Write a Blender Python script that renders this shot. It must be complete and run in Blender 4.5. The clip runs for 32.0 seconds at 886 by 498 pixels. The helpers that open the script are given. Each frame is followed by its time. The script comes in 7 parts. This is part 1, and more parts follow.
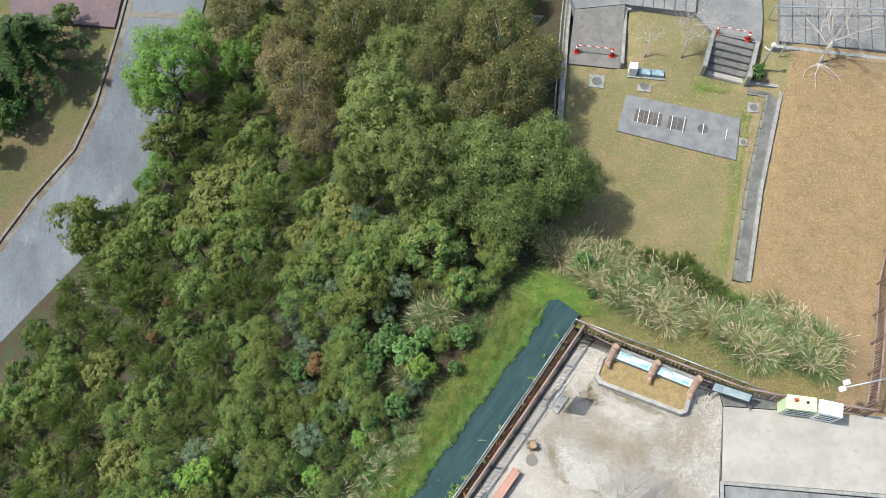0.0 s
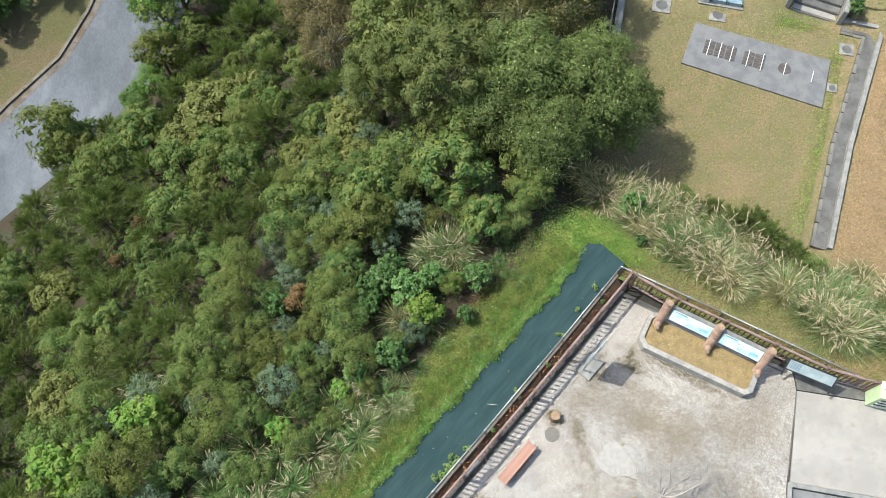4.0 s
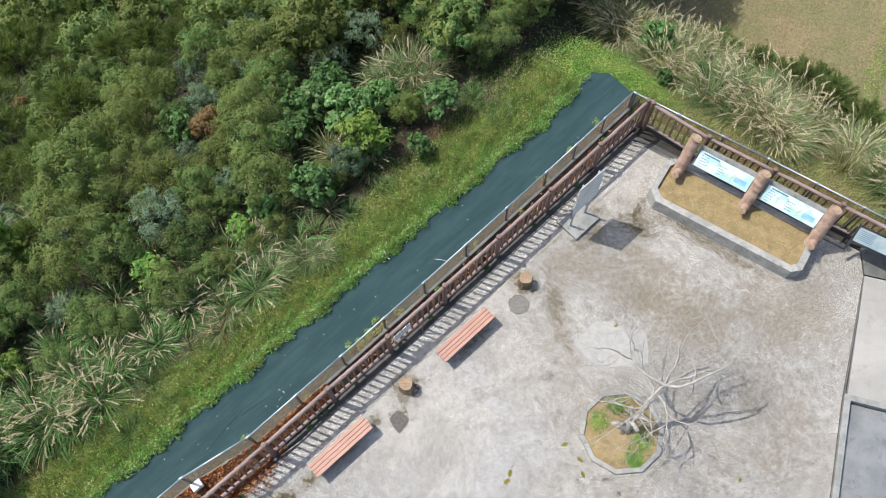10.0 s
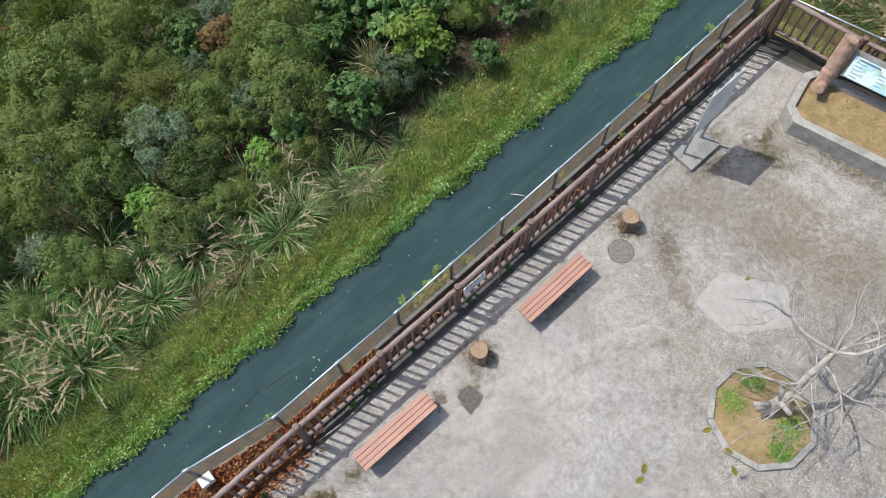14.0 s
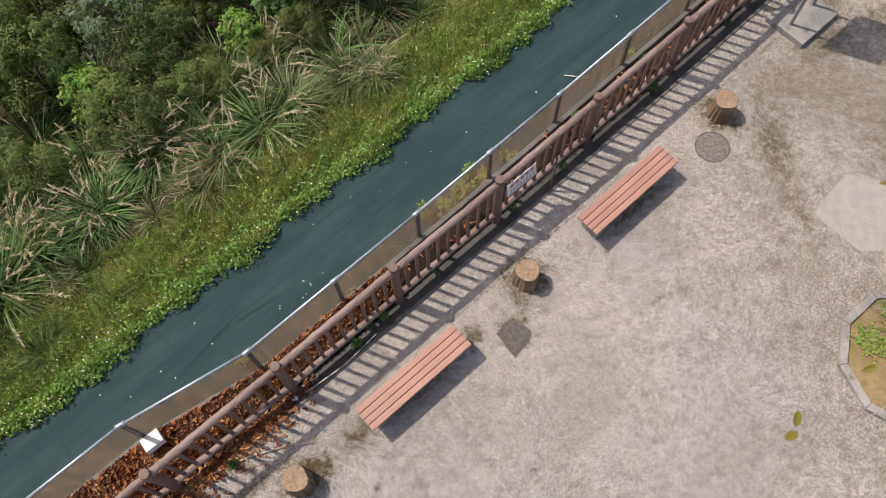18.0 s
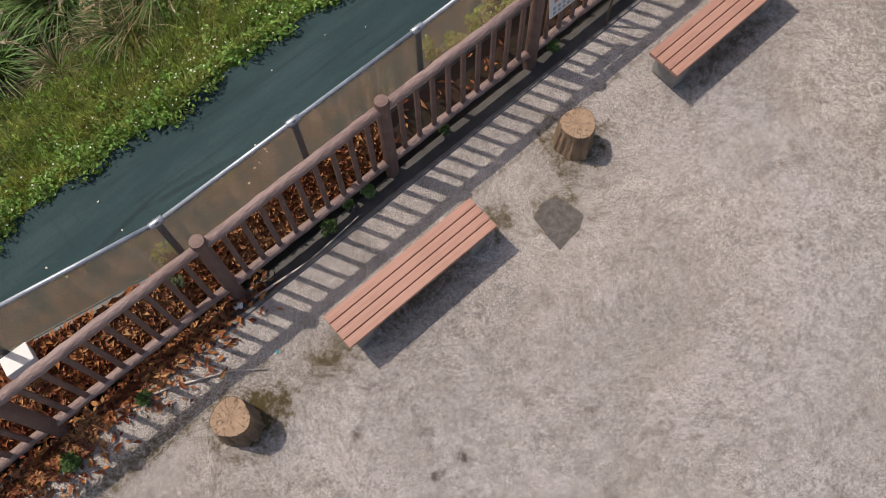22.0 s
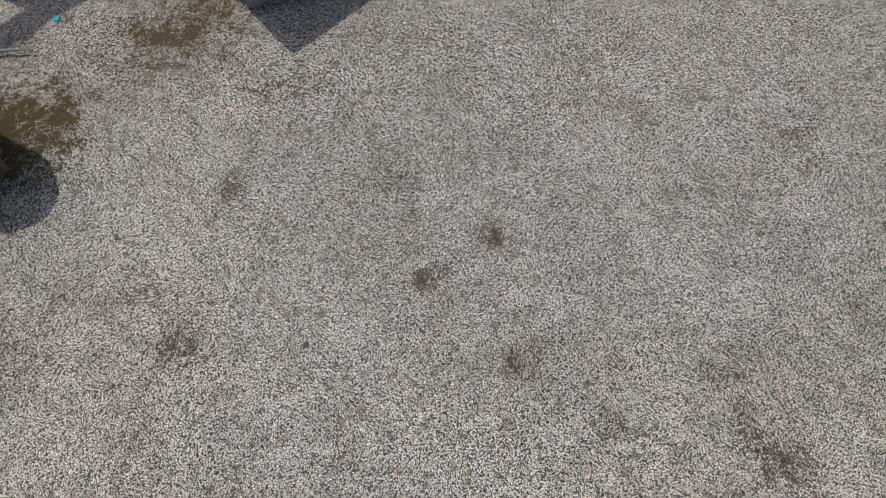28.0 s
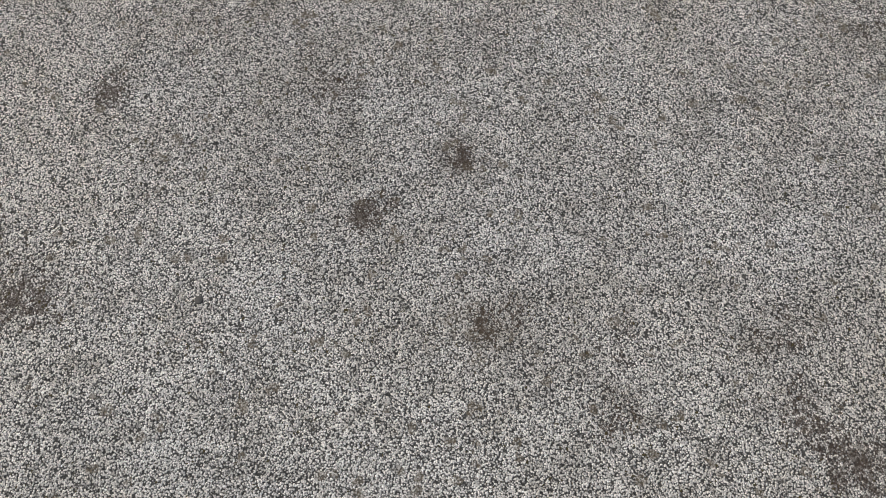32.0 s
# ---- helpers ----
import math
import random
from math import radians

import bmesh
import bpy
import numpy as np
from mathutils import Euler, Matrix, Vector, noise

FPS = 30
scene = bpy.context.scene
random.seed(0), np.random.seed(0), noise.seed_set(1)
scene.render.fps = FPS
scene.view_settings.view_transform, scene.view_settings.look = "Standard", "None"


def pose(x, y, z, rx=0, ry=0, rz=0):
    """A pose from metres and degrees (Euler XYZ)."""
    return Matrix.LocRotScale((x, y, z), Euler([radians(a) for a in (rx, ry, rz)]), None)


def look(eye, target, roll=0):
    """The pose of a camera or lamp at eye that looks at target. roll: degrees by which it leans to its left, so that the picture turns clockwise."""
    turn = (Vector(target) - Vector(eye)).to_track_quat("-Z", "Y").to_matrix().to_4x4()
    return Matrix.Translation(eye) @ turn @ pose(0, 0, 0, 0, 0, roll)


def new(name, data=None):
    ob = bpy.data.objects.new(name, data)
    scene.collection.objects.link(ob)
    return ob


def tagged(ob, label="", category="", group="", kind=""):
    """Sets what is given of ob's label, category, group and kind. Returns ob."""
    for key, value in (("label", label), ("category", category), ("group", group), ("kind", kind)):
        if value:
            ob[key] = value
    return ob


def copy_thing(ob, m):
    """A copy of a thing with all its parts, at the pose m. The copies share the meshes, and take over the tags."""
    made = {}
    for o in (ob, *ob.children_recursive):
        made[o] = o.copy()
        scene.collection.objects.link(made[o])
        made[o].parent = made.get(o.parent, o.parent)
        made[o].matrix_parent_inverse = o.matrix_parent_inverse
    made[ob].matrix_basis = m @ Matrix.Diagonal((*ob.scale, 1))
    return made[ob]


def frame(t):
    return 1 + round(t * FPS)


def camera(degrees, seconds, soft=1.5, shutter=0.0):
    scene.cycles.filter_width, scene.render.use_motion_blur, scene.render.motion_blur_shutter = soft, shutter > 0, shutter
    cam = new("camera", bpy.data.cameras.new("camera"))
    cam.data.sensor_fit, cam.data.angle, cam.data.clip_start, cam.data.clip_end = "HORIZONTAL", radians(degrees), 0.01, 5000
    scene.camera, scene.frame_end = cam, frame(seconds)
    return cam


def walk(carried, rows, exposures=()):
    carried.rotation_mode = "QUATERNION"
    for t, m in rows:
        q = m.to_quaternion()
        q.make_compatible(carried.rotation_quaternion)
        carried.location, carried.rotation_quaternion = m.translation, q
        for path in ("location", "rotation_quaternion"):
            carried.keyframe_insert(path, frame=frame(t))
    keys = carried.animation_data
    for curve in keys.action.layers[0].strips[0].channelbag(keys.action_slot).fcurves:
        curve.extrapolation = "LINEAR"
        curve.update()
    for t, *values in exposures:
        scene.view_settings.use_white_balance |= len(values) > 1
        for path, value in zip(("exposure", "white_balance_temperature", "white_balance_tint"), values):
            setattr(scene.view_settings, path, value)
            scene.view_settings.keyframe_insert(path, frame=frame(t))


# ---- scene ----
cam = camera(57.0, 32.0, 0.6)
PATH = [
    (0, (0.895, -1.193, 39.45), (0.935, -0.424, 37.604), -4.5),
    (0.5, (0.811, -1.296, 38.543), (0.849, -0.524, 36.698), -4.0),
    (1, (0.769, -1.283, 37.465), (0.804, -0.512, 35.62), -3.6),
    (1.5, (0.708, -1.3, 36.385), (0.74, -0.53, 34.54), -3.2),
    (2, (0.681, -1.277, 35.283), (0.709, -0.509, 33.437), -2.8),
    (2.5, (0.642, -1.271, 34.186), (0.664, -0.503, 32.34), -2.5),
    (3, (0.607, -1.29, 33.118), (0.625, -0.521, 31.272), -2.3),
    (3.5, (0.615, -1.29, 32.097), (0.627, -0.52, 30.252), -2.0),
    (5.5, (0.579, -1.408, 28.17), (0.571, -0.628, 26.328), -1.2),
    (6, (0.552, -1.405, 27.317), (0.538, -0.624, 25.476), -1.2),
    (6.5, (0.557, -1.361, 26.439), (0.536, -0.581, 24.597), -1.1),
    (7, (0.591, -1.386, 25.626), (0.564, -0.602, 23.787), -1.1),
    (7.5, (0.798, -1.678, 24.793), (0.768, -0.886, 22.957), -0.7),
    (8, (1.387, -2.119, 23.982), (1.353, -1.326, 22.146), -0.6),
    (8.5, (2.285, -2.502, 23.18), (2.241, -1.712, 21.344), -1.0),
    (9, (2.847, -2.993, 22.339), (2.804, -2.197, 20.505), -0.7),
    (9.5, (3.1, -3.342, 21.657), (3.054, -2.547, 19.823), -0.6),
    (10, (2.981, -3.496, 21.044), (2.931, -2.709, 19.206), -0.8),
    (10.5, (2.604, -3.546, 20.399), (2.55, -2.763, 18.559), -0.9),
    (11, (2.339, -3.462, 19.794), (2.28, -2.682, 17.953), -1.1),
    (11.5, (2.165, -3.355, 19.117), (2.101, -2.576, 17.276), -1.3),
    (12, (2.166, -3.226, 18.491), (2.103, -2.452, 16.648), -1.1),
    (12.5, (2.032, -3.076, 17.866), (1.967, -2.3, 16.024), -1.1),
    (13, (1.796, -2.974, 17.239), (1.733, -2.202, 15.395), -1.0),
    (13.5, (1.61, -2.901, 16.606), (1.547, -2.131, 14.761), -1.2),
    (14, (1.367, -2.854, 15.994), (1.301, -2.085, 14.148), -1.5),
    (14.5, (1.144, -2.85, 15.395), (1.079, -2.083, 13.548), -1.4),
    (16.5, (0.802, -2.617, 13.153), (0.734, -1.862, 11.303), -1.4),
    (17, (0.826, -2.65, 12.585), (0.753, -1.896, 10.734), -1.7),
    (17.5, (0.847, -2.701, 12.022), (0.772, -1.945, 10.172), -1.9),
    (18, (0.857, -2.721, 11.491), (0.782, -1.969, 9.639), -1.9),
    (18.5, (0.834, -2.774, 10.948), (0.758, -2.022, 9.097), -1.8),
    (19, (0.813, -2.81, 10.445), (0.738, -2.057, 8.594), -1.7),
    (19.5, (0.819, -2.824, 9.959), (0.743, -2.07, 8.108), -1.9),
    (20, (0.836, -2.824, 9.481), (0.757, -2.071, 7.629), -2.0),
    (20.5, (0.821, -2.821, 8.983), (0.74, -2.072, 7.13), -2.1),
    (21, (0.763, -2.799, 8.49), (0.678, -2.054, 6.636), -2.5),
    (21.5, (0.744, -2.741, 8.018), (0.658, -2.003, 6.161), -2.6),
    (22, (0.737, -2.692, 7.546), (0.652, -1.965, 5.685), -2.5),
    (22.5, (0.78, -2.696, 7.071), (0.689, -1.965, 5.211), -2.8),
    (23, (0.807, -2.64, 6.623), (0.718, -1.916, 4.761), -2.8),
    (23.5, (0.855, -2.599, 6.24), (0.774, -1.884, 4.374), -2.2),
    (24, (0.892, -2.627, 5.882), (0.817, -1.913, 4.016), -1.8),
    (24.5, (0.929, -2.678, 5.508), (0.858, -1.961, 3.643), -1.5),
    (25, (0.892, -2.75, 5.13), (0.824, -2.029, 3.265), -1.2),
    (25.5, (0.797, -2.854, 4.733), (0.737, -2.116, 2.875), -0.6),
    (27.5, (0.599, -2.955, 3.086), (0.55, -2.183, 1.242), 0.2),
    (28, (0.615, -2.949, 2.728), (0.57, -2.178, 0.883), 0.6),
    (28.5, (0.622, -2.935, 2.435), (0.585, -2.182, 0.583), 1.1),
    (29, (0.627, -2.936, 2.33), (0.595, -2.193, 0.474), 1.5),
    (29.5, (0.647, -2.957, 2.281), (0.616, -2.215, 0.424), 1.6),
    (30, (0.659, -2.966, 2.235), (0.63, -2.226, 0.377), 1.7),
    (30.5, (0.669, -2.941, 2.174), (0.642, -2.202, 0.316), 1.9),
    (31, (0.682, -2.873, 2.103), (0.658, -2.136, 0.244), 2.1),
    (31.5, (0.693, -2.821, 2.031), (0.666, -2.084, 0.172), 2.1),
    (32, (0.73, -2.804, 1.954), (0.702, -2.055, 0.099), 2.1),
]
walk(cam, [(t, look(eye, target, roll)) for t, eye, target, roll in PATH],
     exposures=[(0, 0.94, 6350, 2), (4, 0.99, 6350, 2), (6, 1.05, 6300, 3), (7.5, 1.08, 6300, 4), (9, 0.94, 6250, 5), (10, 0.82, 6200, 5), (13, 0.64, 6250, 6), (14.5, 0.56, 6250, 7), (17, 0.42, 7000, 13), (19, 0.37, 7050, 15), (21, 0.23, 7050, 16), (23, 0.04, 7050, 16), (25, -0.08, 6700, 14), (28, -0.26, 6550, 6), (32, -0.35, 6450, 6)])

# ---- world ----
SUN_DIR = Vector((-0.583, 0.189, 1.0)).normalized()
world = bpy.data.worlds.new("world")
scene.world = world
world.use_nodes = True
wn = world.node_tree
sky = wn.nodes.new("ShaderNodeTexSky")
sky.sky_type = "NISHITA"
sky.sun_disc = False
sky.sun_elevation = math.asin(SUN_DIR.z)
sky.sun_rotation = math.atan2(SUN_DIR.x, SUN_DIR.y)
sky.dust_density = 3.0
wn.links.new(sky.outputs[0], wn.nodes["Background"].inputs[0])
wn.nodes["Background"].inputs[1].default_value = 0.125
sun_data = bpy.data.lights.new("sun", "SUN")
sun_data.energy = 2.95
sun_data.angle = radians(0.65)
sun_data.color = (1.0, 0.95, 0.88)
sun = new("sun", sun_data)
sun.matrix_world = look(SUN_DIR * 60, (0, 0, 0))

# ---- plan ----
# s runs along the plaza fence, n outwards from the plaza
DS, DN = Vector((0.696, 0.718)), Vector((-0.718, 0.696))
NE0, NED, NEN = Vector((7.68, 10.18)), Vector((0.870, -0.493)), Vector((0.493, 0.870))
FENCE_ANGLE = math.degrees(math.atan2(DS.y, DS.x))
NE_ANGLE = math.degrees(math.atan2(NED.y, NED.x))


def at_sn(s, n, z=0.0):
    p = DS * s + DN * n
    return Vector((p.x, p.y, z))


def at_ne(a, e, z=0.0):
    p = NE0 + NED * a + NEN * e
    return Vector((p.x, p.y, z))


VALLEY = ((-50, -0.12), (2.4, -0.12), (3.2, -0.16), (5, -0.65), (8, -1.6), (12, -3.1), (20, -8.6), (28, -13.8), (35, -18.4), (38, -18.8), (600, -19.5))
BANK = ((-50, -0.12), (0.4, -0.12), (1.6, -0.5), (6.2, -3.75), (600, -3.75))
RISE = ((-500, 0), (26.2, 0), (28.3, 0.6), (30, 0.75), (34, 0.75), (60, 0.8), (600, 0.8))


def prof(table, v):
    xs, ys = zip(*table)
    return np.interp(v, xs, ys)


def height(x, y):
    """The ground's height, for arrays or numbers."""
    x, y = np.asarray(x, float), np.asarray(y, float)
    n = x * DN.x + y * DN.y
    e = (x - NE0.x) * NEN.x + (y - NE0.y) * NEN.y
    v = prof(VALLEY, n)
    b = prof(BANK, e)
    k = np.clip(0.5 + 0.5 * (b - v) / 0.8, 0, 1)
    z = b * (1 - k) + v * k - 0.8 * k * (1 - k)
    right = np.clip((x - 18.3 - (y - 13) * 0.44) / 0.5, 0, 1) * np.clip((e - 4.5) / 2.5, 0, 1)
    z = z + 0.42 * right * np.clip((14 - n) / 4, 0, 1)
    up = prof(RISE, y + 0.35 * (x - 15)) * np.clip((x - 14.3 - (y - 27.35) * 0.268) / 0.4, 0, 1) * np.clip((13.5 - n) / 3, 0, 1)
    u, w = (x - 19.3) * 0.902 - (y - 26.15) * 0.431, (x - 19.3) * 0.431 + (y - 26.15) * 0.902
    up = up * (1 - np.clip(1.6 - np.abs(u - 1.22) / 1.1, 0, 1) * np.clip((w + 1.0) / 0.5, 0, 1) * np.clip((3.2 - w) / 0.5, 0, 1))
    return z + up


def ground_at(x, y):
    return float(height(x, y))


# ---- materials ----
def nodes_of(name):
    m = bpy.data.materials.new(name)
    m.use_nodes = True
    t = m.node_tree
    return m, t, t.nodes["Principled BSDF"], t.links


def mixc(t, f, a, b, mode="MIX"):
    """A colour mix node; f, a and b are sockets or values."""
    nd = t.nodes.new("ShaderNodeMix")
    nd.data_type, nd.blend_type = "RGBA", mode
    for sock, v in ((nd.inputs[0], f), (nd.inputs[6], a), (nd.inputs[7], b)):
        if isinstance(v, bpy.types.NodeSocket):
            t.links.new(v, sock)
        else:
            sock.default_value = v if isinstance(v, (int, float)) else (*v[:3], 1)
    return nd.outputs[2]


def num(t, op, a, b=0.0, c=0.0):
    nd = t.nodes.new("ShaderNodeMath")
    nd.operation = op
    for sock, v in zip(nd.inputs, (a, b, c)):
        if isinstance(v, bpy.types.NodeSocket):
            t.links.new(v, sock)
        else:
            sock.default_value = v
    return nd.outputs[0]


def steps(t, v, lo, hi, a=0.0, b=1.0):
    nd = t.nodes.new("ShaderNodeMapRange")
    nd.interpolation_type = "SMOOTHSTEP"
    t.links.new(v, nd.inputs[0])
    for k, val in enumerate((lo, hi, a, b)):
        nd.inputs[1 + k].default_value = val
    return nd.outputs[0]


def place(t, space="Object"):
    if space == "World":
        return t.nodes.new("ShaderNodeNewGeometry").outputs["Position"]
    return t.nodes.new("ShaderNodeTexCoord").outputs[space]


def stretch(t, co, v):
    nd = t.nodes.new("ShaderNodeVectorMath")
    nd.operation = "MULTIPLY"
    t.links.new(co, nd.inputs[0])
    nd.inputs[1].default_value = v
    return nd.outputs[0]


def noisy(t, co, scale, detail=5.0, rough=0.6):
    nd = t.nodes.new("ShaderNodeTexNoise")
    nd.inputs["Scale"].default_value, nd.inputs["Detail"].default_value, nd.inputs["Roughness"].default_value = scale, detail, rough
    t.links.new(co, nd.inputs["Vector"])
    return nd.outputs[0]


def cells(t, co, scale, feature="F1", out="Distance"):
    nd = t.nodes.new("ShaderNodeTexVoronoi")
    nd.feature = feature
    nd.inputs["Scale"].default_value = scale
    t.links.new(co, nd.inputs["Vector"])
    return nd.outputs[out]


def bumped(t, bsdf, hgt, strength, distance=0.01):
    nd = t.nodes.new("ShaderNodeBump")
    nd.inputs["Strength"].default_value, nd.inputs["Distance"].default_value = strength, distance
    t.links.new(hgt, nd.inputs["Height"])
    t.links.new(nd.outputs[0], bsdf.inputs["Normal"])


def varied(t, col, amount, island=False):
    """Lightens or darkens a colour by a random share for each object or each loose piece."""
    r = t.nodes.new("ShaderNodeNewGeometry").outputs["Random Per Island"] if island else t.nodes.new("ShaderNodeObjectInfo").outputs["Random"]
    hsv = t.nodes.new("ShaderNodeHueSaturation")
    t.links.new(num(t, "MULTIPLY_ADD", r, amount * 2, 1 - amount), hsv.inputs["Value"])
    t.links.new(num(t, "MULTIPLY_ADD", r, amount * 0.06, 0.5 - amount * 0.03), hsv.inputs["Hue"])
    t.links.new(col, hsv.inputs["Color"])
    return hsv.outputs[0]


def surface(name, a, b, big=2.0, fine=40.0, rough=0.8, bump=0.3, grain=0.25, space="Object", metal=0.0, vary=0.0, scale=(1, 1, 1), dirt=None, depth=0.01):
    m, t, p, lk = nodes_of(name)
    co = stretch(t, place(t, space), scale)
    n1, n2 = noisy(t, co, big), noisy(t, co, fine, 4)
    col = mixc(t, steps(t, n1, 0.35, 0.65), a, b)
    col = mixc(t, grain, col, mixc(t, n2, (0.0, 0.0, 0.0), (1, 1, 1)), "OVERLAY")
    if dirt:
        col = mixc(t, steps(t, noisy(t, co, big * 2.7, 8, 0.7), 0.52, 0.7, 0, 0.8), col, dirt)
    if vary:
        col = varied(t, col, vary)
    lk.new(col, p.inputs["Base Color"])
    p.inputs["Metallic"].default_value = metal
    lk.new(steps(t, n2, 0.2, 0.8, rough - 0.12, min(1, rough + 0.1)), p.inputs["Roughness"])
    bumped(t, p, n2, bump, depth)
    return m


def leafy(name, a, b, vary=0.25, leaf_vary=0.2, through_light=0.35, tip=None, gloss=0.12):
    """Leaves that differ from plant to plant, from clump to clump and from leaf to leaf."""
    m, t, p, lk = nodes_of(name)
    r = t.nodes.new("ShaderNodeObjectInfo").outputs["Random"]
    col = mixc(t, r, a, b)
    if tip:
        col = mixc(t, steps(t, noisy(t, place(t), 1.9, 2), 0.42, 0.66), col, tip)
    col = varied(t, varied(t, col, vary), leaf_vary, True)
    lk.new(col, p.inputs["Base Color"])
    p.inputs["Roughness"].default_value = 0.5
    p.inputs["Specular IOR Level"].default_value = gloss
    tr = t.nodes.new("ShaderNodeBsdfTranslucent")
    lk.new(mixc(t, 1.0, col, (1.15, 1.2, 0.5), "MULTIPLY"), tr.inputs[0])
    mx = t.nodes.new("ShaderNodeMixShader")
    mx.inputs[0].default_value = through_light
    lk.new(p.outputs[0], mx.inputs[1])
    lk.new(tr.outputs[0], mx.inputs[2])
    lk.new(mx.outputs[0], t.nodes["Material Output"].inputs[0])
    return m


OLIVE = leafy("olive_leaves", (0.155, 0.19, 0.05), (0.088, 0.148, 0.048), 0.25, 0.14, tip=(0.185, 0.21, 0.066))
DEEP = leafy("deep_green_leaves", (0.072, 0.13, 0.04), (0.112, 0.16, 0.048), 0.25, 0.12, tip=(0.165, 0.2, 0.065))
GREY_GREEN = leafy("grey_green_leaves", (0.1, 0.165, 0.11), (0.14, 0.2, 0.13), tip=(0.19, 0.24, 0.15))
LIME = leafy("lime_leaves", (0.17, 0.28, 0.05), (0.13, 0.24, 0.055), tip=(0.27, 0.34, 0.09))
BRIGHT = leafy("bright_green_leaves", (0.07, 0.15, 0.045), (0.1, 0.175, 0.055), 0.25, 0.45, tip=(0.17, 0.25, 0.1))
NEEDLE = leafy("pine_needles", (0.09, 0.135, 0.042), (0.12, 0.155, 0.05), 0.2, 0.3, tip=(0.17, 0.2, 0.07))
RUST = leafy("rust_leaves", (0.17, 0.135, 0.06), (0.185, 0.115, 0.058))
SPRING = leafy("fresh_green_leaves", (0.1, 0.21, 0.045), (0.135, 0.215, 0.05), tip=(0.17, 0.25, 0.065))
BILLOW = leafy("billowing_leaves", (0.125, 0.16, 0.055), (0.14, 0.172, 0.058), 0.12, 0.14, tip=(0.2, 0.218, 0.078))
RUSSET = leafy("russet_green_leaves", (0.092, 0.112, 0.042), (0.112, 0.118, 0.046), 0.15, 0.25, tip=(0.14, 0.13, 0.058))
DARK_LEAF = leafy("dark_glossy_leaves", (0.105, 0.145, 0.045), (0.12, 0.16, 0.05), 0.12, 0.3, tip=(0.155, 0.185, 0.068))
PALE_TIP = leafy("pale_shoot_tips", (0.3, 0.32, 0.14), (0.3, 0.32, 0.14), 0.1, 0.3)
TAWNY = leafy("tawny_leaves", (0.125, 0.122, 0.058), (0.14, 0.125, 0.062), 0.1, 0.25, tip=(0.17, 0.145, 0.08))
CREEPER = leafy("creeper_cover_leaves", (0.165, 0.19, 0.058), (0.19, 0.21, 0.068), 0.12, 0.25, tip=(0.23, 0.235, 0.088))
# near-black leaves: shade in the gaps between crowns is put into their colour
SHADE = leafy("shade_toned_undergrowth_leaves", (0.04, 0.07, 0.025), (0.04, 0.07, 0.025), 0, 0.6)
FIR = leafy("dark_fir_needles", (0.045, 0.085, 0.03), (0.045, 0.085, 0.03), 0, 0.5, tip=(0.075, 0.11, 0.035))
WEED = leafy("weed_leaves", (0.19, 0.3, 0.07), (0.19, 0.3, 0.07), 0.0, 0.55, tip=(0.29, 0.35, 0.1))
EDGE_LEAF = leafy("creeper_leaves", (0.155, 0.28, 0.07), (0.155, 0.28, 0.07), 0.0, 0.55, tip=(0.23, 0.34, 0.095))
TURF = leafy("grass_blades", (0.215, 0.275, 0.085), (0.215, 0.275, 0.085), 0.0, 0.5, tip=(0.32, 0.33, 0.12))
REED = leafy("reed_blades", (0.085, 0.155, 0.05), (0.12, 0.185, 0.066), 0.15, 0.7, gloss=0.2)
REED_FRESH = leafy("fresh_reed_blades", (0.1, 0.178, 0.054), (0.132, 0.205, 0.068), 0.15, 0.8, gloss=0.18)
REED_OLIVE = leafy("ripening_reed_blades", (0.26, 0.265, 0.115), (0.32, 0.31, 0.15), 0.15, 0.5, gloss=0.3)
REED_SAGE = leafy("sage_reed_blades", (0.155, 0.215, 0.085), (0.21, 0.255, 0.115), 0.15, 0.5, gloss=0.3)
REED_DRY = leafy("dry_reed_blades", (0.36, 0.3, 0.18), (0.3, 0.25, 0.15), 0.15, 0.45)
PLUME = leafy("reed_plumes", (0.58, 0.5, 0.38), (0.5, 0.42, 0.31), 0.15, 0.3)
TAN = leafy("tan_blossom", (0.36, 0.25, 0.1), (0.36, 0.25, 0.1), 0.1, 0.4)
PETAL = leafy("white_petals", (0.75, 0.75, 0.68), (0.75, 0.75, 0.68), 0, 0.1)
LITTER = leafy("dead_leaves", (0.25, 0.09, 0.04), (0.25, 0.09, 0.04), 0, 0.65, 0.05, tip=(0.33, 0.16, 0.08))
BARK = surface("bark", (0.09, 0.065, 0.045), (0.16, 0.13, 0.1), 3, 30, 0.9, 0.6, 0.4)
PALE_BARK = surface("pale_bark", (0.55, 0.51, 0.46), (0.36, 0.33, 0.3), 6, 40, 0.85, 0.5, 0.4)
TWIG_BARK = surface("grey_twig_bark", (0.4, 0.365, 0.33), (0.26, 0.235, 0.21), 7, 40, 0.85, 0.5, 0.4)
BAY_STONE = surface("bay_concrete", (0.2, 0.2, 0.2), (0.14, 0.14, 0.142), 1.1, 40, 0.7, 0.3, 0.4, "World", dirt=(0.085, 0.085, 0.08))
BOARD = surface("composite_boards", (0.385, 0.208, 0.155), (0.32, 0.17, 0.125), 2, 60, 0.6, 0.15, 0.18, vary=0.06, scale=(1, 12, 12))
STONE = surface("grey_concrete", (0.27, 0.26, 0.245), (0.19, 0.19, 0.18), 2.5, 45, 0.85, 0.4, 0.3, dirt=(0.09, 0.085, 0.06))
KERB_STONE = surface("mottled_kerb_concrete", (0.36, 0.34, 0.315), (0.25, 0.24, 0.225), 3.2, 60, 0.9, 0.8, 0.5, dirt=(0.13, 0.12, 0.095), depth=0.02)
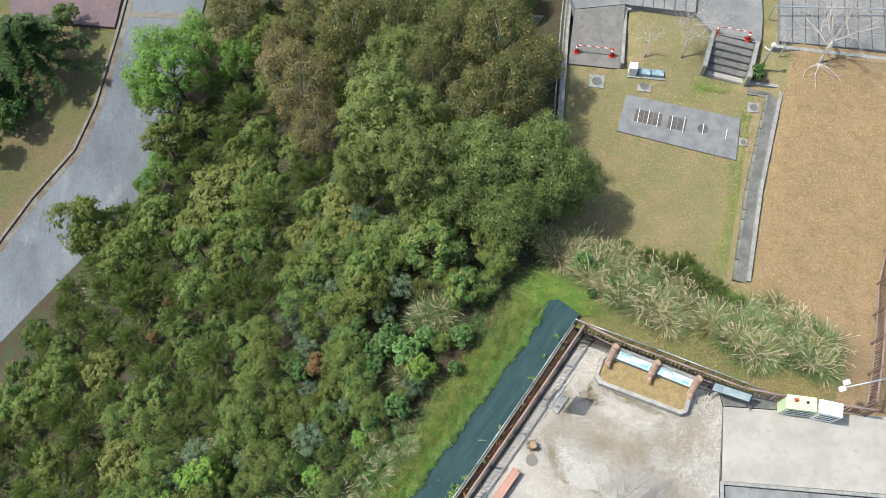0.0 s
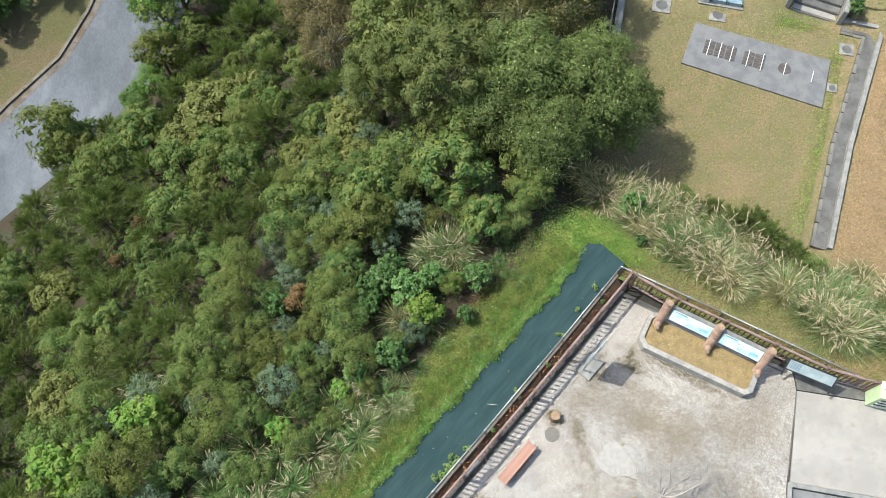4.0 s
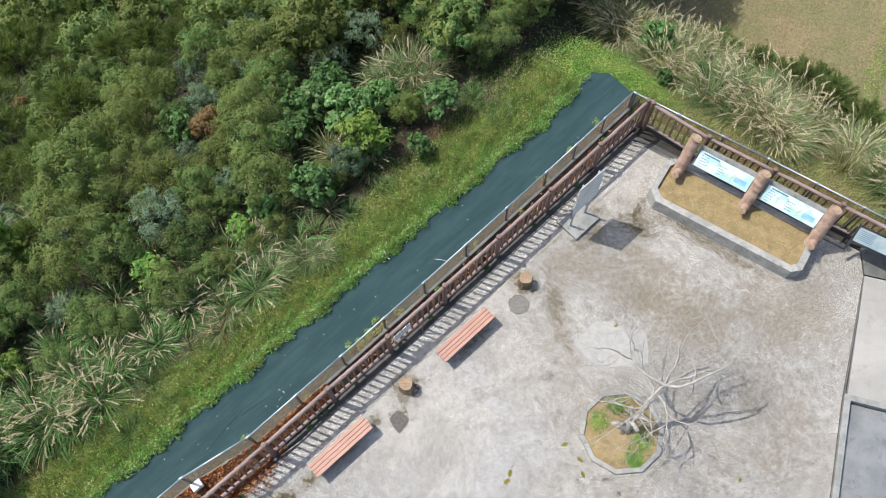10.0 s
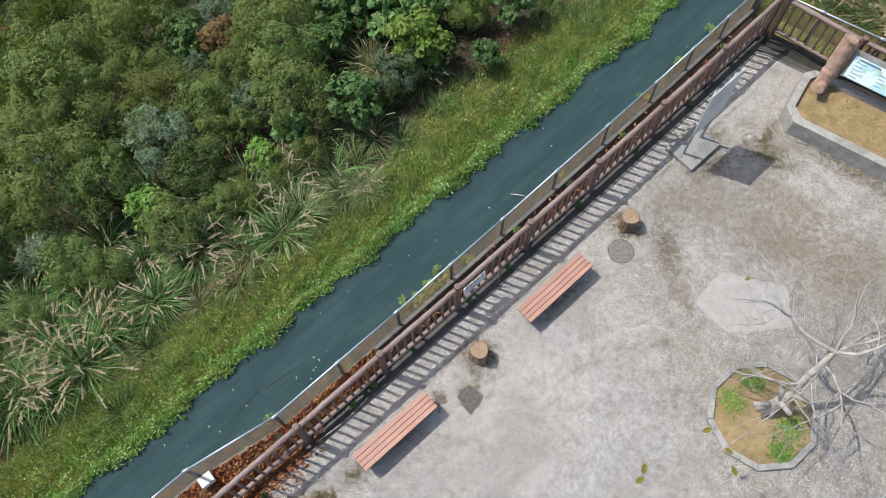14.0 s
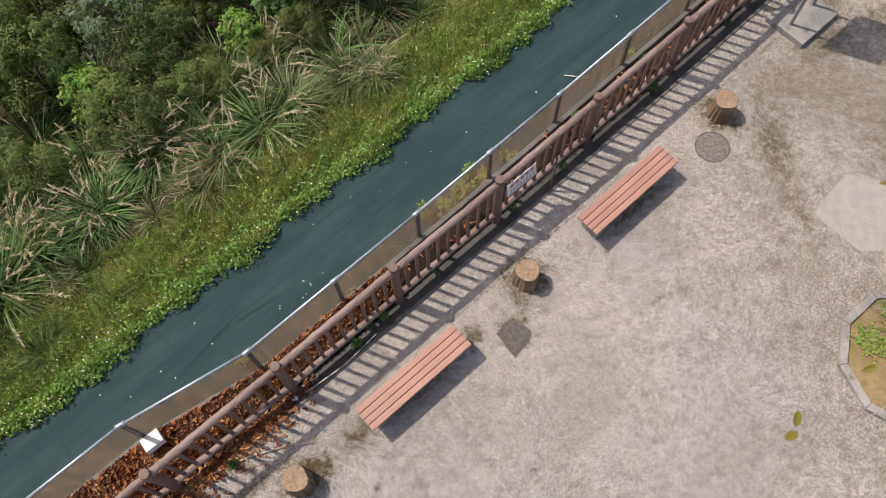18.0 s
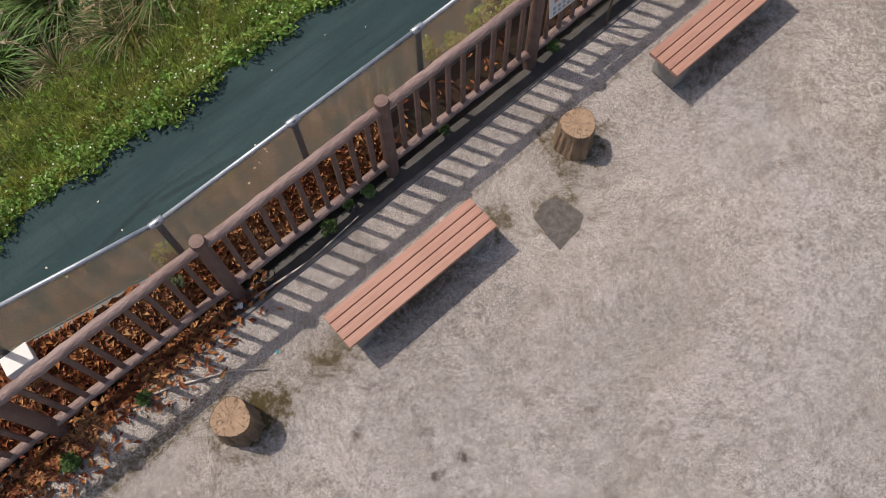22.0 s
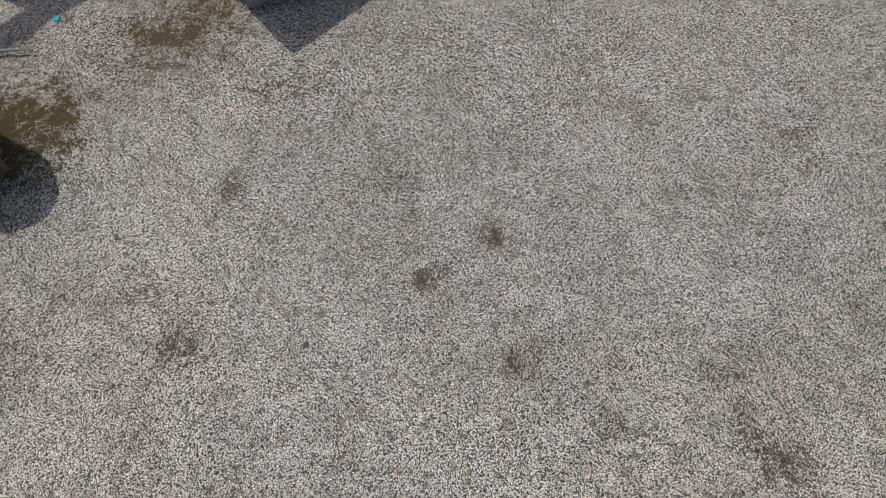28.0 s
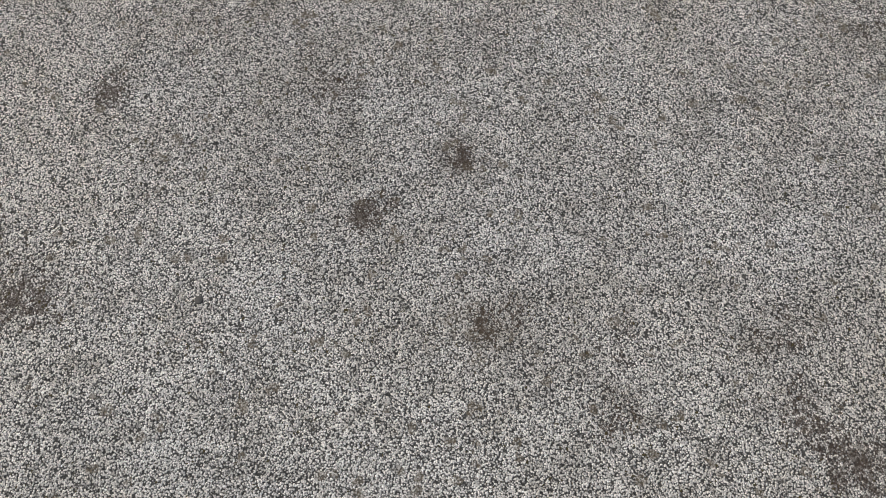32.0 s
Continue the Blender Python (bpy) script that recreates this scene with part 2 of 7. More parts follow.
DARK_STONE = surface("wet_concrete", (0.088, 0.085, 0.08), (0.14, 0.135, 0.128), 1.4, 25, 0.6, 0.25, 0.3, "World", dirt=(0.055, 0.055, 0.045))
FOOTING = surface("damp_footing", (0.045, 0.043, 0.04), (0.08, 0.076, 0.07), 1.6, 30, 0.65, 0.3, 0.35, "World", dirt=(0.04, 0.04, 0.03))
PALE_SLAB = surface("pale_concrete", (0.34, 0.315, 0.29), (0.28, 0.26, 0.24), 0.8, 150, 0.85, 0.6, 0.6, "World", dirt=(0.25, 0.225, 0.19))
FENCE_BROWN = surface("brown_fence_paint", (0.125, 0.075, 0.062), (0.17, 0.11, 0.092), 5, 40, 0.65, 0.5, 0.3, scale=(1, 1, 1))
RAIL_BARK = surface("moulded_log_rail", (0.18, 0.12, 0.105), (0.25, 0.18, 0.16), 8, 32, 0.6, 0.9, 0.35, scale=(0.35, 1, 1), depth=0.02)
GALV = surface("galvanised_steel", (0.33, 0.37, 0.4), (0.42, 0.46, 0.49), 9, 80, 0.45, 0.1, 0.15, metal=0.6)
def sawn_wood():
    """End grain: growth rings, radial cracks and weather stains."""
    m, t, p, lk = nodes_of("sawn_stump_top")
    co = place(t)
    sx = t.nodes.new("ShaderNodeSeparateXYZ")
    lk.new(co, sx.inputs[0])
    x, y = sx.outputs[0], sx.outputs[1]
    r = num(t, "SQRT", num(t, "ADD", num(t, "MULTIPLY", x, x), num(t, "MULTIPLY", y, y)))
    turn = num(t, "ARCTAN2", y, x)
    ring = num(t, "SINE", num(t, "ADD", num(t, "MULTIPLY", r, 420.0), num(t, "MULTIPLY", noisy(t, co, 14, 4), 14.0)))
    polar = t.nodes.new("ShaderNodeCombineXYZ")
    lk.new(num(t, "MULTIPLY", turn, 1.6), polar.inputs[0])
    lk.new(num(t, "MULTIPLY", r, 3.0), polar.inputs[1])
    crack = noisy(t, polar.outputs[0], 1.1, 3, 0.6)
    split = steps(t, num(t, "ABSOLUTE", num(t, "SUBTRACT", crack, 0.5)), 0.004, 0.016, 0.85, 0.0)
    col = mixc(t, steps(t, noisy(t, co, 8, 6, 0.7), 0.35, 0.65), (0.4, 0.28, 0.185), (0.29, 0.2, 0.13))
    col = mixc(t, num(t, "MULTIPLY_ADD", ring, 0.14, 0.14), col, (0.22, 0.14, 0.08))
    col = mixc(t, steps(t, noisy(t, co, 22, 7, 0.8), 0.55, 0.7, 0, 0.6), col, (0.15, 0.1, 0.06))
    col = mixc(t, split, col, (0.09, 0.055, 0.035))
    lk.new(col, p.inputs["Base Color"])
    p.inputs["Roughness"].default_value = 0.9
    bumped(t, p, num(t, "SUBTRACT", noisy(t, co, 60, 4), split), 0.6, 0.006)
    return m


LOG_TOP = sawn_wood()
LOG_SIDE = surface("stump_bark", (0.27, 0.185, 0.115), (0.14, 0.095, 0.06), 8, 30, 0.9, 0.9, 0.4, scale=(1, 1, 0.25), depth=0.02)
LOG_FAKE = surface("moulded_log_post", (0.36, 0.245, 0.185), (0.26, 0.165, 0.12), 5, 30, 0.8, 0.7, 0.35, scale=(1, 1, 0.4), depth=0.02)
EARTH = surface("sandy_earth", (0.29, 0.205, 0.1), (0.21, 0.15, 0.07), 3, 60, 0.95, 0.9, 0.55, "World", dirt=(0.13, 0.11, 0.035))
WHITE = surface("white_paint", (0.72, 0.73, 0.72), (0.62, 0.63, 0.62), 3, 50, 0.5, 0.05, 0.08)
BLACK = surface("black_steel", (0.02, 0.02, 0.022), (0.035, 0.035, 0.035), 4, 60, 0.45, 0.1, 0.1)
RED = surface("red_plastic", (0.42, 0.035, 0.02), (0.34, 0.03, 0.02), 4, 60, 0.5, 0.05, 0.1)
ROADM = surface("asphalt_road", (0.075, 0.082, 0.096), (0.128, 0.138, 0.158), 0.3, 14, 0.9, 0.3, 0.5, "World", dirt=(0.17, 0.18, 0.2), scale=(0.6, 0.25, 1))

def stained_ground():
    """Aggregate-finish concrete of the plaza, with its patches, damp marks and moss."""
    m, t, p, lk = nodes_of("plaza_aggregate")
    co = place(t, "World")
    grit = cells(t, co, 300, "F1", "Color")
    sep = t.nodes.new("ShaderNodeSeparateColor")
    lk.new(grit, sep.inputs[0])
    col = mixc(t, steps(t, noisy(t, co, 0.33, 4), 0.4, 0.62), (0.715, 0.655, 0.592), (0.655, 0.615, 0.582))
    col = mixc(t, steps(t, noisy(t, co, 0.6, 12, 0.76), 0.43, 0.6, 0, 0.36), col, (0.36, 0.315, 0.26))
    col = mixc(t, steps(t, noisy(t, co, 6.0, 10, 0.9), 0.49, 0.58, 0, 0.42), col, (0.25, 0.215, 0.165))
    col = mixc(t, steps(t, noisy(t, co, 4.5, 8, 0.75), 0.53, 0.74, 0, 0.32), col, (0.2, 0.172, 0.14))
    blots = num(t, "MULTIPLY", steps(t, noisy(t, co, 2.1, 3), 0.57, 0.72), steps(t, noisy(t, co, 38, 4, 0.8), 0.42, 0.62))
    col = mixc(t, num(t, "MULTIPLY", blots, 0.35), col, (0.075, 0.065, 0.05))
    chips = t.nodes.new("ShaderNodeSeparateColor")
    lk.new(cells(t, co, 225, "F1", "Color"), chips.inputs[0])
    fine = num(t, "MULTIPLY_ADD", num(t, "POWER", sep.outputs[0], 0.8), 0.5, 0.7)
    mid = num(t, "MULTIPLY_ADD", chips.outputs[0], 0.56, 0.735)
    broad = num(t, "MULTIPLY", steps(t, noisy(t, co, 30, 6, 0.8), 0.37, 0.63, 0.9, 1.14), steps(t, noisy(t, co, 95, 4, 0.75), 0.36, 0.64, 0.9, 1.1))
    gaps = cells(t, co, 225)
    broad = num(t, "MULTIPLY", broad, steps(t, gaps, 0.44, 0.72, 1.1, 0.08))
    pock = t.nodes.new("ShaderNodeSeparateColor")
    lk.new(cells(t, co, 140, "F1", "Color"), pock.inputs[0])
    hole = num(t, "MULTIPLY", steps(t, cells(t, co, 140), 0.5, 0.22), num(t, "GREATER_THAN", pock.outputs[0], 0.66))
    broad = num(t, "MULTIPLY", broad, num(t, "MULTIPLY_ADD", hole, -0.8, 1.08))
    speck = num(t, "MULTIPLY", num(t, "MULTIPLY", fine, mid), broad)
    grain = t.nodes.new("ShaderNodeVectorMath")
    grain.operation = "SCALE"
    lk.new(col, grain.inputs[0])
    lk.new(speck, grain.inputs["Scale"])
    col = grain.outputs[0]
    dark = num(t, "GREATER_THAN", chips.outputs[1], 0.9)
    col = mixc(t, num(t, "MULTIPLY", dark, 0.6), col, (0.05, 0.045, 0.04))
    pitted = num(t, "MULTIPLY", steps(t, noisy(t, co, 1.6, 7, 0.7), 0.45, 0.75), steps(t, noisy(t, co, 9, 5, 0.7), 0.4, 0.7))
    col = mixc(t, steps(t, num(t, "SUBTRACT", pitted, num(t, "MULTIPLY", chips.outputs[2], 0.85)), -0.05, 0.08, 0, 0.42), col, (0.055, 0.047, 0.036))
    fleck = t.nodes.new("ShaderNodeSeparateColor")
    lk.new(cells(t, co, 44, "F1", "Color"), fleck.inputs[0])
    dense = steps(t, num(t, "MULTIPLY_ADD", noisy(t, co, 3.2, 6, 0.75), 0.6, num(t, "MULTIPLY", noisy(t, co, 0.45, 3), 0.5)), 0.4, 0.7, 0.08, 0.85)
    wide = t.nodes.new("ShaderNodeVectorMath")
    wide.operation = "DISTANCE"
    lk.new(co, wide.inputs[0])
    wide.inputs[1].default_value = (9.5, 3.0, 0.0)
    dense = num(t, "MULTIPLY", dense, steps(t, wide.outputs["Value"], 3.5, 6.5, 1.0, 0.07))
    f = num(t, "MULTIPLY", num(t, "GREATER_THAN", dense, fleck.outputs[0]), steps(t, noisy(t, co, 75, 3, 0.7), 0.38, 0.56, 0.1, 0.7))
    col = mixc(t, f, col, (0.145, 0.113, 0.075))
    rag = noisy(t, co, 7, 8, 0.75)
    patchy = num(t, "MULTIPLY_ADD", pock.outputs[1], 0.3, num(t, "MULTIPLY_ADD", chips.outputs[2], 0.35, num(t, "MULTIPLY", fleck.outputs[1], 0.3)))
    spatter = noisy(t, co, 9, 10, 0.86)
    for x, y, rx, ry, turn, amount, tint in MARKS:
        mp = t.nodes.new("ShaderNodeMapping")
        mp.vector_type = "TEXTURE"
        mp.inputs["Location"].default_value = (x, y, 0)
        mp.inputs["Rotation"].default_value = (0, 0, radians(turn))
        mp.inputs["Scale"].default_value = (rx, ry, 1)
        lk.new(co, mp.inputs[0])
        ln = t.nodes.new("ShaderNodeVectorMath")
        ln.operation = "LENGTH"
        lk.new(mp.outputs[0], ln.inputs[0])
        near = num(t, "SUBTRACT", num(t, "MULTIPLY_ADD", rag, 2.6, -0.55), ln.outputs["Value"])
        soft = steps(t, near, -0.8, 0.9, 0, amount)
        pits = steps(t, num(t, "SUBTRACT", num(t, "MULTIPLY", soft, steps(t, spatter, 0.4, 0.6, 0.55, 1.1)), num(t, "MULTIPLY_ADD", patchy, *((1.1, -0.1) if tint == "moss" else (0.95, 0.06)))), -0.04, 0.06)
        f = num(t, "MAXIMUM", num(t, "MULTIPLY", pits, {"brown": 0.5, "soot": 0.8}.get(tint, 0.85)), num(t, "MULTIPLY", soft, 0.16))
        col = mixc(t, f, col, TINTS[tint])
    lk.new(col, p.inputs["Base Color"])
    p.inputs["Roughness"].default_value = 0.9
    bumped(t, p, num(t, "MULTIPLY", gaps, -1.0), 1.0, 0.006)
    return m


TINTS = {"moss": (0.07, 0.052, 0.014), "soot": (0.05, 0.03, 0.018), "brown": (0.17, 0.135, 0.088), "pale": (0.42, 0.4, 0.38)}
# x, y, half sizes, turn, amount, tint
MARKS = (
    (-1.32, -1.6, 0.3, 0.3, 0, 1.0, "moss"), (1.655, 1.53, 0.32, 0.32, 0, 1.0, "moss"), (4.7, 4.6, 0.32, 0.32, 0, 1.0, "moss"), (-1.12, -1.42, 0.3, 0.24, 30, 1.0, "moss"), (-1.17, -1.47, 0.36, 0.3, 30, 1.0, "moss"), (-1.3, -1.6, 0.34, 0.32, 30, 1.0, "moss"), (1.67, 1.55, 0.42, 0.4, 0, 1.0, "moss"), (4.72, 4.64, 0.42, 0.4, 0, 1.0, "moss"), (1.52, 0.7, 0.3, 0.3, 0, 1.0, "moss"), (1.62, 1.15, 0.2, 0.3, 0, 0.6, "moss"),
    (0.92, 0.58, 0.26, 0.2, 45, 0.9, "moss"), (0.2, -0.2, 1.0, 0.22, 45, 0.75, "moss"), (3.3, 2.82, 1.0, 0.22, 46, 0.75, "moss"), (-0.6, -0.85, 0.5, 0.24, 45, 0.6, "moss"),
    (6.6, 6.15, 0.75, 0.5, 45, 0.75, "moss"), (5.55, 4.1, 0.35, 0.9, 12, 0.75, "moss"), (7.6, 4.6, 1.8, 1.2, -20, 0.9, "brown"),
    (9.6, 4.0, 1.6, 1.2, 20, 0.85, "brown"), (10.6, 2.0, 1.3, 1.4, 0, 0.8, "brown"), (6.6, 5.3, 1.2, 0.8, 30, 0.8, "brown"), (7.9, 6.5, 0.7, 0.4, -30, 0.9, "moss"), (10.0, 5.9, 2.3, 0.2, -29, 0.6, "moss"),
    (-0.25, -1.61, 0.1, 0.07, 0, 0.85, "soot"), (0.72, -1.75, 0.09, 0.07, 40, 0.85, "soot"), (0.5, -1.93, 0.11, 0.07, 20, 0.8, "soot"),
    (-0.32, -2.22, 0.18, 0.11, 20, 0.8, "soot"), (1.68, -2.45, 0.25, 0.13, -40, 0.85, "soot"), (0.78, -2.22, 0.15, 0.12, 0, 0.75, "brown"),
    (1.15, -2.3, 0.12, 0.2, 10, 0.5, "soot"), (0.35, -1.45, 0.6, 0.3, 15, 0.3, "soot"),
    (1.6, 1.85, 2.6, 0.03, 45.9, 0.5, "moss"), (-1.9, -1.75, 1.6, 0.05, 45.9, 0.6, "moss"), (-2.15, -1.9, 1.1, 0.16, 45.9, 0.7, "moss"), (6.2, 6.6, 3.0, 0.04, 45.9, 0.6, "moss"), (-1.75, -2.7, 0.9, 0.6, 40, 0.7, "brown"),
    (-1.0, -2.3, 0.5, 0.3, 0, 0.5, "soot"), (0.84, -2.2, 0.13, 0.1, 0, 0.7, "soot"), (1.86, -1.24, 0.2, 0.16, 30, 0.5, "soot"), (1.56, -2.18, 0.2, 0.12, 20, 0.6, "soot"), (0.35, -1.57, 0.16, 0.1, 10, 0.55, "soot"), (-0.52, -2.05, 0.2, 0.16, 0, 0.55, "soot"), (-0.42, -2.58, 0.18, 0.14, 0, 0.5, "soot"), (1.15, -2.42, 0.16, 0.1, 60, 0.5, "soot"), (-0.6, -0.95, 0.34, 0.22, 30, 0.75, "moss"), (-0.2, -1.15, 0.36, 0.2, -20, 0.5, "soot"), (2.6, 0.3, 0.35, 0.7, 30, 0.3, "soot"), (5.75, 3.1, 0.9, 0.3, -62, 0.85, "brown"), (5.9, 2.85, 0.3, 0.18, -62, 0.5, "moss"), (8.2, 4.2, 1.5, 0.6, -10, 1.0, "brown"), (9.3, 3.4, 1.6, 1.0, 10, 1.0, "brown"), (5.6, 5.2, 0.7, 0.9, 30, 1.0, "brown"), (8.3, 5.3, 1.6, 0.6, -30, 1.0, "brown"), (11.3, 3.8, 1.2, 1.4, 0, 0.9, "brown"), (10.9, 0.2, 1.6, 1.2, 0, 0.8, "brown"), (-0.6, -0.95, 0.6, 0.3, 45, 0.4, "brown"),
    (3.5, 5.5, 2.2, 0.8, 46, 0.45, "brown"), (12.6, 4.4, 1.0, 1.6, -15, 0.9, "brown"), (7.9, 6.95, 0.5, 0.16, 60, 0.9, "moss"), (9.4, 6.4, 1.6, 0.12, -29, 0.8, "moss"), (6.75, 6.9, 0.3, 0.25, 45, 0.6, "moss"), (6.2, 6.2, 0.5, 0.3, 45, 0.6, "brown"),
)
PLAZA = stained_ground()


def teal_asphalt():
    m, t, p, lk = nodes_of("teal_asphalt")
    co = place(t, "World")
    mp = t.nodes.new("ShaderNodeMapping")
    mp.inputs["Rotation"].default_value = (0, 0, radians(-FENCE_ANGLE))
    lk.new(co, mp.inputs[0])
    along = stretch(t, mp.outputs[0], (0.6, 3.0, 1))
    across = stretch(t, mp.outputs[0], (5.0, 0.8, 1))
    col = mixc(t, steps(t, noisy(t, along, 1.0, 6, 0.65), 0.35, 0.7), (0.018, 0.042, 0.046), (0.029, 0.057, 0.061))
    col = mixc(t, steps(t, noisy(t, across, 1.2, 7, 0.7), 0.55, 0.75, 0, 0.35), col, (0.013, 0.026, 0.03))
    col = mixc(t, steps(t, noisy(t, stretch(t, mp.outputs[0], (0.35, 9, 1)), 1.0, 5, 0.6), 0.56, 0.7, 0, 0.5), col, (0.014, 0.028, 0.032))
    col = mixc(t, steps(t, noisy(t, co, 5, 8, 0.8), 0.58, 0.75, 0, 0.35), col, (0.055, 0.078, 0.08))
    col = mixc(t, 0.25, col, mixc(t, noisy(t, co, 60, 3), (0, 0, 0), (1, 1, 1)), "OVERLAY")
    for x, y, rx, ry, turn in ((-2.9, 0.28, 0.62, 0.03, 55), (-2.3, 0.83, 0.5, 0.035, 38), (1.4, 3.6, 0.5, 0.02, 52), (4.0, 6.4, 0.6, 0.03, 40)):
        mk = t.nodes.new("ShaderNodeMapping")
        mk.vector_type = "TEXTURE"
        mk.inputs["Location"].default_value = (x, y, 0)
        mk.inputs["Rotation"].default_value = (0, 0, radians(turn))
        mk.inputs["Scale"].default_value = (rx, ry, 1)
        lk.new(co, mk.inputs[0])
        ln = t.nodes.new("ShaderNodeVectorMath")
        ln.operation = "LENGTH"
        lk.new(mk.outputs[0], ln.inputs[0])
        col = mixc(t, steps(t, num(t, "ADD", ln.outputs["Value"], num(t, "MULTIPLY_ADD", noisy(t, co, 12, 4), 1.2, -0.6)), 1.4, 0.4, 0, 0.55), col, (0.012, 0.022, 0.026))
    lk.new(col, p.inputs["Base Color"])
    p.inputs["Roughness"].default_value = 0.85
    p.inputs["Specular IOR Level"].default_value = 0.25
    bumped(t, p, noisy(t, co, 25, 6), 0.3, 0.006)
    return m


def forest_floor():
    """Ground sheet: lawn in green and straw, leaf mould under the trees."""
    m, t, p, lk = nodes_of("ground_cover")
    co = place(t, "World")
    sx = t.nodes.new("ShaderNodeSeparateXYZ")
    lk.new(co, sx.inputs[0])
    x, y = sx.outputs[0], sx.outputs[1]
    n = num(t, "ADD", num(t, "MULTIPLY", x, DN.x), num(t, "MULTIPLY", y, DN.y))
    e = num(t, "ADD", num(t, "MULTIPLY", num(t, "SUBTRACT", x, NE0.x), NEN.x), num(t, "MULTIPLY", num(t, "SUBTRACT", y, NE0.y), NEN.y))
    wob = num(t, "MULTIPLY_ADD", noisy(t, co, 0.6, 5), 1.6, -0.8)
    blade = num(t, "MULTIPLY_ADD", num(t, "ADD", noisy(t, co, 8, 8, 0.85), noisy(t, co, 26, 5, 0.8)), 1.7, -1.2)
    mould = mixc(t, steps(t, noisy(t, co, 1.5, 6), 0.4, 0.65), (0.05, 0.033, 0.02), (0.038, 0.048, 0.018))
    green = mixc(t, steps(t, noisy(t, co, 0.45, 6), 0.42, 0.62), (0.192, 0.165, 0.08), (0.24, 0.183, 0.098))
    straw = mixc(t, steps(t, noisy(t, co, 0.3, 9, 0.75), 0.35, 0.7), (0.275, 0.185, 0.1), (0.25, 0.176, 0.1))
    right = steps(t, num(t, "SUBTRACT", x, num(t, "MULTIPLY_ADD", y, 0.44, 12.9)), -0.1, 0.4)
    lawn = mixc(t, right, green, straw)
    lawn = mixc(t, steps(t, noisy(t, co, 1.3, 7, 0.7), 0.45, 0.62, 0, 0.85), lawn, mixc(t, right, (0.172, 0.158, 0.066), (0.22, 0.15, 0.078)))
    on = num(t, "MULTIPLY", steps(t, num(t, "ADD", e, wob), 0.2, 0.6), steps(t, num(t, "ADD", num(t, "SUBTRACT", x, num(t, "MULTIPLY_ADD", y, 0.26, 3.4)), wob), 0.0, 0.8))
    low = steps(t, num(t, "ADD", n, wob), 41.5, 42.5)
    verge = steps(t, num(t, "ADD", n, wob), 5.3, 4.5)
    col = mixc(t, verge, mould, (0.15, 0.165, 0.045))
    col = mixc(t, on, col, lawn)
    col = mixc(t, low, col, mixc(t, steps(t, noisy(t, co, 0.4, 5), 0.4, 0.6), (0.1, 0.096, 0.036), (0.128, 0.098, 0.05)))
    col = mixc(t, 0.8, col, mixc(t, blade, (0, 0, 0), (1, 1, 1)), "OVERLAY")
    lk.new(col, p.inputs["Base Color"])
    p.inputs["Roughness"].default_value = 0.95
    bumped(t, p, blade, 0.6, 0.05)
    return m


def grimy_panel():
    """Clear sheet under a brown film, with run-off streaks and green algae."""
    m, t, p, lk = nodes_of("grimy_clear_panel")
    co = place(t, "World")
    runs = noisy(t, stretch(t, co, (1, 1, 0.12)), 11, 6, 0.7)
    blotch = noisy(t, co, 2.4, 8, 0.7)
    col = mixc(t, steps(t, noisy(t, co, 0.9, 4), 0.35, 0.65), (0.4, 0.25, 0.16), (0.3, 0.195, 0.13))
    col = mixc(t, steps(t, runs, 0.45, 0.7, 0, 0.6), col, (0.62, 0.44, 0.31))
    col = mixc(t, steps(t, blotch, 0.52, 0.66, 0, 0.75), col, (0.24, 0.165, 0.09))
    col = mixc(t, steps(t, noisy(t, co, 3.3, 9, 0.8), 0.57, 0.66, 0, 0.8), col, (0.4, 0.38, 0.12))
    lk.new(col, p.inputs["Base Color"])
    p.inputs["Roughness"].default_value = 0.3
    tr = t.nodes.new("ShaderNodeBsdfTransparent")
    tr.inputs[0].default_value = (0.95, 0.92, 0.88, 1)
    gl = t.nodes.new("ShaderNodeBsdfTranslucent")
    lk.new(mixc(t, 1.0, col, (1.05, 1.05, 1.05), "MULTIPLY"), gl.inputs[0])
    body = t.nodes.new("ShaderNodeMixShader")
    body.inputs[0].default_value = 0.55
    lk.new(p.outputs[0], body.inputs[1])
    lk.new(gl.outputs[0], body.inputs[2])
    mx = t.nodes.new("ShaderNodeMixShader")
    lk.new(num(t, "MULTIPLY", steps(t, blotch, 0.35, 0.62, 0.88, 0.68), steps(t, runs, 0.3, 0.7, 1.06, 0.88)), mx.inputs[0])
    lk.new(body.outputs[0], mx.inputs[1])
    lk.new(tr.outputs[0], mx.inputs[2])
    lk.new(mx.outputs[0], t.nodes["Material Output"].inputs[0])
    return m


TEAL = teal_asphalt()
COVER = forest_floor()
PANEL = grimy_panel()


# ---- mesh helpers ----
def mesh_of(name, verts, faces, mat, smooth=False):
    me = bpy.data.meshes.new(name)
    me.from_pydata([tuple(v) for v in verts], [], [tuple(f) for f in faces])
    me.materials.append(mat)
    if smooth:
        me.polygons.foreach_set("use_smooth", [True] * len(me.polygons))
    me.update()
    return me


def part(name, me, parent, m=None, label=""):
    """One mesh object under a thing or a part."""
    ob = new(name, me)
    ob.parent = parent
    if m is not None:
        ob.matrix_basis = m
    if label:
        ob["label"] = label
    return ob


def thing(name, m, label, category, group="", kind=""):
    ob = new(name)
    ob.matrix_basis = m
    ob.empty_display_size = 0.2
    return tagged(ob, label, category, group, kind)


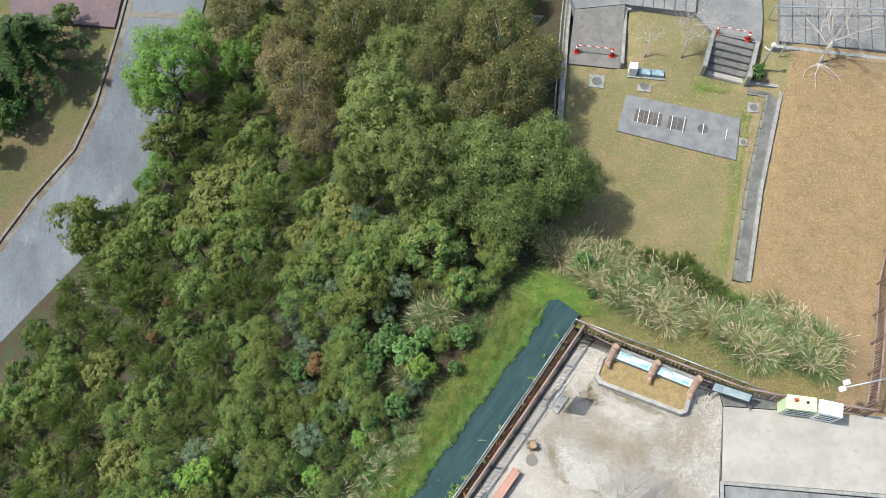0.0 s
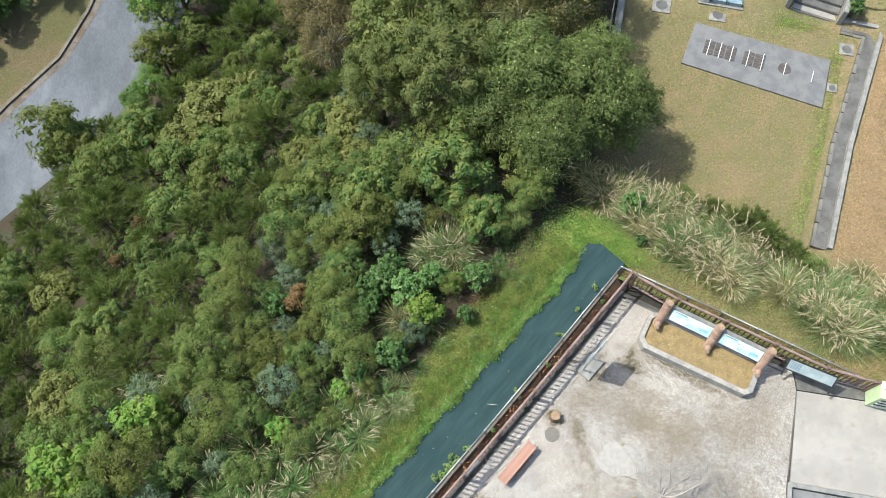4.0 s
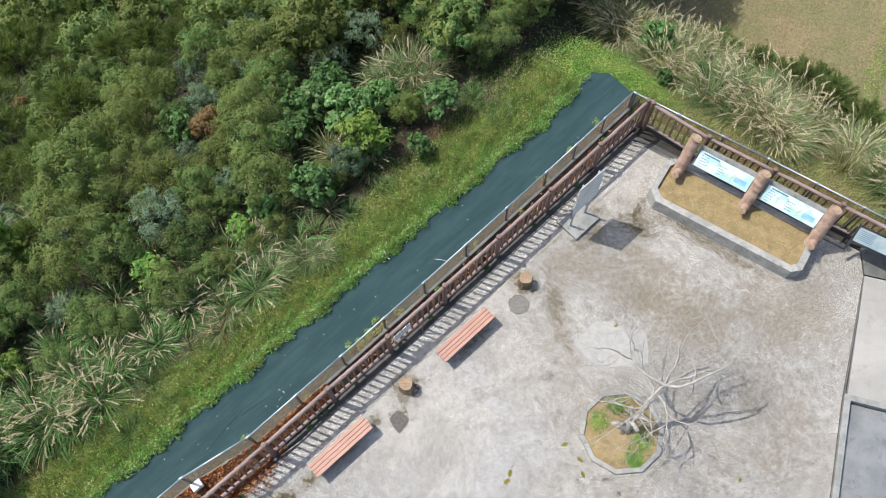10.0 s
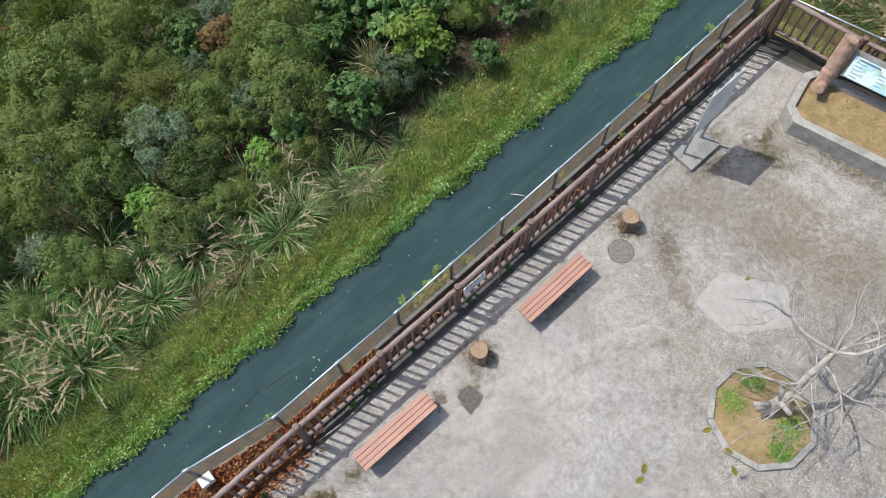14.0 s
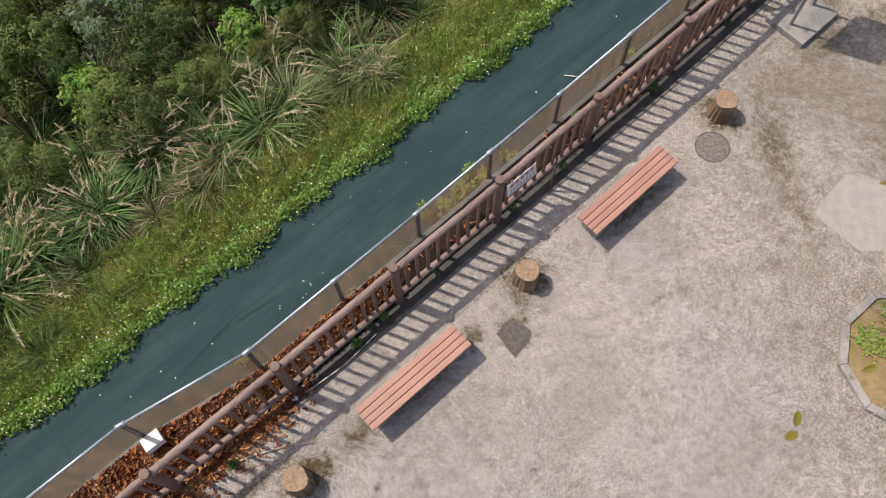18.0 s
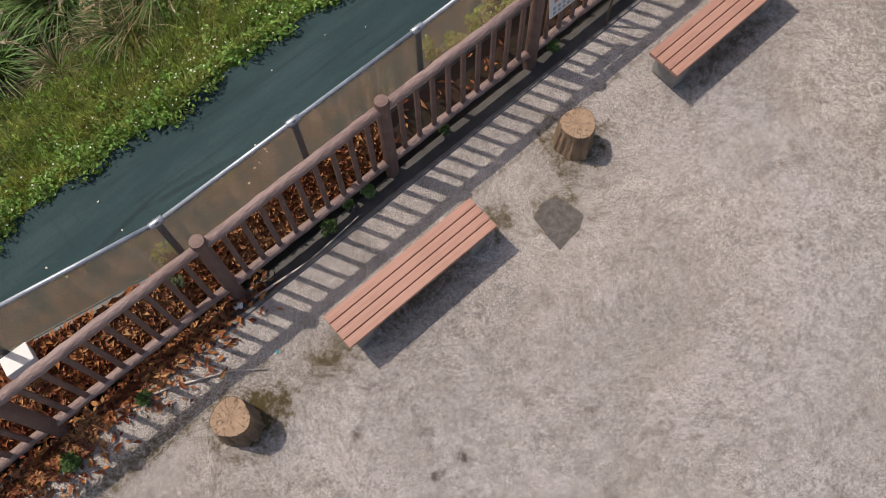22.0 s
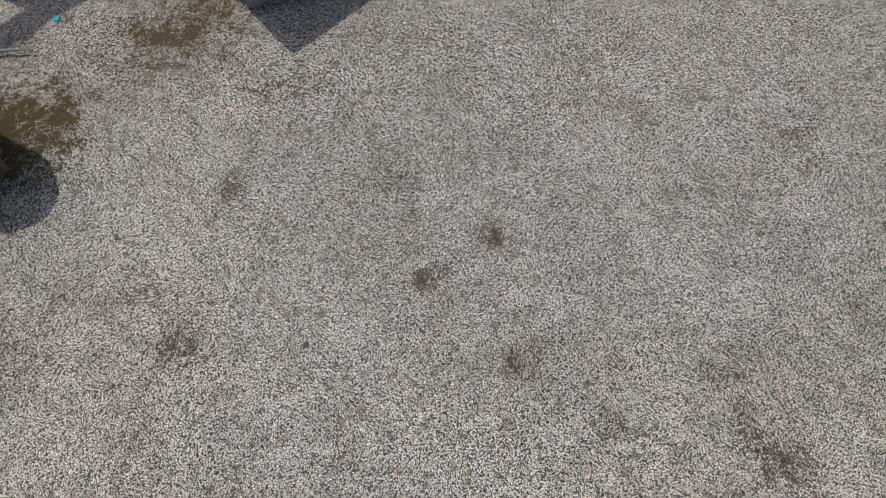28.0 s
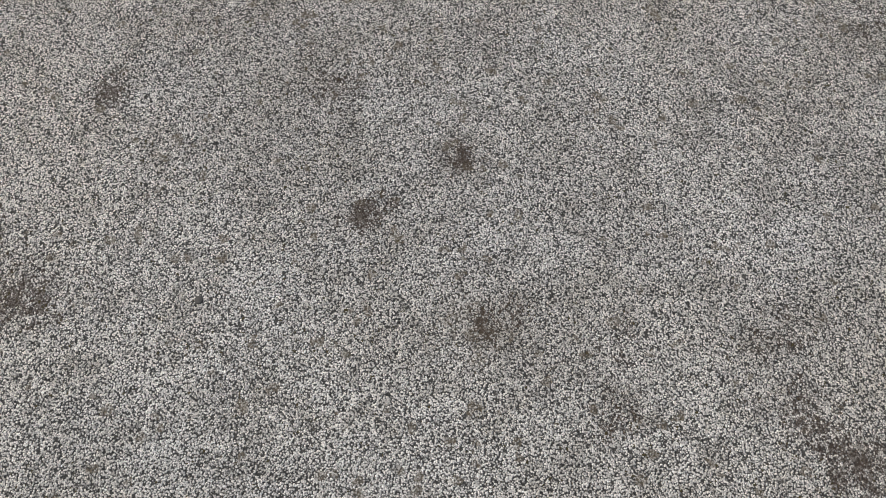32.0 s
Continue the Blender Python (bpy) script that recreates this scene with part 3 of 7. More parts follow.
def bm_mesh(name, bm, mat, smooth=False):
    me = bpy.data.meshes.new(name)
    bm.normal_update()
    bm.to_mesh(me)
    bm.free()
    me.materials.append(mat)
    if smooth:
        me.polygons.foreach_set("use_smooth", [True] * len(me.polygons))
    return me


def box_mesh(name, sx, sy, sz, mat, bevel=0.008, z0=0.0):
    """A bevelled box, centred in x and y, its foot at z0."""
    bm = bmesh.new()
    bmesh.ops.create_cube(bm, size=1)
    bmesh.ops.scale(bm, vec=(sx, sy, sz), verts=bm.verts)
    bmesh.ops.translate(bm, vec=(0, 0, z0 + sz / 2), verts=bm.verts)
    if bevel:
        bmesh.ops.bevel(bm, geom=list(bm.edges), offset=bevel, segments=2, affect="EDGES", profile=0.6)
    return bm_mesh(name, bm, mat)


def prism_mesh(name, outline, z0, z1, mat, bevel=0.0):
    bm = bmesh.new()
    vs = [bm.verts.new((p[0], p[1], z0)) for p in outline]
    f = bm.faces.new(vs)
    f.normal_update()
    if f.normal.z > 0:
        f.normal_flip()
    r = bmesh.ops.extrude_face_region(bm, geom=[f])
    bmesh.ops.translate(bm, vec=(0, 0, z1 - z0), verts=[g for g in r["geom"] if isinstance(g, bmesh.types.BMVert)])
    bmesh.ops.recalc_face_normals(bm, faces=bm.faces)
    if bevel:
        top = [e for e in bm.edges if all(abs(v.co.z - z1) < 1e-5 for v in e.verts)]
        bmesh.ops.bevel(bm, geom=top, offset=bevel, segments=2, affect="EDGES", profile=0.6)
    return bm_mesh(name, bm, mat)


def tube(points, radii, sides=7, close=True):
    """Vertices and faces of a tapered tube along points."""
    verts, faces = [], []
    pts = [Vector(p) for p in points]
    for i, p in enumerate(pts):
        d = (pts[min(i + 1, len(pts) - 1)] - pts[max(i - 1, 0)]).normalized()
        a = d.cross(Vector((0.31, 0.85, 0.42))).normalized()
        b = d.cross(a)
        for k in range(sides):
            w = 2 * math.pi * k / sides
            verts.append(p + (a * math.cos(w) + b * math.sin(w)) * radii[i])
    for i in range(len(pts) - 1):
        for k in range(sides):
            k2 = (k + 1) % sides
            faces.append((i * sides + k, i * sides + k2, (i + 1) * sides + k2, (i + 1) * sides + k))
    if close:
        faces.append(tuple(range(sides))[::-1])
        faces.append(tuple((len(pts) - 1) * sides + k for k in range(sides)))
    return verts, faces


def merged(chunks):
    verts, faces = [], []
    for v, f in chunks:
        o = len(verts)
        verts += v
        faces += [tuple(i + o for i in q) for q in f]
    return verts, faces


def span(a, b):
    """The pose that lays the x axis from a to b."""
    d = Vector(b) - Vector(a)
    x = d.normalized()
    y = Vector((0, 0, 1)).cross(x)
    y = y.normalized() if y.length > 1e-6 else Vector((0, 1, 0))
    z = x.cross(y)
    m = Matrix((x, y, z)).transposed().to_4x4()
    m.translation = Vector(a)
    return m


# ---- ground, road, plaza ----
def axis(core, lo, hi, step):
    inner = np.arange(core[0], core[1] + 1e-6, step)
    left = core[0] - np.geomspace(2, core[0] - lo, 10)
    right = core[1] + np.geomspace(2, hi - core[1], 10)
    return np.concatenate([left[::-1], inner, right])


gx, gy = axis((-46, 44), -1600, 1600, 0.75), axis((-14, 64), -1600, 1600, 0.75)
GX, GY = np.meshgrid(gx, gy)
GZ = height(GX, GY)
bumps = np.array([[noise.noise(Vector((x * 0.5, y * 0.5, 0))) for x in gx] for y in gy])
away = np.clip((np.maximum(GX * DN.x + GY * DN.y - 3.2, (GX - NE0.x) * NEN.x + (GY - NE0.y) * NEN.y - 0.6)) / 2, 0, 1)
woods = np.clip((3.4 + 0.2 * GY - GX) / 2, 0.06, 1)
GZ = GZ + bumps * 0.18 * away * woods * (1 - np.clip((GX * DN.x + GY * DN.y - 34) / 2, 0, 1))
nx, ny = len(gx), len(gy)
ii = (np.arange(ny - 1)[:, None] * nx + np.arange(nx - 1)[None]).ravel()
ground_me = mesh_of("ground", np.stack([GX.ravel(), GY.ravel(), GZ.ravel()], 1).tolist(), np.stack([ii, ii + 1, ii + nx + 1, ii + nx], 1).tolist(), COVER, True)
tagged(new("ground", ground_me), "sloping ground with lawn, leaf mould and a grassy bank", "ground", kind="structure")

# left kerb line of the road and its width
ROAD = ((-42, 10), (-36.5, 21), (-32.1, 28.6), (-30.0, 31.8), (-26.8, 35.8), (-25.2, 40), (-23.5, 47.4), (-22.8, 51), (-21.5, 58), (-19, 70))
ROAD_W = (8.2, 8.6, 8.2, 7.8, 7.4, 7.0, 6.9, 7.0, 7.0, 7.0)


def road_frame(k):
    a, b = Vector(ROAD[max(k - 1, 0)]), Vector(ROAD[min(k + 1, len(ROAD) - 1)])
    d = (b - a).normalized()
    return Vector(ROAD[k]), Vector((d.y, -d.x))


def ribbon(off0, off1, z0, z1, dz=0.0):
    """A strip along the road's kerb between two offsets, with sides."""
    v, f = [], []
    for k in range(len(ROAD)):
        p, r = road_frame(k)
        for o, z in ((off0(k), z0), (off0(k), z1), (off1(k), z1), (off1(k), z0)):
            q = p + r * o
            v.append((q.x, q.y, z))
        if k:
            b = 4 * k
            f += [(b - 4 + j, b + j, b + j + 1, b - 3 + j) for j in range(3)]
    return v, f


road_z = -18.62
tagged(new("road", mesh_of("road", *ribbon(lambda k: 0.0, lambda k: ROAD_W[k], road_z - 0.6, road_z), ROADM)), "pale worn asphalt road curving past the woods", "road", kind="structure")
OLD_KERB = surface("old_kerb_concrete", (0.17, 0.15, 0.125), (0.12, 0.105, 0.085), 1.3, 20, 0.9, 0.5, 0.5, "World", dirt=(0.06, 0.05, 0.035))
kerb = tagged(new("kerb", mesh_of("kerb", *ribbon(lambda k: -0.26, lambda k: -0.02, road_z - 0.6, road_z + 0.16), OLD_KERB)), "weathered concrete kerb along the road", "kerb", kind="structure")
gutter_m = surface("mossy_gutter", (0.105, 0.08, 0.055), (0.16, 0.145, 0.13), 0.9, 10, 0.9, 0.5, 0.5, "World", dirt=(0.055, 0.04, 0.025))
tagged(new("gutter", mesh_of("gutter", *ribbon(lambda k: 0.0, lambda k: 0.55, road_z - 0.6, road_z + 0.012), gutter_m)), "dirty concrete gutter with leaf silt", "gutter", kind="structure")
tagged(new("road_joint", prism_mesh("road_joint", ((-22.9, 49.6), (-15.4, 48.1), (-15.45, 47.5), (-22.9, 49.0)), road_z - 0.1, road_z + 0.02, OLD_KERB)), "concrete drain strip across the road", "drain", kind="structure")
RED_PAVE = surface("red_paving", (0.135, 0.088, 0.096), (0.105, 0.076, 0.083), 0.7, 9, 0.9, 0.4, 0.4, "World", dirt=(0.065, 0.05, 0.045))
tagged(new("red_pavement", prism_mesh("red_pavement", ((-23.9, 47.9), (-33, 50.2), (-36, 62), (-21.9, 60)), road_z - 0.4, road_z + 0.1, RED_PAVE)), "faded red paved forecourt beside the road", "pavement", kind="structure")

plaza_outline = [at_sn(-16, 0.67), at_sn(6, 0.69), at_sn(12.05, 0.8), at_ne(0.75, -0.65), (14.05, 6.0), (14.03, 5.28), (12.95, 1.75), (11.2, -5.0), (9.0, -16), (-4, -22), (-20, -16)]
tagged(new("plaza", prism_mesh("plaza", plaza_outline, -0.3, 0.0, PLAZA)), "stained pebble-finish concrete plaza floor", "floor", kind="structure")
tagged(new("pavement_slab", prism_mesh("pavement_slab", [(14.07, 5.27), (17.6, 4.55), (22.6, 3.6), (26.5, 3.0), (26.0, -1.2), (20.4, 0.38), (13.13, 1.92)], -0.3, 0.002, PALE_SLAB)), "pale concrete slab beside the plaza", "pavement", kind="structure")
tagged(new("stand_strip", prism_mesh("stand_strip", [(14.08, 5.31), (14.1, 6.2), (18.4, 3.98 + 0.9), (17.6, 4.59)], -0.3, -0.004, DARK_STONE)), "dark damp concrete strip under the board", "pavement", kind="structure")
tagged(new("sunken_floor", prism_mesh("sunken_floor", [(13.2, 1.7), (20.4, 0.15), (26, -1.4), (24, -12), (9.4, -16), (11.4, -5)], -0.4, -0.12, BAY_STONE)), "damp grey concrete floor of a sunken bay", "floor", kind="structure")


def strip_mesh(name, pts, width, z0, z1, mat, bevel=0.012):
    """A kerb of one width along a line of points."""
    pts = [Vector((p[0], p[1])) for p in pts]
    left, right = [], []
    for i, p in enumerate(pts):
        d0 = (p - pts[i - 1]).normalized() if i else (pts[1] - p).normalized()
        d1 = (pts[i + 1] - p).normalized() if i < len(pts) - 1 else d0
        mdir = (d0 + d1).normalized()
        nn = Vector((-mdir.y, mdir.x)) / max(0.4, mdir.dot(d0))
        left.append(p + nn * width / 2)
        right.append(p - nn * width / 2)
    return prism_mesh(name, left + right[::-1], z0, z1, mat, bevel)


tagged(new("bay_kerb", strip_mesh("bay_kerb", [(20.4, 0.27), (13.1, 1.83), (11.3, -5.0)], 0.16, -0.3, 0.06, STONE)), "grey concrete kerb round the sunken bay", "kerb", kind="structure")
tagged(new("joint_strip", strip_mesh("joint_strip", [(14.05, 5.27), (13.03, 1.9)], 0.03, -0.3, 0.006, DARK_STONE, 0)), "dark joint between two concrete slabs", "joint", kind="structure")

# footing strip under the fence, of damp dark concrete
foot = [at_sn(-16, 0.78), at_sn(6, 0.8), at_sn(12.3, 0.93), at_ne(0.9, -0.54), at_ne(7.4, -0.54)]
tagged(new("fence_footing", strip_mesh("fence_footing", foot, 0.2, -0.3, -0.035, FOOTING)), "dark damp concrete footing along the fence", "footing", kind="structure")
lip = [at_sn(-16, 0.65), at_sn(6, 0.67), at_sn(12.1, 0.79), at_ne(0.85, -0.67), at_ne(7.2, -0.67)]
tagged(new("plaza_lip", strip_mesh("plaza_lip", lip, 0.05, -0.3, 0.018, DARK_STONE)), "thin raised concrete lip at the plaza edge", "kerb", kind="structure")

# planting bed between fence and railing
RAIL_LINE = [at_sn(-9.5, 1.95), at_sn(-6.4, 1.72), at_sn(-4.9, 1.66), at_sn(-3.25, 1.64), at_sn(-1.5, 1.33), at_sn(1.44, 1.335), at_sn(4.28, 1.37), at_sn(8.95, 1.46), at_sn(12.64, 1.57)]
BED = surface("bed_soil", (0.09, 0.05, 0.03), (0.05, 0.04, 0.025), 3, 25, 0.95, 0.7, 0.4, "World")
bed_v, bed_f = [], []
for k, (s, n) in enumerate([(-9.5, 1.9), (-6.4, 1.67), (-4.9, 1.62), (-3.25, 1.6), (-2.4, 1.44), (-1.5, 1.29), (1.44, 1.29), (4.28, 1.33), (8.95, 1.42), (12.5, 1.5)]):
    for nn, zz in ((1.0 + 0.008 * max(0, s), -0.3), (1.0 + 0.008 * max(0, s), 0.1), (n, 0.4), (n, -0.3)):
        bed_v.append(at_sn(s, nn, zz))
    if k:
        b = 4 * k
        bed_f += [(b - 4 + q, b + q, b + q + 1, b - 3 + q) for q in range(3)]
tagged(new("planting_bed", mesh_of("planting_bed", bed_v, bed_f, BED)), "narrow banked soil bed behind the fence", "bed", kind="structure")
# near-black strips in the gaps along the fence and the side railing
GAP_BLACK = surface("near_black_gap", (0.035, 0.028, 0.02), (0.022, 0.02, 0.015), 5, 40, 0.95, 0.8, 0.4, "World")
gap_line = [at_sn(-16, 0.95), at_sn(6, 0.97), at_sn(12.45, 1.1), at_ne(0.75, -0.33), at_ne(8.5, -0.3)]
tagged(new("fence_gap", strip_mesh("fence_gap", gap_line, 0.2, -0.4, -0.075, GAP_BLACK, 0)), "near-black strip in the gap beneath the fence", "soil", kind="structure")
tagged(new("rail_gap", strip_mesh("rail_gap", [at_ne(-0.1, -0.1), at_ne(8.5, -0.1)], 0.24, -0.4, -0.068, GAP_BLACK, 0)), "near-black strip between fence and railing", "soil", kind="structure")
tagged(new("bed_edging", strip_mesh("bed_edging", [p + Vector((0.05 * -DN.x, 0.05 * -DN.y, 0)) for p in RAIL_LINE], 0.08, -0.3, 0.43, DARK_STONE)), "low dark edging wall under the railing", "kerb", kind="structure")

path_outline = [p + Vector((0.05 * DN.x, 0.05 * DN.y, 0)) for p in RAIL_LINE[:-1]] + [at_sn(13.42, 1.66), at_sn(13.45, 2.95), at_sn(13.1, 3.32), at_sn(12.65, 3.34), at_sn(12.2, 3.1), at_sn(9, 3.08), at_sn(-9.5, 3.1), at_sn(-24, 3.2), at_sn(-24, 2.4)]
tagged(new("path", prism_mesh("path", path_outline, -0.4, -0.06, TEAL)), "smooth dark teal asphalt path along the railing", "path", kind="structure")


# ---- fence and railing ----
POST = mesh_of("post", *merged([tube(((0, 0, -0.25), (0, 0, 0.6), (0, 0, 1.325), (0, 0, 1.342), (0, 0, 1.344)), (0.075, 0.07, 0.07, 0.064, 0.001), 16)]), FENCE_BROWN)
BALUSTER = box_mesh("baluster", 0.05, 0.035, 1.0, FENCE_BROWN, 0.008, 0.22)


def log_rail(length, r, seed):
    rnd = random.Random(seed)
    k = max(6, int(length / 0.09))
    pts = [(length * i / k, rnd.uniform(-1, 1) * 0.003, rnd.uniform(-1, 1) * 0.003) for i in range(k + 1)]
    return tube(pts, [r * rnd.uniform(0.92, 1.08) for _ in pts], 10)


def fence(name, posts, label, spare=None):
    base = thing(name, pose(*posts[0]), label, "fence")
    inv = base.matrix_basis.inverted()
    for i, p in enumerate(posts):
        part("post", POST, base, inv @ pose(*p))
        if i == len(posts) - 1:
            break
        q = posts[i + 1]
        run = (q - p).length
        for zz, r, nm in ((1.22, 0.054, "top_rail"), (0.22, 0.05, "bottom_rail")):
            part(nm, mesh_of(nm, *log_rail(run, r, i * 7 + int(zz * 10)), RAIL_BARK, True), base, inv @ span(p + Vector((0, 0, zz)), q + Vector((0, 0, zz))))
        count = max(2, round(run / 0.2))
        for k in range(1, count):
            part("baluster", BALUSTER, base, inv @ (Matrix.Translation(p.lerp(q, k / count)) @ pose(0, 0, 0, 0, 0, math.degrees(math.atan2((q - p).y, (q - p).x)))))
    return base


front_posts = [at_sn(-3.34 - 1.99 * k, 0.9) for k in range(4, 0, -1)] + [at_sn(v, w) for v, w in ((-3.345, 0.905), (-1.345, 0.9), (0.65, 0.905), (2.605, 0.9), (4.595, 0.92), (6.58, 0.94), (8.61, 0.975), (10.64, 1.015), (12.69, 1.06))]
fence("plaza_fence", front_posts, "brown moulded-log fence with round posts and balusters")
ne_posts = [at_sn(12.69, 1.06) + Vector((NED.x, NED.y, 0)) * 1.975 * k for k in range(0, 5)] + [Vector((16.6, 5.2, 0)), Vector((18.55, 4.6, 0)), Vector((20.55, 4.0, 0))]
fence("side_fence", [ne_posts[0] + Vector((NED.x, NED.y, 0)) * 0.16] + [p - Vector((NEN.x, NEN.y, 0)) * 0.17 for p in ne_posts[1:5]] + ne_posts[5:], "brown moulded-log fence beside the grassy bank")

# darker than the top rail: the posts' shade is put into their colour
POST_SHADED = surface("shaded_grey_steel", (0.13, 0.135, 0.14), (0.18, 0.185, 0.19), 5, 40, 0.6, 0.1, 0.2, metal=0.3)
RAIL_POST = mesh_of("post", *tube(((0, 0, -0.2), (0, 0, 1.23), (0, 0, 1.25), (0, 0, 1.251)), (0.032, 0.032, 0.03, 0.001), 10), POST_SHADED, True)
CLAMP = mesh_of("clamp", *tube(((-0.07, 0, 0), (-0.06, 0, 0), (0.06, 0, 0), (0.07, 0, 0)), (0.026, 0.036, 0.036, 0.026), 10), GALV, True)


def railing(name, line, label, lead=1.47):
    base = thing(name, pose(*line[0]), label, "railing")
    inv = base.matrix_basis.inverted()
    up = Vector((0, 0, 1))
    for i in range(len(line) - 1):
        p, q = line[i], line[i + 1]
        run = (q - p).length
        part("top_rail", mesh_of("top_rail", *tube([(0, 0, 0), (run / 2, 0, 0), (run, 0, 0)], (0.022,) * 3, 10), GALV, True), base, inv @ span(p + up * 1.22, q + up * 1.22))
        count = max(1, round(run / lead))
        for k in range(count):
            a, b = p.lerp(q, k / count), p.lerp(q, (k + 1) / count)
            part("post", RAIL_POST, base, inv @ pose(*a))
            part("clamp", CLAMP, base, inv @ (span(a + up * 1.22, b + up * 1.22)), "pipe clamp")
            sub = (b - a).length
            pane = part("panel", box_mesh("panel", sub - 0.07, 0.012, 0.76, PANEL, 0, 0.44), base, inv @ (span(a, b) @ pose(sub / 2, 0.0, 0)), "brown-stained translucent panel")
            pane.visible_shadow = False
    part("post", RAIL_POST, base, inv @ pose(*line[-1]))
    return base


railing("front_railing", RAIL_LINE, "galvanised railing with grimy translucent infill panels")
railing("side_railing", [at_sn(12.64, 1.57) + Vector((0.06, -0.03, 0)), at_ne(4.2, 0.02), at_ne(9.75, -0.02)], "galvanised railing with grimy panels above the bank")

# ---- vegetation ----
def leaf_quads(c, nrm, size, aspect, rng, fold=0.25, simple=False):
    """Leaf blades as folded rhombs, or single triangles, at centres c with normals nrm."""
    k = len(c)
    nrm = nrm / np.linalg.norm(nrm, axis=1, keepdims=True)
    d = rng.normal(size=(k, 3))
    d -= (d * nrm).sum(1, keepdims=True) * nrm
    d /= np.linalg.norm(d, axis=1, keepdims=True)
    w = np.cross(nrm, d)
    ln, wd = size[:, None], (size * aspect)[:, None]
    if simple:
        v = np.stack([c - d * ln * 0.45 - w * wd * 0.55, c - d * ln * 0.45 + w * wd * 0.55, c + d * ln * 0.6], 1)
        return v.reshape(-1, 3), np.arange(3 * k).reshape(k, 3)
    v = np.stack([c - d * ln * 0.5, c + w * wd * 0.5 + nrm * wd * fold, c + d * ln * 0.5, c - w * wd * 0.5 + nrm * wd * fold], 1)
    f = np.arange(4 * k).reshape(k, 4)
    return v.reshape(-1, 3), f


def sphere_pts(k, rng):
    p = rng.normal(size=(k, 3))
    return p / np.linalg.norm(p, axis=1, keepdims=True)


def crown_mesh(name, seed, r, h, puffs, per, leaf, aspect, mat, puff=0.3, lift=0.35, extra=None, tall=1.0, low=-0.6, inner=0.62):
    """A crown of leaf clumps round a centre at height h."""
    rng = np.random.default_rng(seed)
    dirs = sphere_pts(puffs * 3, rng)
    dirs = dirs[dirs[:, 2] > low][:puffs]
    lobes = 1 + 0.28 * np.sin(dirs[:, 0] * 3.1 + seed) * np.cos(dirs[:, 1] * 2.7 + seed * 2)
    rad = r * rng.uniform(inner, 1.0, len(dirs)) ** 0.7 * lobes
    cen = dirs * rad[:, None] * np.array([1, 1, 0.75 * tall]) + np.array([0, 0, h])
    pr = r * puff * rng.uniform(0.65, 1.25, len(dirs))
    idx = np.repeat(np.arange(len(dirs)), per)
    off = sphere_pts(len(idx), rng)
    off[:, 2] = np.abs(off[:, 2]) * 0.9 - 0.25 * rng.random(len(idx))
    c = cen[idx] + off * (pr[idx] * rng.uniform(0.72, 1.0, len(idx)))[:, None]
    nrm = off * 1.2 + dirs[idx] * 0.3 + np.array([0, 0, lift]) + rng.normal(size=off.shape) * 0.24
    v, f = leaf_quads(c, nrm, leaf * rng.uniform(0.6, 1.3, len(idx)), aspect, rng, simple=leaf < 0.18)
    me = mesh_of(name, v.tolist(), f.tolist(), mat)
    if extra:
        share, emat, esize = extra
        pick = rng.random(len(c)) < share
        ce = c[pick] + off[pick] * 0.08 * r * 0.3
        v2, f2 = leaf_quads(ce + np.array([0, 0, 0.04]), nrm[pick], esize * rng.uniform(0.7, 1.3, pick.sum()), 0.8, rng)
        me2 = mesh_of(name + "_b", v2.tolist(), f2.tolist(), emat)
        return me, me2, cen
    return me, None, cen


def needle_mesh(name, seed, r, h, shoots, mat):
    """A young pine: long needles in brushes along upswept shoots, in tiers round the leader."""
    rng = np.random.default_rng(seed)
    vs, tips = [], []
    m = 56
    for k in range(shoots):
        f = (k + 0.5) / shoots
        az, el = k * 2.39996 + rng.normal() * 0.3, 0.15 + 1.2 * f ** 1.4 + rng.normal() * 0.12
        d = np.array([math.cos(az) * math.cos(el), math.sin(az) * math.cos(el), math.sin(el)])
        root = np.array([0, 0, h * (0.45 + 0.5 * f)])
        length = r * rng.uniform(0.75, 1.1) * (1.0 - 0.45 * f)
        tips.append(root + d * length)
        tt = rng.uniform(0.3, 1.0, m) ** 0.7
        base = root + d * length * tt[:, None] + rng.normal(size=(m, 3)) * 0.03
        dirn = d * 1.0 + rng.normal(size=(m, 3)) * 0.62 + np.array([0, 0, 0.2])
        dirn /= np.linalg.norm(dirn, axis=1, keepdims=True)
        ln = rng.uniform(0.16, 0.32, m)[:, None]
        side = np.cross(dirn, sphere_pts(m, rng))
        side /= np.linalg.norm(side, axis=1, keepdims=True)
        vs.append(np.stack([base - side * 0.016, base + side * 0.016, base + dirn * ln], 1).reshape(-1, 3))
    v = np.concatenate(vs)
    return mesh_of(name, v.tolist(), np.arange(len(v)).reshape(-1, 3).tolist(), mat), None, np.array(tips)


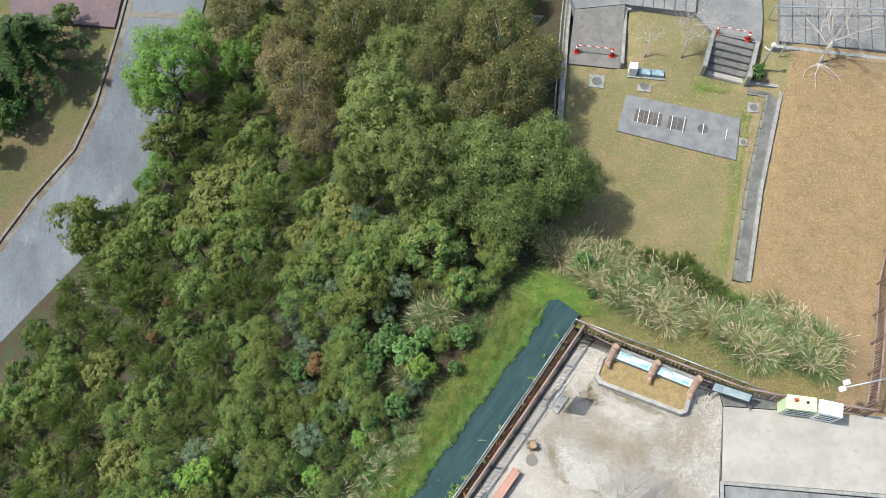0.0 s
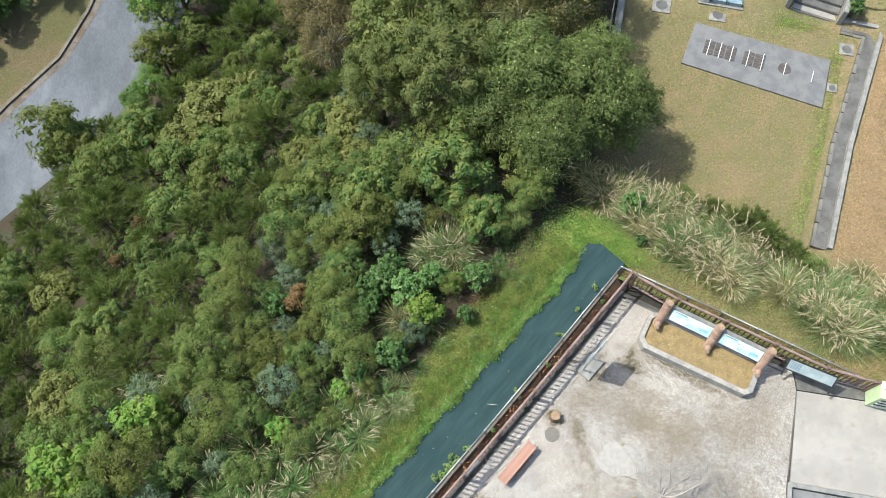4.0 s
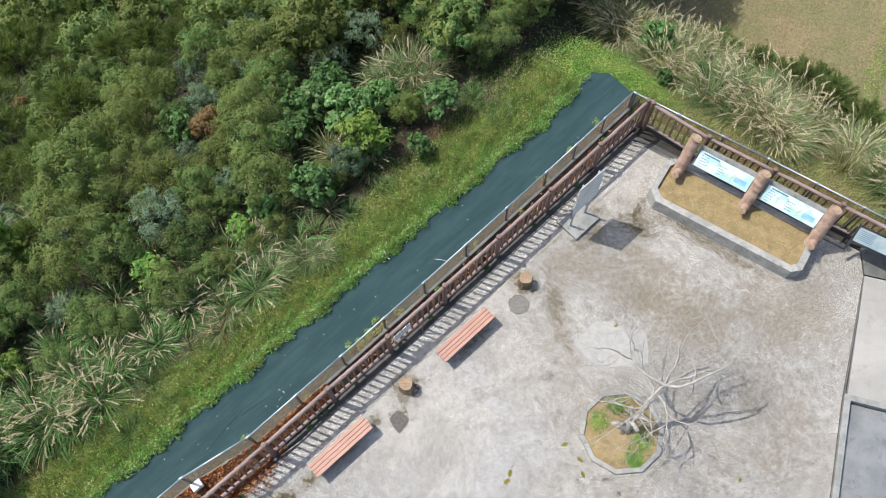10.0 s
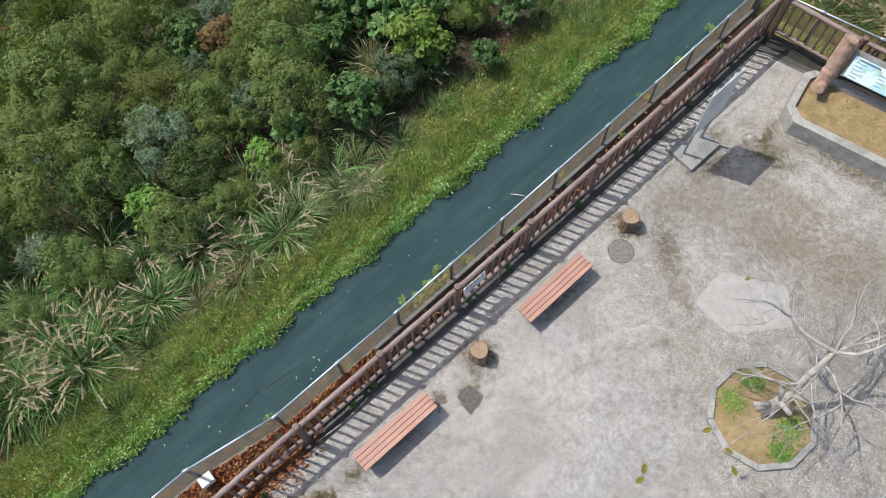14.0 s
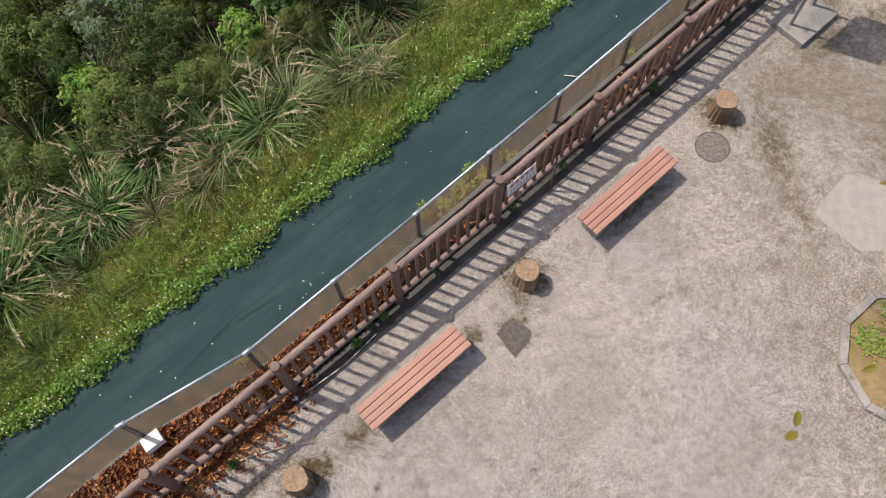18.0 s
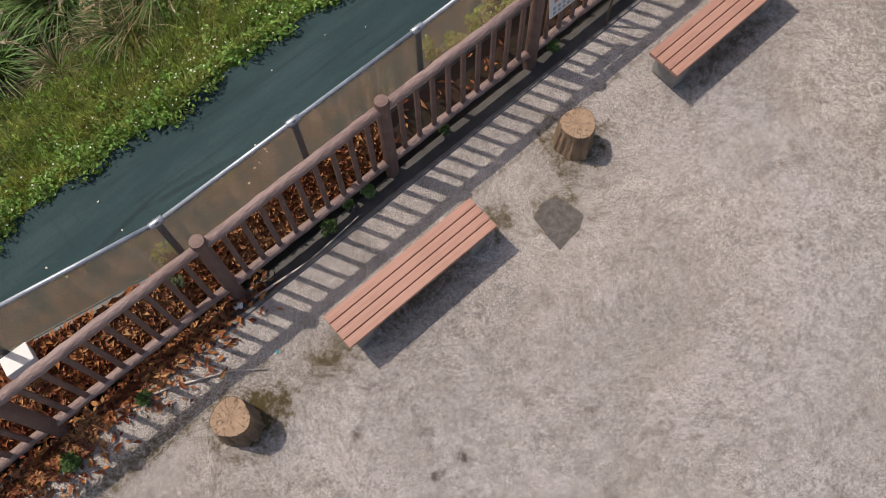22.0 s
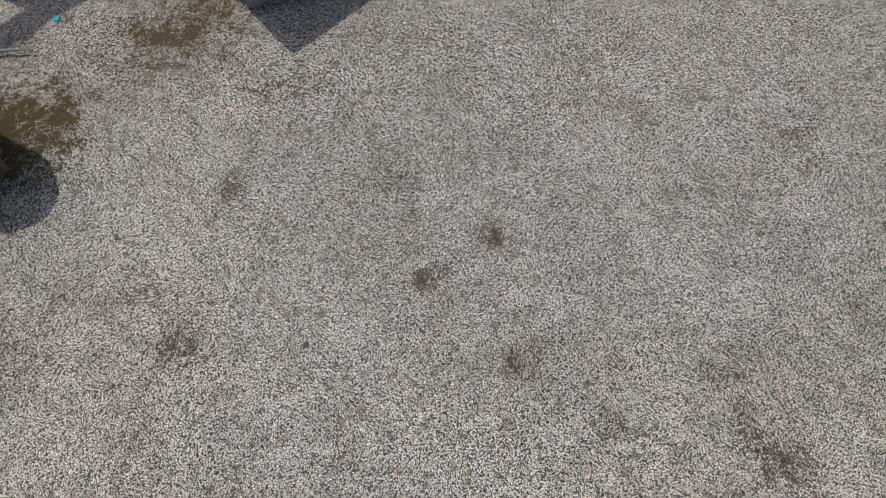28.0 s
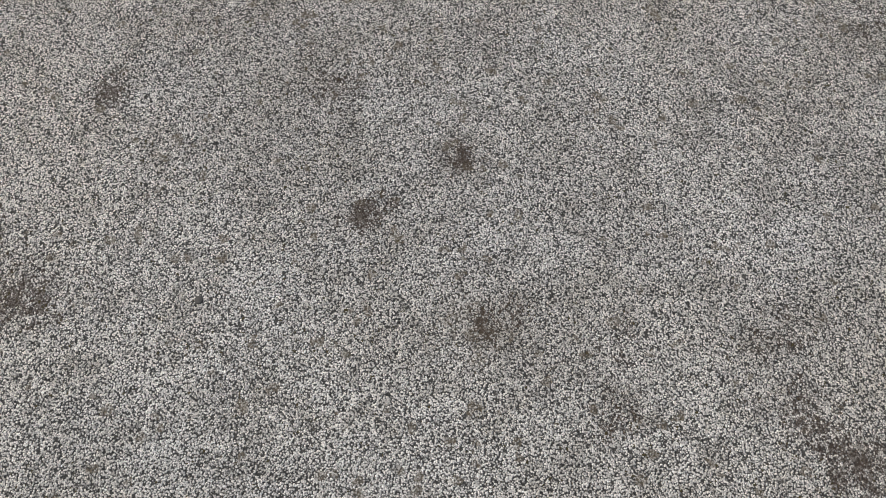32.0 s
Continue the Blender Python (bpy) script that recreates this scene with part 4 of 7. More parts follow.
def trunk_mesh(name, seed, h, r, tips, mat=BARK, limbs=7):
    """A tapered trunk with limbs that reach into the crown."""
    rnd = random.Random(seed)
    top = Vector((rnd.uniform(-0.1, 0.1) * h, rnd.uniform(-0.1, 0.1) * h, h))
    chunks = [tube([(0, 0, -0.5), top * 0.35 + Vector((rnd.uniform(-0.05, 0.05), 0, 0)), top * 0.7, top], (r * 1.25, r, r * 0.75, r * 0.35), 7)]
    order = list(range(len(tips)))
    rnd.shuffle(order)
    for k in order[:limbs]:
        e = Vector(tips[k])
        s = top * rnd.uniform(0.35, 0.85)
        mid = s.lerp(e, 0.5) + Vector((0, 0, 0.08 * h))
        chunks.append(tube([s, mid, e], (r * 0.45, r * 0.28, r * 0.08), 5))
    return mesh_of(name, *merged(chunks), mat, True)


def blade_mesh(name, seed, count, length, width, mat, droop=1.0, spread=0.25, upright=0.6):
    """A tussock of arching blades."""
    rng = np.random.default_rng(seed)
    seg = 4
    az = rng.uniform(0, 2 * math.pi, count)
    ln = length * rng.uniform(0.55, 1.1, count)
    el = np.clip(rng.normal(upright, 0.35, count), 0.12, 1.5)
    out = np.stack([np.cos(az), np.sin(az), 0 * az], 1)
    side = np.stack([-np.sin(az), np.cos(az), 0 * az], 1)
    base = out * (rng.random(count) ** 0.7 * spread)[:, None]
    vs = np.zeros((count, seg + 1, 2, 3))
    pos, ang = base.copy(), el.copy()
    bend = rng.uniform(0.15, 0.5, count) * droop
    for i in range(seg + 1):
        w = width * (1 - (i / seg) ** 1.6) * 0.5 + 0.002
        vs[:, i, 0], vs[:, i, 1] = pos - side * w, pos + side * w
        pos = pos + (out * np.cos(ang)[:, None] + np.array([0, 0, 1]) * np.sin(ang)[:, None]) * (ln / seg)[:, None]
        ang = ang - bend
    b = (np.arange(count) * (seg + 1) * 2)[:, None]
    i = np.arange(seg) * 2
    f = np.stack([b + i, b + i + 1, b + i + 3, b + i + 2], -1).reshape(-1, 4)
    return mesh_of(name, vs.reshape(-1, 3).tolist(), f.tolist(), mat)


def plume_mesh(name, seed, count, length, reach, size=1.0):
    """Seed heads on leaning stalks."""
    rnd = random.Random(seed)
    rng = np.random.default_rng(seed)
    chunks = []
    for _ in range(count):
        az, lean = rnd.uniform(0, 6.283), rnd.uniform(0.1, 0.75)
        o = Vector((math.cos(az), math.sin(az), 0))
        ln = length * rnd.uniform(0.8, 1.15)
        p0 = o * rnd.uniform(0, reach)
        p1 = p0 + o * ln * lean * 0.4 + Vector((0, 0, ln * 0.75))
        p2 = p0 + o * ln * lean + Vector((0, 0, ln))
        p3 = p2 + o * 0.34 * size + Vector((0, 0, 0.03 * size))
        chunks.append(tube([p0, p1, p2], (0.006, 0.005, 0.004), 3, False))
        for k in range(40):
            c = p2.lerp(p3, k / 40)
            wide = math.sin(math.pi * (0.15 + 0.75 * k / 40))
            d = (p3 - p2).normalized() * 0.06 * size + Vector(rng.normal(size=3)) * 0.036 * size * wide
            sd = d.cross(Vector(rng.normal(size=3))).normalized() * 0.016 * size
            chunks.append(([c - sd, c + sd, c + d], [(0, 1, 2)]))
    return mesh_of(name, *merged(chunks), PLUME)


KINDS = {}


def kind(key, name, label, category, crown, trunk=None, blossom=None, blades=None):
    KINDS[key] = (name, label, category, crown, trunk, blossom, blades)


def make_shrub(key, seed, r, h, puffs, per, leaf, aspect, mat, name, label, category="tree", extra=None, puff=0.3, tall=1.0, bark=None, low=-0.6):
    crown, blossom, tips = crown_mesh("crown", seed, r, h, puffs, per, leaf, aspect, mat, puff, extra=extra, tall=tall, low=low, inner=0.62 if puffs < 100 else 0.5)
    kind(key, name, label, category, crown, trunk_mesh("trunk", seed, h, 0.05 * r + 0.02, tips, bark or BARK), blossom)


def billow_mesh(name, seed, r, h, lobes, subs, per, leaf, aspect, mat, lobe=0.42, sub=0.4, tall=1.0, low=-0.45, extra=None):
    """A crown of overlapping lobes, each lobe a mass of small leaf tufts round a fuller core."""
    rng = np.random.default_rng(seed)
    k = np.arange(lobes) + 0.5
    z = 1 - (1 - low) * k / lobes
    az = k * 2.39996 + rng.normal(size=lobes) * 0.25 + seed
    ring = np.sqrt(np.maximum(0, 1 - z * z))
    dirs = np.stack([np.cos(az) * ring, np.sin(az) * ring, z], 1)
    cen = dirs * (r * rng.uniform(0.5, 0.74, lobes))[:, None] * np.array([1, 1, tall]) + np.array([0, 0, h])
    lr = r * lobe * rng.uniform(0.75, 1.25, lobes)
    idx = np.repeat(np.arange(lobes), subs)
    d2 = sphere_pts(len(idx), rng) + dirs[idx] * 0.55 + np.array([0, 0, 0.3])
    d2 /= np.linalg.norm(d2, axis=1, keepdims=True)
    tuft = cen[idx] + d2 * (lr[idx] * rng.uniform(0.72, 1.0, len(idx)))[:, None]
    tr = lr[idx] * sub * rng.uniform(0.7, 1.3, len(idx))
    j = np.repeat(np.arange(len(idx)), per)
    off = sphere_pts(len(j), rng)
    off[:, 2] = np.where(rng.random(len(j)) < 0.75, np.abs(off[:, 2]), off[:, 2])
    c = tuft[j] + off * (tr[j] * rng.uniform(0.55, 1.05, len(j)))[:, None]
    nrm = off * 0.8 + d2[j] * 0.6 + np.array([0, 0, 0.3]) + rng.normal(size=off.shape) * 0.32
    v, f = leaf_quads(c, nrm, leaf * rng.uniform(0.6, 1.35, len(j)), aspect, rng, simple=True)
    core = np.repeat(np.arange(lobes), max(18, per))
    oc = sphere_pts(len(core), rng)
    vc, fc = leaf_quads(cen[core] + oc * (lr[core] * rng.uniform(0.5, 0.82, len(core)))[:, None], oc + 0.3 * rng.normal(size=oc.shape), np.full(len(core), leaf * 2.3), aspect, rng, simple=True)
    me = mesh_of(name, np.concatenate([v, vc]).tolist(), np.concatenate([f, fc + len(v)]).tolist(), mat)
    blossom = None
    if extra:
        share, emat, esize = extra
        pick = rng.random(len(c)) < share
        v2, f2 = leaf_quads(c[pick] + off[pick] * leaf * 0.5 + np.array([0, 0, leaf * 0.3]), nrm[pick], esize * rng.uniform(0.6, 1.3, pick.sum()), 0.7, rng)
        blossom = mesh_of(name + "_b", v2.tolist(), f2.tolist(), emat)
    return me, blossom, tuft


def make_tree(key, seed, r, h, lobes, subs, per, leaf, aspect, mat, name, label, category="tree", bark=None, limbs=8, **more):
    crown, blossom, tips = billow_mesh("crown", seed, r, h, lobes, subs, per, leaf, aspect, mat, **more)
    kind(key, name, label, category, crown, trunk_mesh("trunk", seed, h, 0.04 * r + 0.02, tips, bark or BARK, limbs), blossom)


OLIVE_LABEL = "bushy olive-green tree with tiny leaves in soft round tufts"
make_tree("olive1", 11, 1.1, 1.7, 11, 9, 26, 0.122, 0.5, OLIVE, "broadleaf_tree", OLIVE_LABEL, tall=1.25)
make_tree("olive2", 12, 1.1, 1.7, 8, 10, 28, 0.118, 0.5, OLIVE, "broadleaf_tree", OLIVE_LABEL, tall=1.45, lobe=0.46)
make_tree("olive4", 14, 1.1, 1.7, 11, 11, 38, 0.078, 0.45, OLIVE, "broadleaf_tree", OLIVE_LABEL, tall=1.3)
make_tree("olive5", 15, 1.1, 1.7, 8, 12, 44, 0.076, 0.45, OLIVE, "broadleaf_tree", OLIVE_LABEL, tall=1.5, lobe=0.46)
make_tree("deep1", 21, 1.2, 1.7, 10, 9, 26, 0.135, 0.5, DEEP, "evergreen_tree", "dense dark green tree with small leaves", tall=1.2)
make_tree("deep3", 24, 1.2, 1.7, 9, 11, 34, 0.092, 0.5, DEEP, "evergreen_tree", "dense dark green tree with small leaves", tall=1.2)
make_tree("mound1", 25, 1.6, 0.9, 20, 8, 26, 0.115, 0.75, CREEPER, "creeper_mound", "shrub overgrown by a yellow-green creeper in a low mound", "shrub", lobe=0.32, tall=0.5, low=-0.2)
make_tree("grey1", 31, 0.8, 1.2, 9, 9, 26, 0.075, 0.35, GREY_GREEN, "shrub", "rounded grey-green shrub with narrow leaves", "shrub")
make_tree("lime1", 41, 0.85, 1.5, 9, 8, 16, 0.13, 0.6, LIME, "shrub", "lime-green shrub with soft fresh leaves", "shrub", lobe=0.44)
make_tree("bright1", 51, 0.9, 1.4, 10, 8, 13, 0.16, 0.62, BRIGHT, "shrub", "bright green shrub with broad leaves", "shrub", lobe=0.42)
make_tree("rust1", 71, 0.6, 1.3, 7, 6, 16, 0.11, 0.5, RUST, "shrub", "small shrub with rust-red leaves", "shrub")
make_tree("spring1", 46, 1.9, 2.8, 18, 11, 44, 0.088, 0.62, SPRING, "broadleaf_tree", "fresh green roadside tree with dense glossy leaves", lobe=0.36, tall=1.1)
make_tree("bill1", 61, 3.0, 5.2, 46, 10, 34, 0.135, 0.5, BILLOW, "tall_tree", "tall grey-green tree with a billowing cauliflower-like crown", lobe=0.23, sub=0.42, tall=1.5, low=-0.6, limbs=12)
make_tree("brown1", 62, 2.6, 4.6, 24, 12, 30, 0.14, 0.42, RUSSET, "tall_tree", "tall dark tree flecked with tan blossom and bare twigs", lobe=0.32, sub=0.5, tall=1.3, low=-0.55, extra=(0.05, TAN, 0.13), bark=TWIG_BARK, limbs=18)
make_tree("brown2", 63, 2.6, 4.6, 20, 12, 34, 0.14, 0.42, RUSSET, "tall_tree", "tall dark tree flecked with tan blossom and bare twigs", lobe=0.36, sub=0.5, tall=1.2, low=-0.55, extra=(0.04, TAN, 0.12), bark=TWIG_BARK, limbs=16)
make_tree("rosette1", 64, 2.6, 4.6, 30, 13, 22, 0.19, 0.34, DARK_LEAF, "tall_tree", "tall dark green tree with pale young shoot tips", lobe=0.3, sub=0.55, tall=1.2, low=-0.5, extra=(0.035, PALE_TIP, 0.14), limbs=14)
make_tree("tan1", 65, 2.6, 4.8, 26, 12, 30, 0.12, 0.45, TAWNY, "tall_tree", "tall tree veiled in grey-brown blossom", lobe=0.3, sub=0.5, tall=1.3, low=-0.5, extra=(0.16, TAN, 0.09), bark=TWIG_BARK, limbs=20)
for q, (sd, rr, hh) in enumerate(((81, 1.5, 1.8), (82, 1.5, 1.9))):
    crown, _, tips = needle_mesh("crown", sd, rr, hh, 74, NEEDLE)
    kind("pine%d" % (q + 1), "pine_tree", "young pine with long soft needles on radiating shoots", "tree", crown, trunk_mesh("trunk", sd, hh, 0.07, tips, BARK, 16))
REED_KINDS = (
    # seed, blade length, lift, blades, width, material, plumes, dry blades
    ("reed1", 91, 1.35, 0.95, 72, 0.054, REED, 4, 16),
    ("reed2", 92, 1.5, 1.0, 76, 0.056, REED, 3, 14),
    ("reed3", 93, 1.3, 1.0, 90, 0.026, REED, 9, 130),
    ("reed4", 94, 1.15, 0.85, 90, 0.04, REED, 0, 14),
    ("reed5", 95, 1.25, 1.05, 260, 0.021, REED_OLIVE, 20, 80),
    ("reed6", 96, 1.3, 1.1, 290, 0.022, REED_SAGE, 14, 50),
    ("reed7", 97, 1.45, 1.15, 280, 0.034, REED_FRESH, 18, 24),
    ("reed8", 98, 1.4, 1.1, 260, 0.034, REED_FRESH, 9, 30),
)
for key, sd, ln, up, count, wide, mat, heads, dead in REED_KINDS:
    kind(key, "reed_clump", ("dry straw-coloured" if dead > 50 else "green arching") + (" silvergrass clump with pale plumes" if heads else " silvergrass clump without plumes"), "grass clump",
         blade_mesh("tuft", sd, count, ln, wide, mat, 1.75 if mat is REED_FRESH else 1.15, 0.5 if mat is REED_FRESH else 0.42, up), None,
         plume_mesh("plume", sd, heads, ln * 0.82, 0.3, 1.05 if mat is REED_FRESH else 0.8) if heads else None, blade_mesh("dry_tuft", sd + 5, dead, ln * 0.85, 0.02, REED_DRY, 1.3, 0.4, 0.85))

made_first = {}


def grow(key, x, y, size=1.0, turn=0.0, sink=0.0, z=None):
    name, label, category, crown, trunk, blossom, blades = KINDS[key]
    zz = (ground_at(x, y) if z is None else z) - sink
    m = Matrix.LocRotScale((x, y, zz), Euler((0.28 * math.sin(turn * 7), 0.28 * math.cos(turn * 5), turn) if key[:4] == "reed" else (0, 0, turn)), (size, size, size))
    if key in made_first:
        ob = copy_thing(made_first[key], Matrix.Identity(4))
        ob.matrix_basis = m
        return ob
    base = thing(name, m, label, category)
    part("crown" if trunk else "tuft", crown, base)
    if trunk:
        part("trunk", trunk, base)
    if blossom:
        part("blossom" if trunk else "plume", blossom, base)
    if blades:
        part("dry_tuft", blades, base)
    made_first[key] = base
    return base


rnd = random.Random(5)
planted = []


def plant(key, x, y, size=1.0, gap=1.0, sink=0.0):
    planted.append((x, y, gap))
    return grow(key, x, y, size, rnd.uniform(0, 6.28), sink)


# where the trees and shrubs stand: x, y and size
BILL_SPOTS = ((-0.3, 23.8, 1.09), (1.3, 19.6, 0.86), (0.7, 31.5, 0.75), (-2.1, 22, 0.72))
BROWN_SPOTS = ((-2.5, 36.9, 1.06), (1.2, 36.7, 0.96), (-5.4, 42.1, 1), (4.2, 30.8, 0.93), (7, 28.5, 0.94), (2.8, 28.7, 0.77), (7, 24.4, 0.82), (4.9, 24.4, 0.76), (8.7, 26.6, 0.66), (6, 33.1, 0.89), (-12.1, 44, 0.95))
ROSETTE_SPOTS = ((4.6, 19.6, 0.94), (7.4, 18.3, 0.88), (9.2, 18.4, 0.7), (3.3, 17.8, 0.69), (5.3, 16, 0.68), (8, 20.6, 0.73))
TAN_SPOTS = ((-6.2, 31.5, 1.19), (-5.3, 28, 0.77), (-8.2, 39.6, 0.81))
SPRING_SPOTS = ((-17.7, 39.2, 1.72), (-15.8, 42.6, 1.26), (-19.5, 38.9, 1.04), (-19, 31.9, 0.69), (-20.1, 30.9, 0.6), (-12.5, 40.9, 1.03))
OLIVE_FAR = ((-9.6, 41.8, 1.86), (-18.2, 36.2, 1.58), (-18.6, 34.2, 1.47), (-24, 27.1, 1.92), (-21.9, 26, 1.24), (-16, 35.7, 1.3), (-17.9, 26.1, 1.34), (1.9, 17.5, 1.25), (1.2, 15.3, 1.4), (-1, 16.5, 1.18), (-2.4, 15.1, 1.11), (-0.1, 15.5, 0.96), (4.3, 15.2, 0.97), (4.6, 14, 0.75), (2.5, 12.9, 0.89), (0.7, 18.3, 1.03), (-2.5, 13.5, 1.09), (-4.1, 13.3, 0.94), (-11.5, 20.6, 1.15), (-6.5, 15.9, 1.07), (-4.8, 16.9, 1.06), (-19.6, 23.8, 1.32))
PINE_FAR = ((-11.7, 34.7, 1.75), (-13.5, 32.7, 1.26), (-16.9, 33.6, 1.13), (-8.6, 22.5, 1.42), (-6.2, 24.4, 1.1), (-12, 29.2, 1.02), (-4.4, 25.2, 1), (-16.4, 30.1, 1.14), (-19, 19.9, 1.34), (-23.2, 23.8, 1.08), (-10.3, 16.9, 1.05))
OLIVE_MID = ((-2, 13.8, 0.82), (-3.3, 15.2, 0.78), (-1.6, 15.2, 0.84), (-3.7, 12.7, 0.93), (-3.4, 11.5, 0.87), (-3.7, 10.1, 0.89), (-4.7, 8.9, 0.62), (-3.4, 8.7, 0.84), (-2.9, 7.4, 0.84), (2.2, 13.3, 0.71), (4.4, 14.1, 0.72), (1.4, 14.2, 0.61), (-6.7, 14.6, 0.98), (-8.6, 12.8, 0.93), (-8.4, 11.3, 0.94), (-8.8, 10, 1), (-9.2, 8.3, 1.16), (-6.3, 8, 0.7), (-5.2, 7.6, 0.65), (-7.6, 8.4, 0.68), (-9.9, 7.4, 0.81), (-8.5, 7.3, 0.75), (-5.8, 12.6, 0.51), (-7.1, 9.2, 0.53))
OLIVE_NEAR = ((-8.2, 5.3, 1.02), (-7.1, 5.2, 0.82), (-9.3, 4.6, 0.58), (-9.6, 3.4, 0.75), (-11.5, 3.5, 1.13), (-13.2, 3.5, 0.78), (-6.4, 3.1, 0.45), (-14.2, 6.3, 1.05), (-15, 9, 1.03), (-4.5, 10.9, 0.68), (-4.8, 6.6, 0.49), (-5.6, 14.9, 0.67), (-10.9, 4.8, 0.68), (-17.6, 9.9, 1.01))
PINE_NEAR = ((-18.4, 18.5, 1.25), (-20.6, 16.6, 1.13), (-11.7, 12.5, 1.25), (-15.9, 12.7, 1.16), (-15, 16.4, 0.91), (-18.7, 11.9, 0.9), (-12, 16.7, 1.05), (-15.3, 19.2, 0.96), (-9.9, 15.1, 0.78), (-13.7, 10.4, 0.76), (-18.7, 21.2, 1), (-22.2, 21.6, 0.92), (-24.9, 20.5, 0.99), (-21.7, 14.9, 0.96))
LIME_SPOTS = ((-11.5, 5.4, 1.19), (-10.8, 5.5, 0.73), (-14.7, 3.6, 1.35), (-13.6, 2.8, 0.9), (-5.9, 4.7, 0.6), (-0.2, 9, 0.85), (-9.4, 1.8, 0.5), (1.1, 10.4, 0.49), (-13.8, 4.6, 0.72), (-3.5, 6.1, 0.47))
BRIGHT_SPOTS = ((-1.4, 10.9, 0.94), (-0.7, 10.2, 0.92), (-2.3, 10.4, 0.76), (0.3, 10.6, 0.7), (2.1, 10.5, 0.69), (-1.5, 7.3, 0.75), (-2.9, 6.7, 0.58), (-10.5, 3.1, 0.71), (0.7, 15, 0.61), (1.5, 8.9, 0.41), (-2.5, 9.7, 0.61), (-6.6, 10.4, 0.7), (0.1, 9, 0.5))
GREY_SPOTS = ((-5.9, 6.4, 1.08), (-12.2, 7, 0.94), (-5.4, 15.5, 1.05), (-6, 9.1, 0.66), (-7.2, 13.7, 0.92), (-13.5, 5.8, 0.95), (-1.7, 12.6, 0.83), (-4.9, 13.5, 0.71), (-9.6, 6.1, 0.6))
RUST_SPOTS = ((-5.7, 10.3, 0.81), (-16.1, 18.1, 0.84), (-17, 15.8, 0.72), (-5.5, 10.9, 0.6))
DEEP_SPOTS = ((-6.9, 10.7, 0.64), (-14.2, 5.1, 0.72), (-7.3, 3.2, 0.57), (-12.6, 7.1, 0.4), (3.2, 12.4, 0.46), (-4.2, 7.1, 0.41))
MOUND_SPOTS = ((-13.2, 26.5, 1.52), (-14.7, 24.5, 1.19), (-11.6, 28, 1.16), (-3.8, 21.5, 1.06), (-3.3, 18.7, 0.76), (-6.3, 20, 0.89), (-20.6, 14.5, 0.93), (-17.1, 7.4, 0.97), (-5.4, 16.4, 0.55))
RADIUS = {"olive": 1.1, "deep": 1.2, "mound": 1.4, "grey": 0.8, "lime": 0.85, "bright": 0.9, "rust": 0.6, "spring": 1.9, "bill": 3.0, "brown": 2.6, "rosette": 2.6, "tan": 2.6, "pine": 1.5, "reed": 0.7}


def reach_of(key, size):
    return RADIUS[key.rstrip("0123456789")] * size


def stand(keys, spots):
    """Plants of one kind at the given places and sizes."""
    for k, (x, y, size) in enumerate(spots):
        key = keys[k % len(keys)]
        plant(key, x, y, size, reach_of(key, size))


# the tall trees beside the lawn
stand(("bill1",), BILL_SPOTS)
stand(("brown1", "brown2"), BROWN_SPOTS)
stand(("brown2", "rosette1"), ((4.0, 44.0, 1.0), (9.5, 40.0, 0.8), (0.5, 42.5, 1.0), (8.6, 34.5, 0.7), (-3.5, 47.0, 1.0), (-10.0, 48.0, 1.0)))
stand(("rosette1",), ROSETTE_SPOTS)
stand(("tan1",), TAN_SPOTS)
stand(("spring1",), SPRING_SPOTS)
# the wood's edge and slope
stand(("olive1", "olive2"), OLIVE_FAR)
stand(("pine1", "pine2"), PINE_FAR)
stand(("mound1",), MOUND_SPOTS)
stand(("olive4", "olive5"), OLIVE_MID)
stand(("olive5", "olive4"), OLIVE_NEAR)
stand(("pine2", "pine1"), PINE_NEAR)
stand(("lime1",), LIME_SPOTS)
stand(("bright1",), BRIGHT_SPOTS)
stand(("grey1",), GREY_SPOTS)
stand(("rust1",), RUST_SPOTS)
stand(("deep3",), DEEP_SPOTS)
stand(("deep1",), ((-23.6, 27.3, 1.5), (-24.4, 26.6, 1.1)))
planted.append((0.6, 11.9, 1.6))
planted += [(-8.2, 1.5, 1.2), (-7.6, 2.9, 0.9), (-9.6, 0.4, 1.2), (-5.6, 3.0, 0.8)]


def off_wood(x, y):
    """Whether a place lies outside the wood."""
    n, s = x * DN.x + y * DN.y, x * DS.x + y * DS.y
    if n < 6.2 + 0.45 * math.sin(s * 0.9) or n > 41 or x > 2.6 + 0.2 * y or (s > 9.5 and n < 4.2 + (s - 9.5) * 0.6):
        return True
    k = min(range(len(ROAD)), key=lambda i: (Vector((x, y)) - Vector(ROAD[i])).length)
    rp, rr = road_frame(k)
    return (Vector((x, y)) - rp).dot(rr) < ROAD_W[k] + 0.5


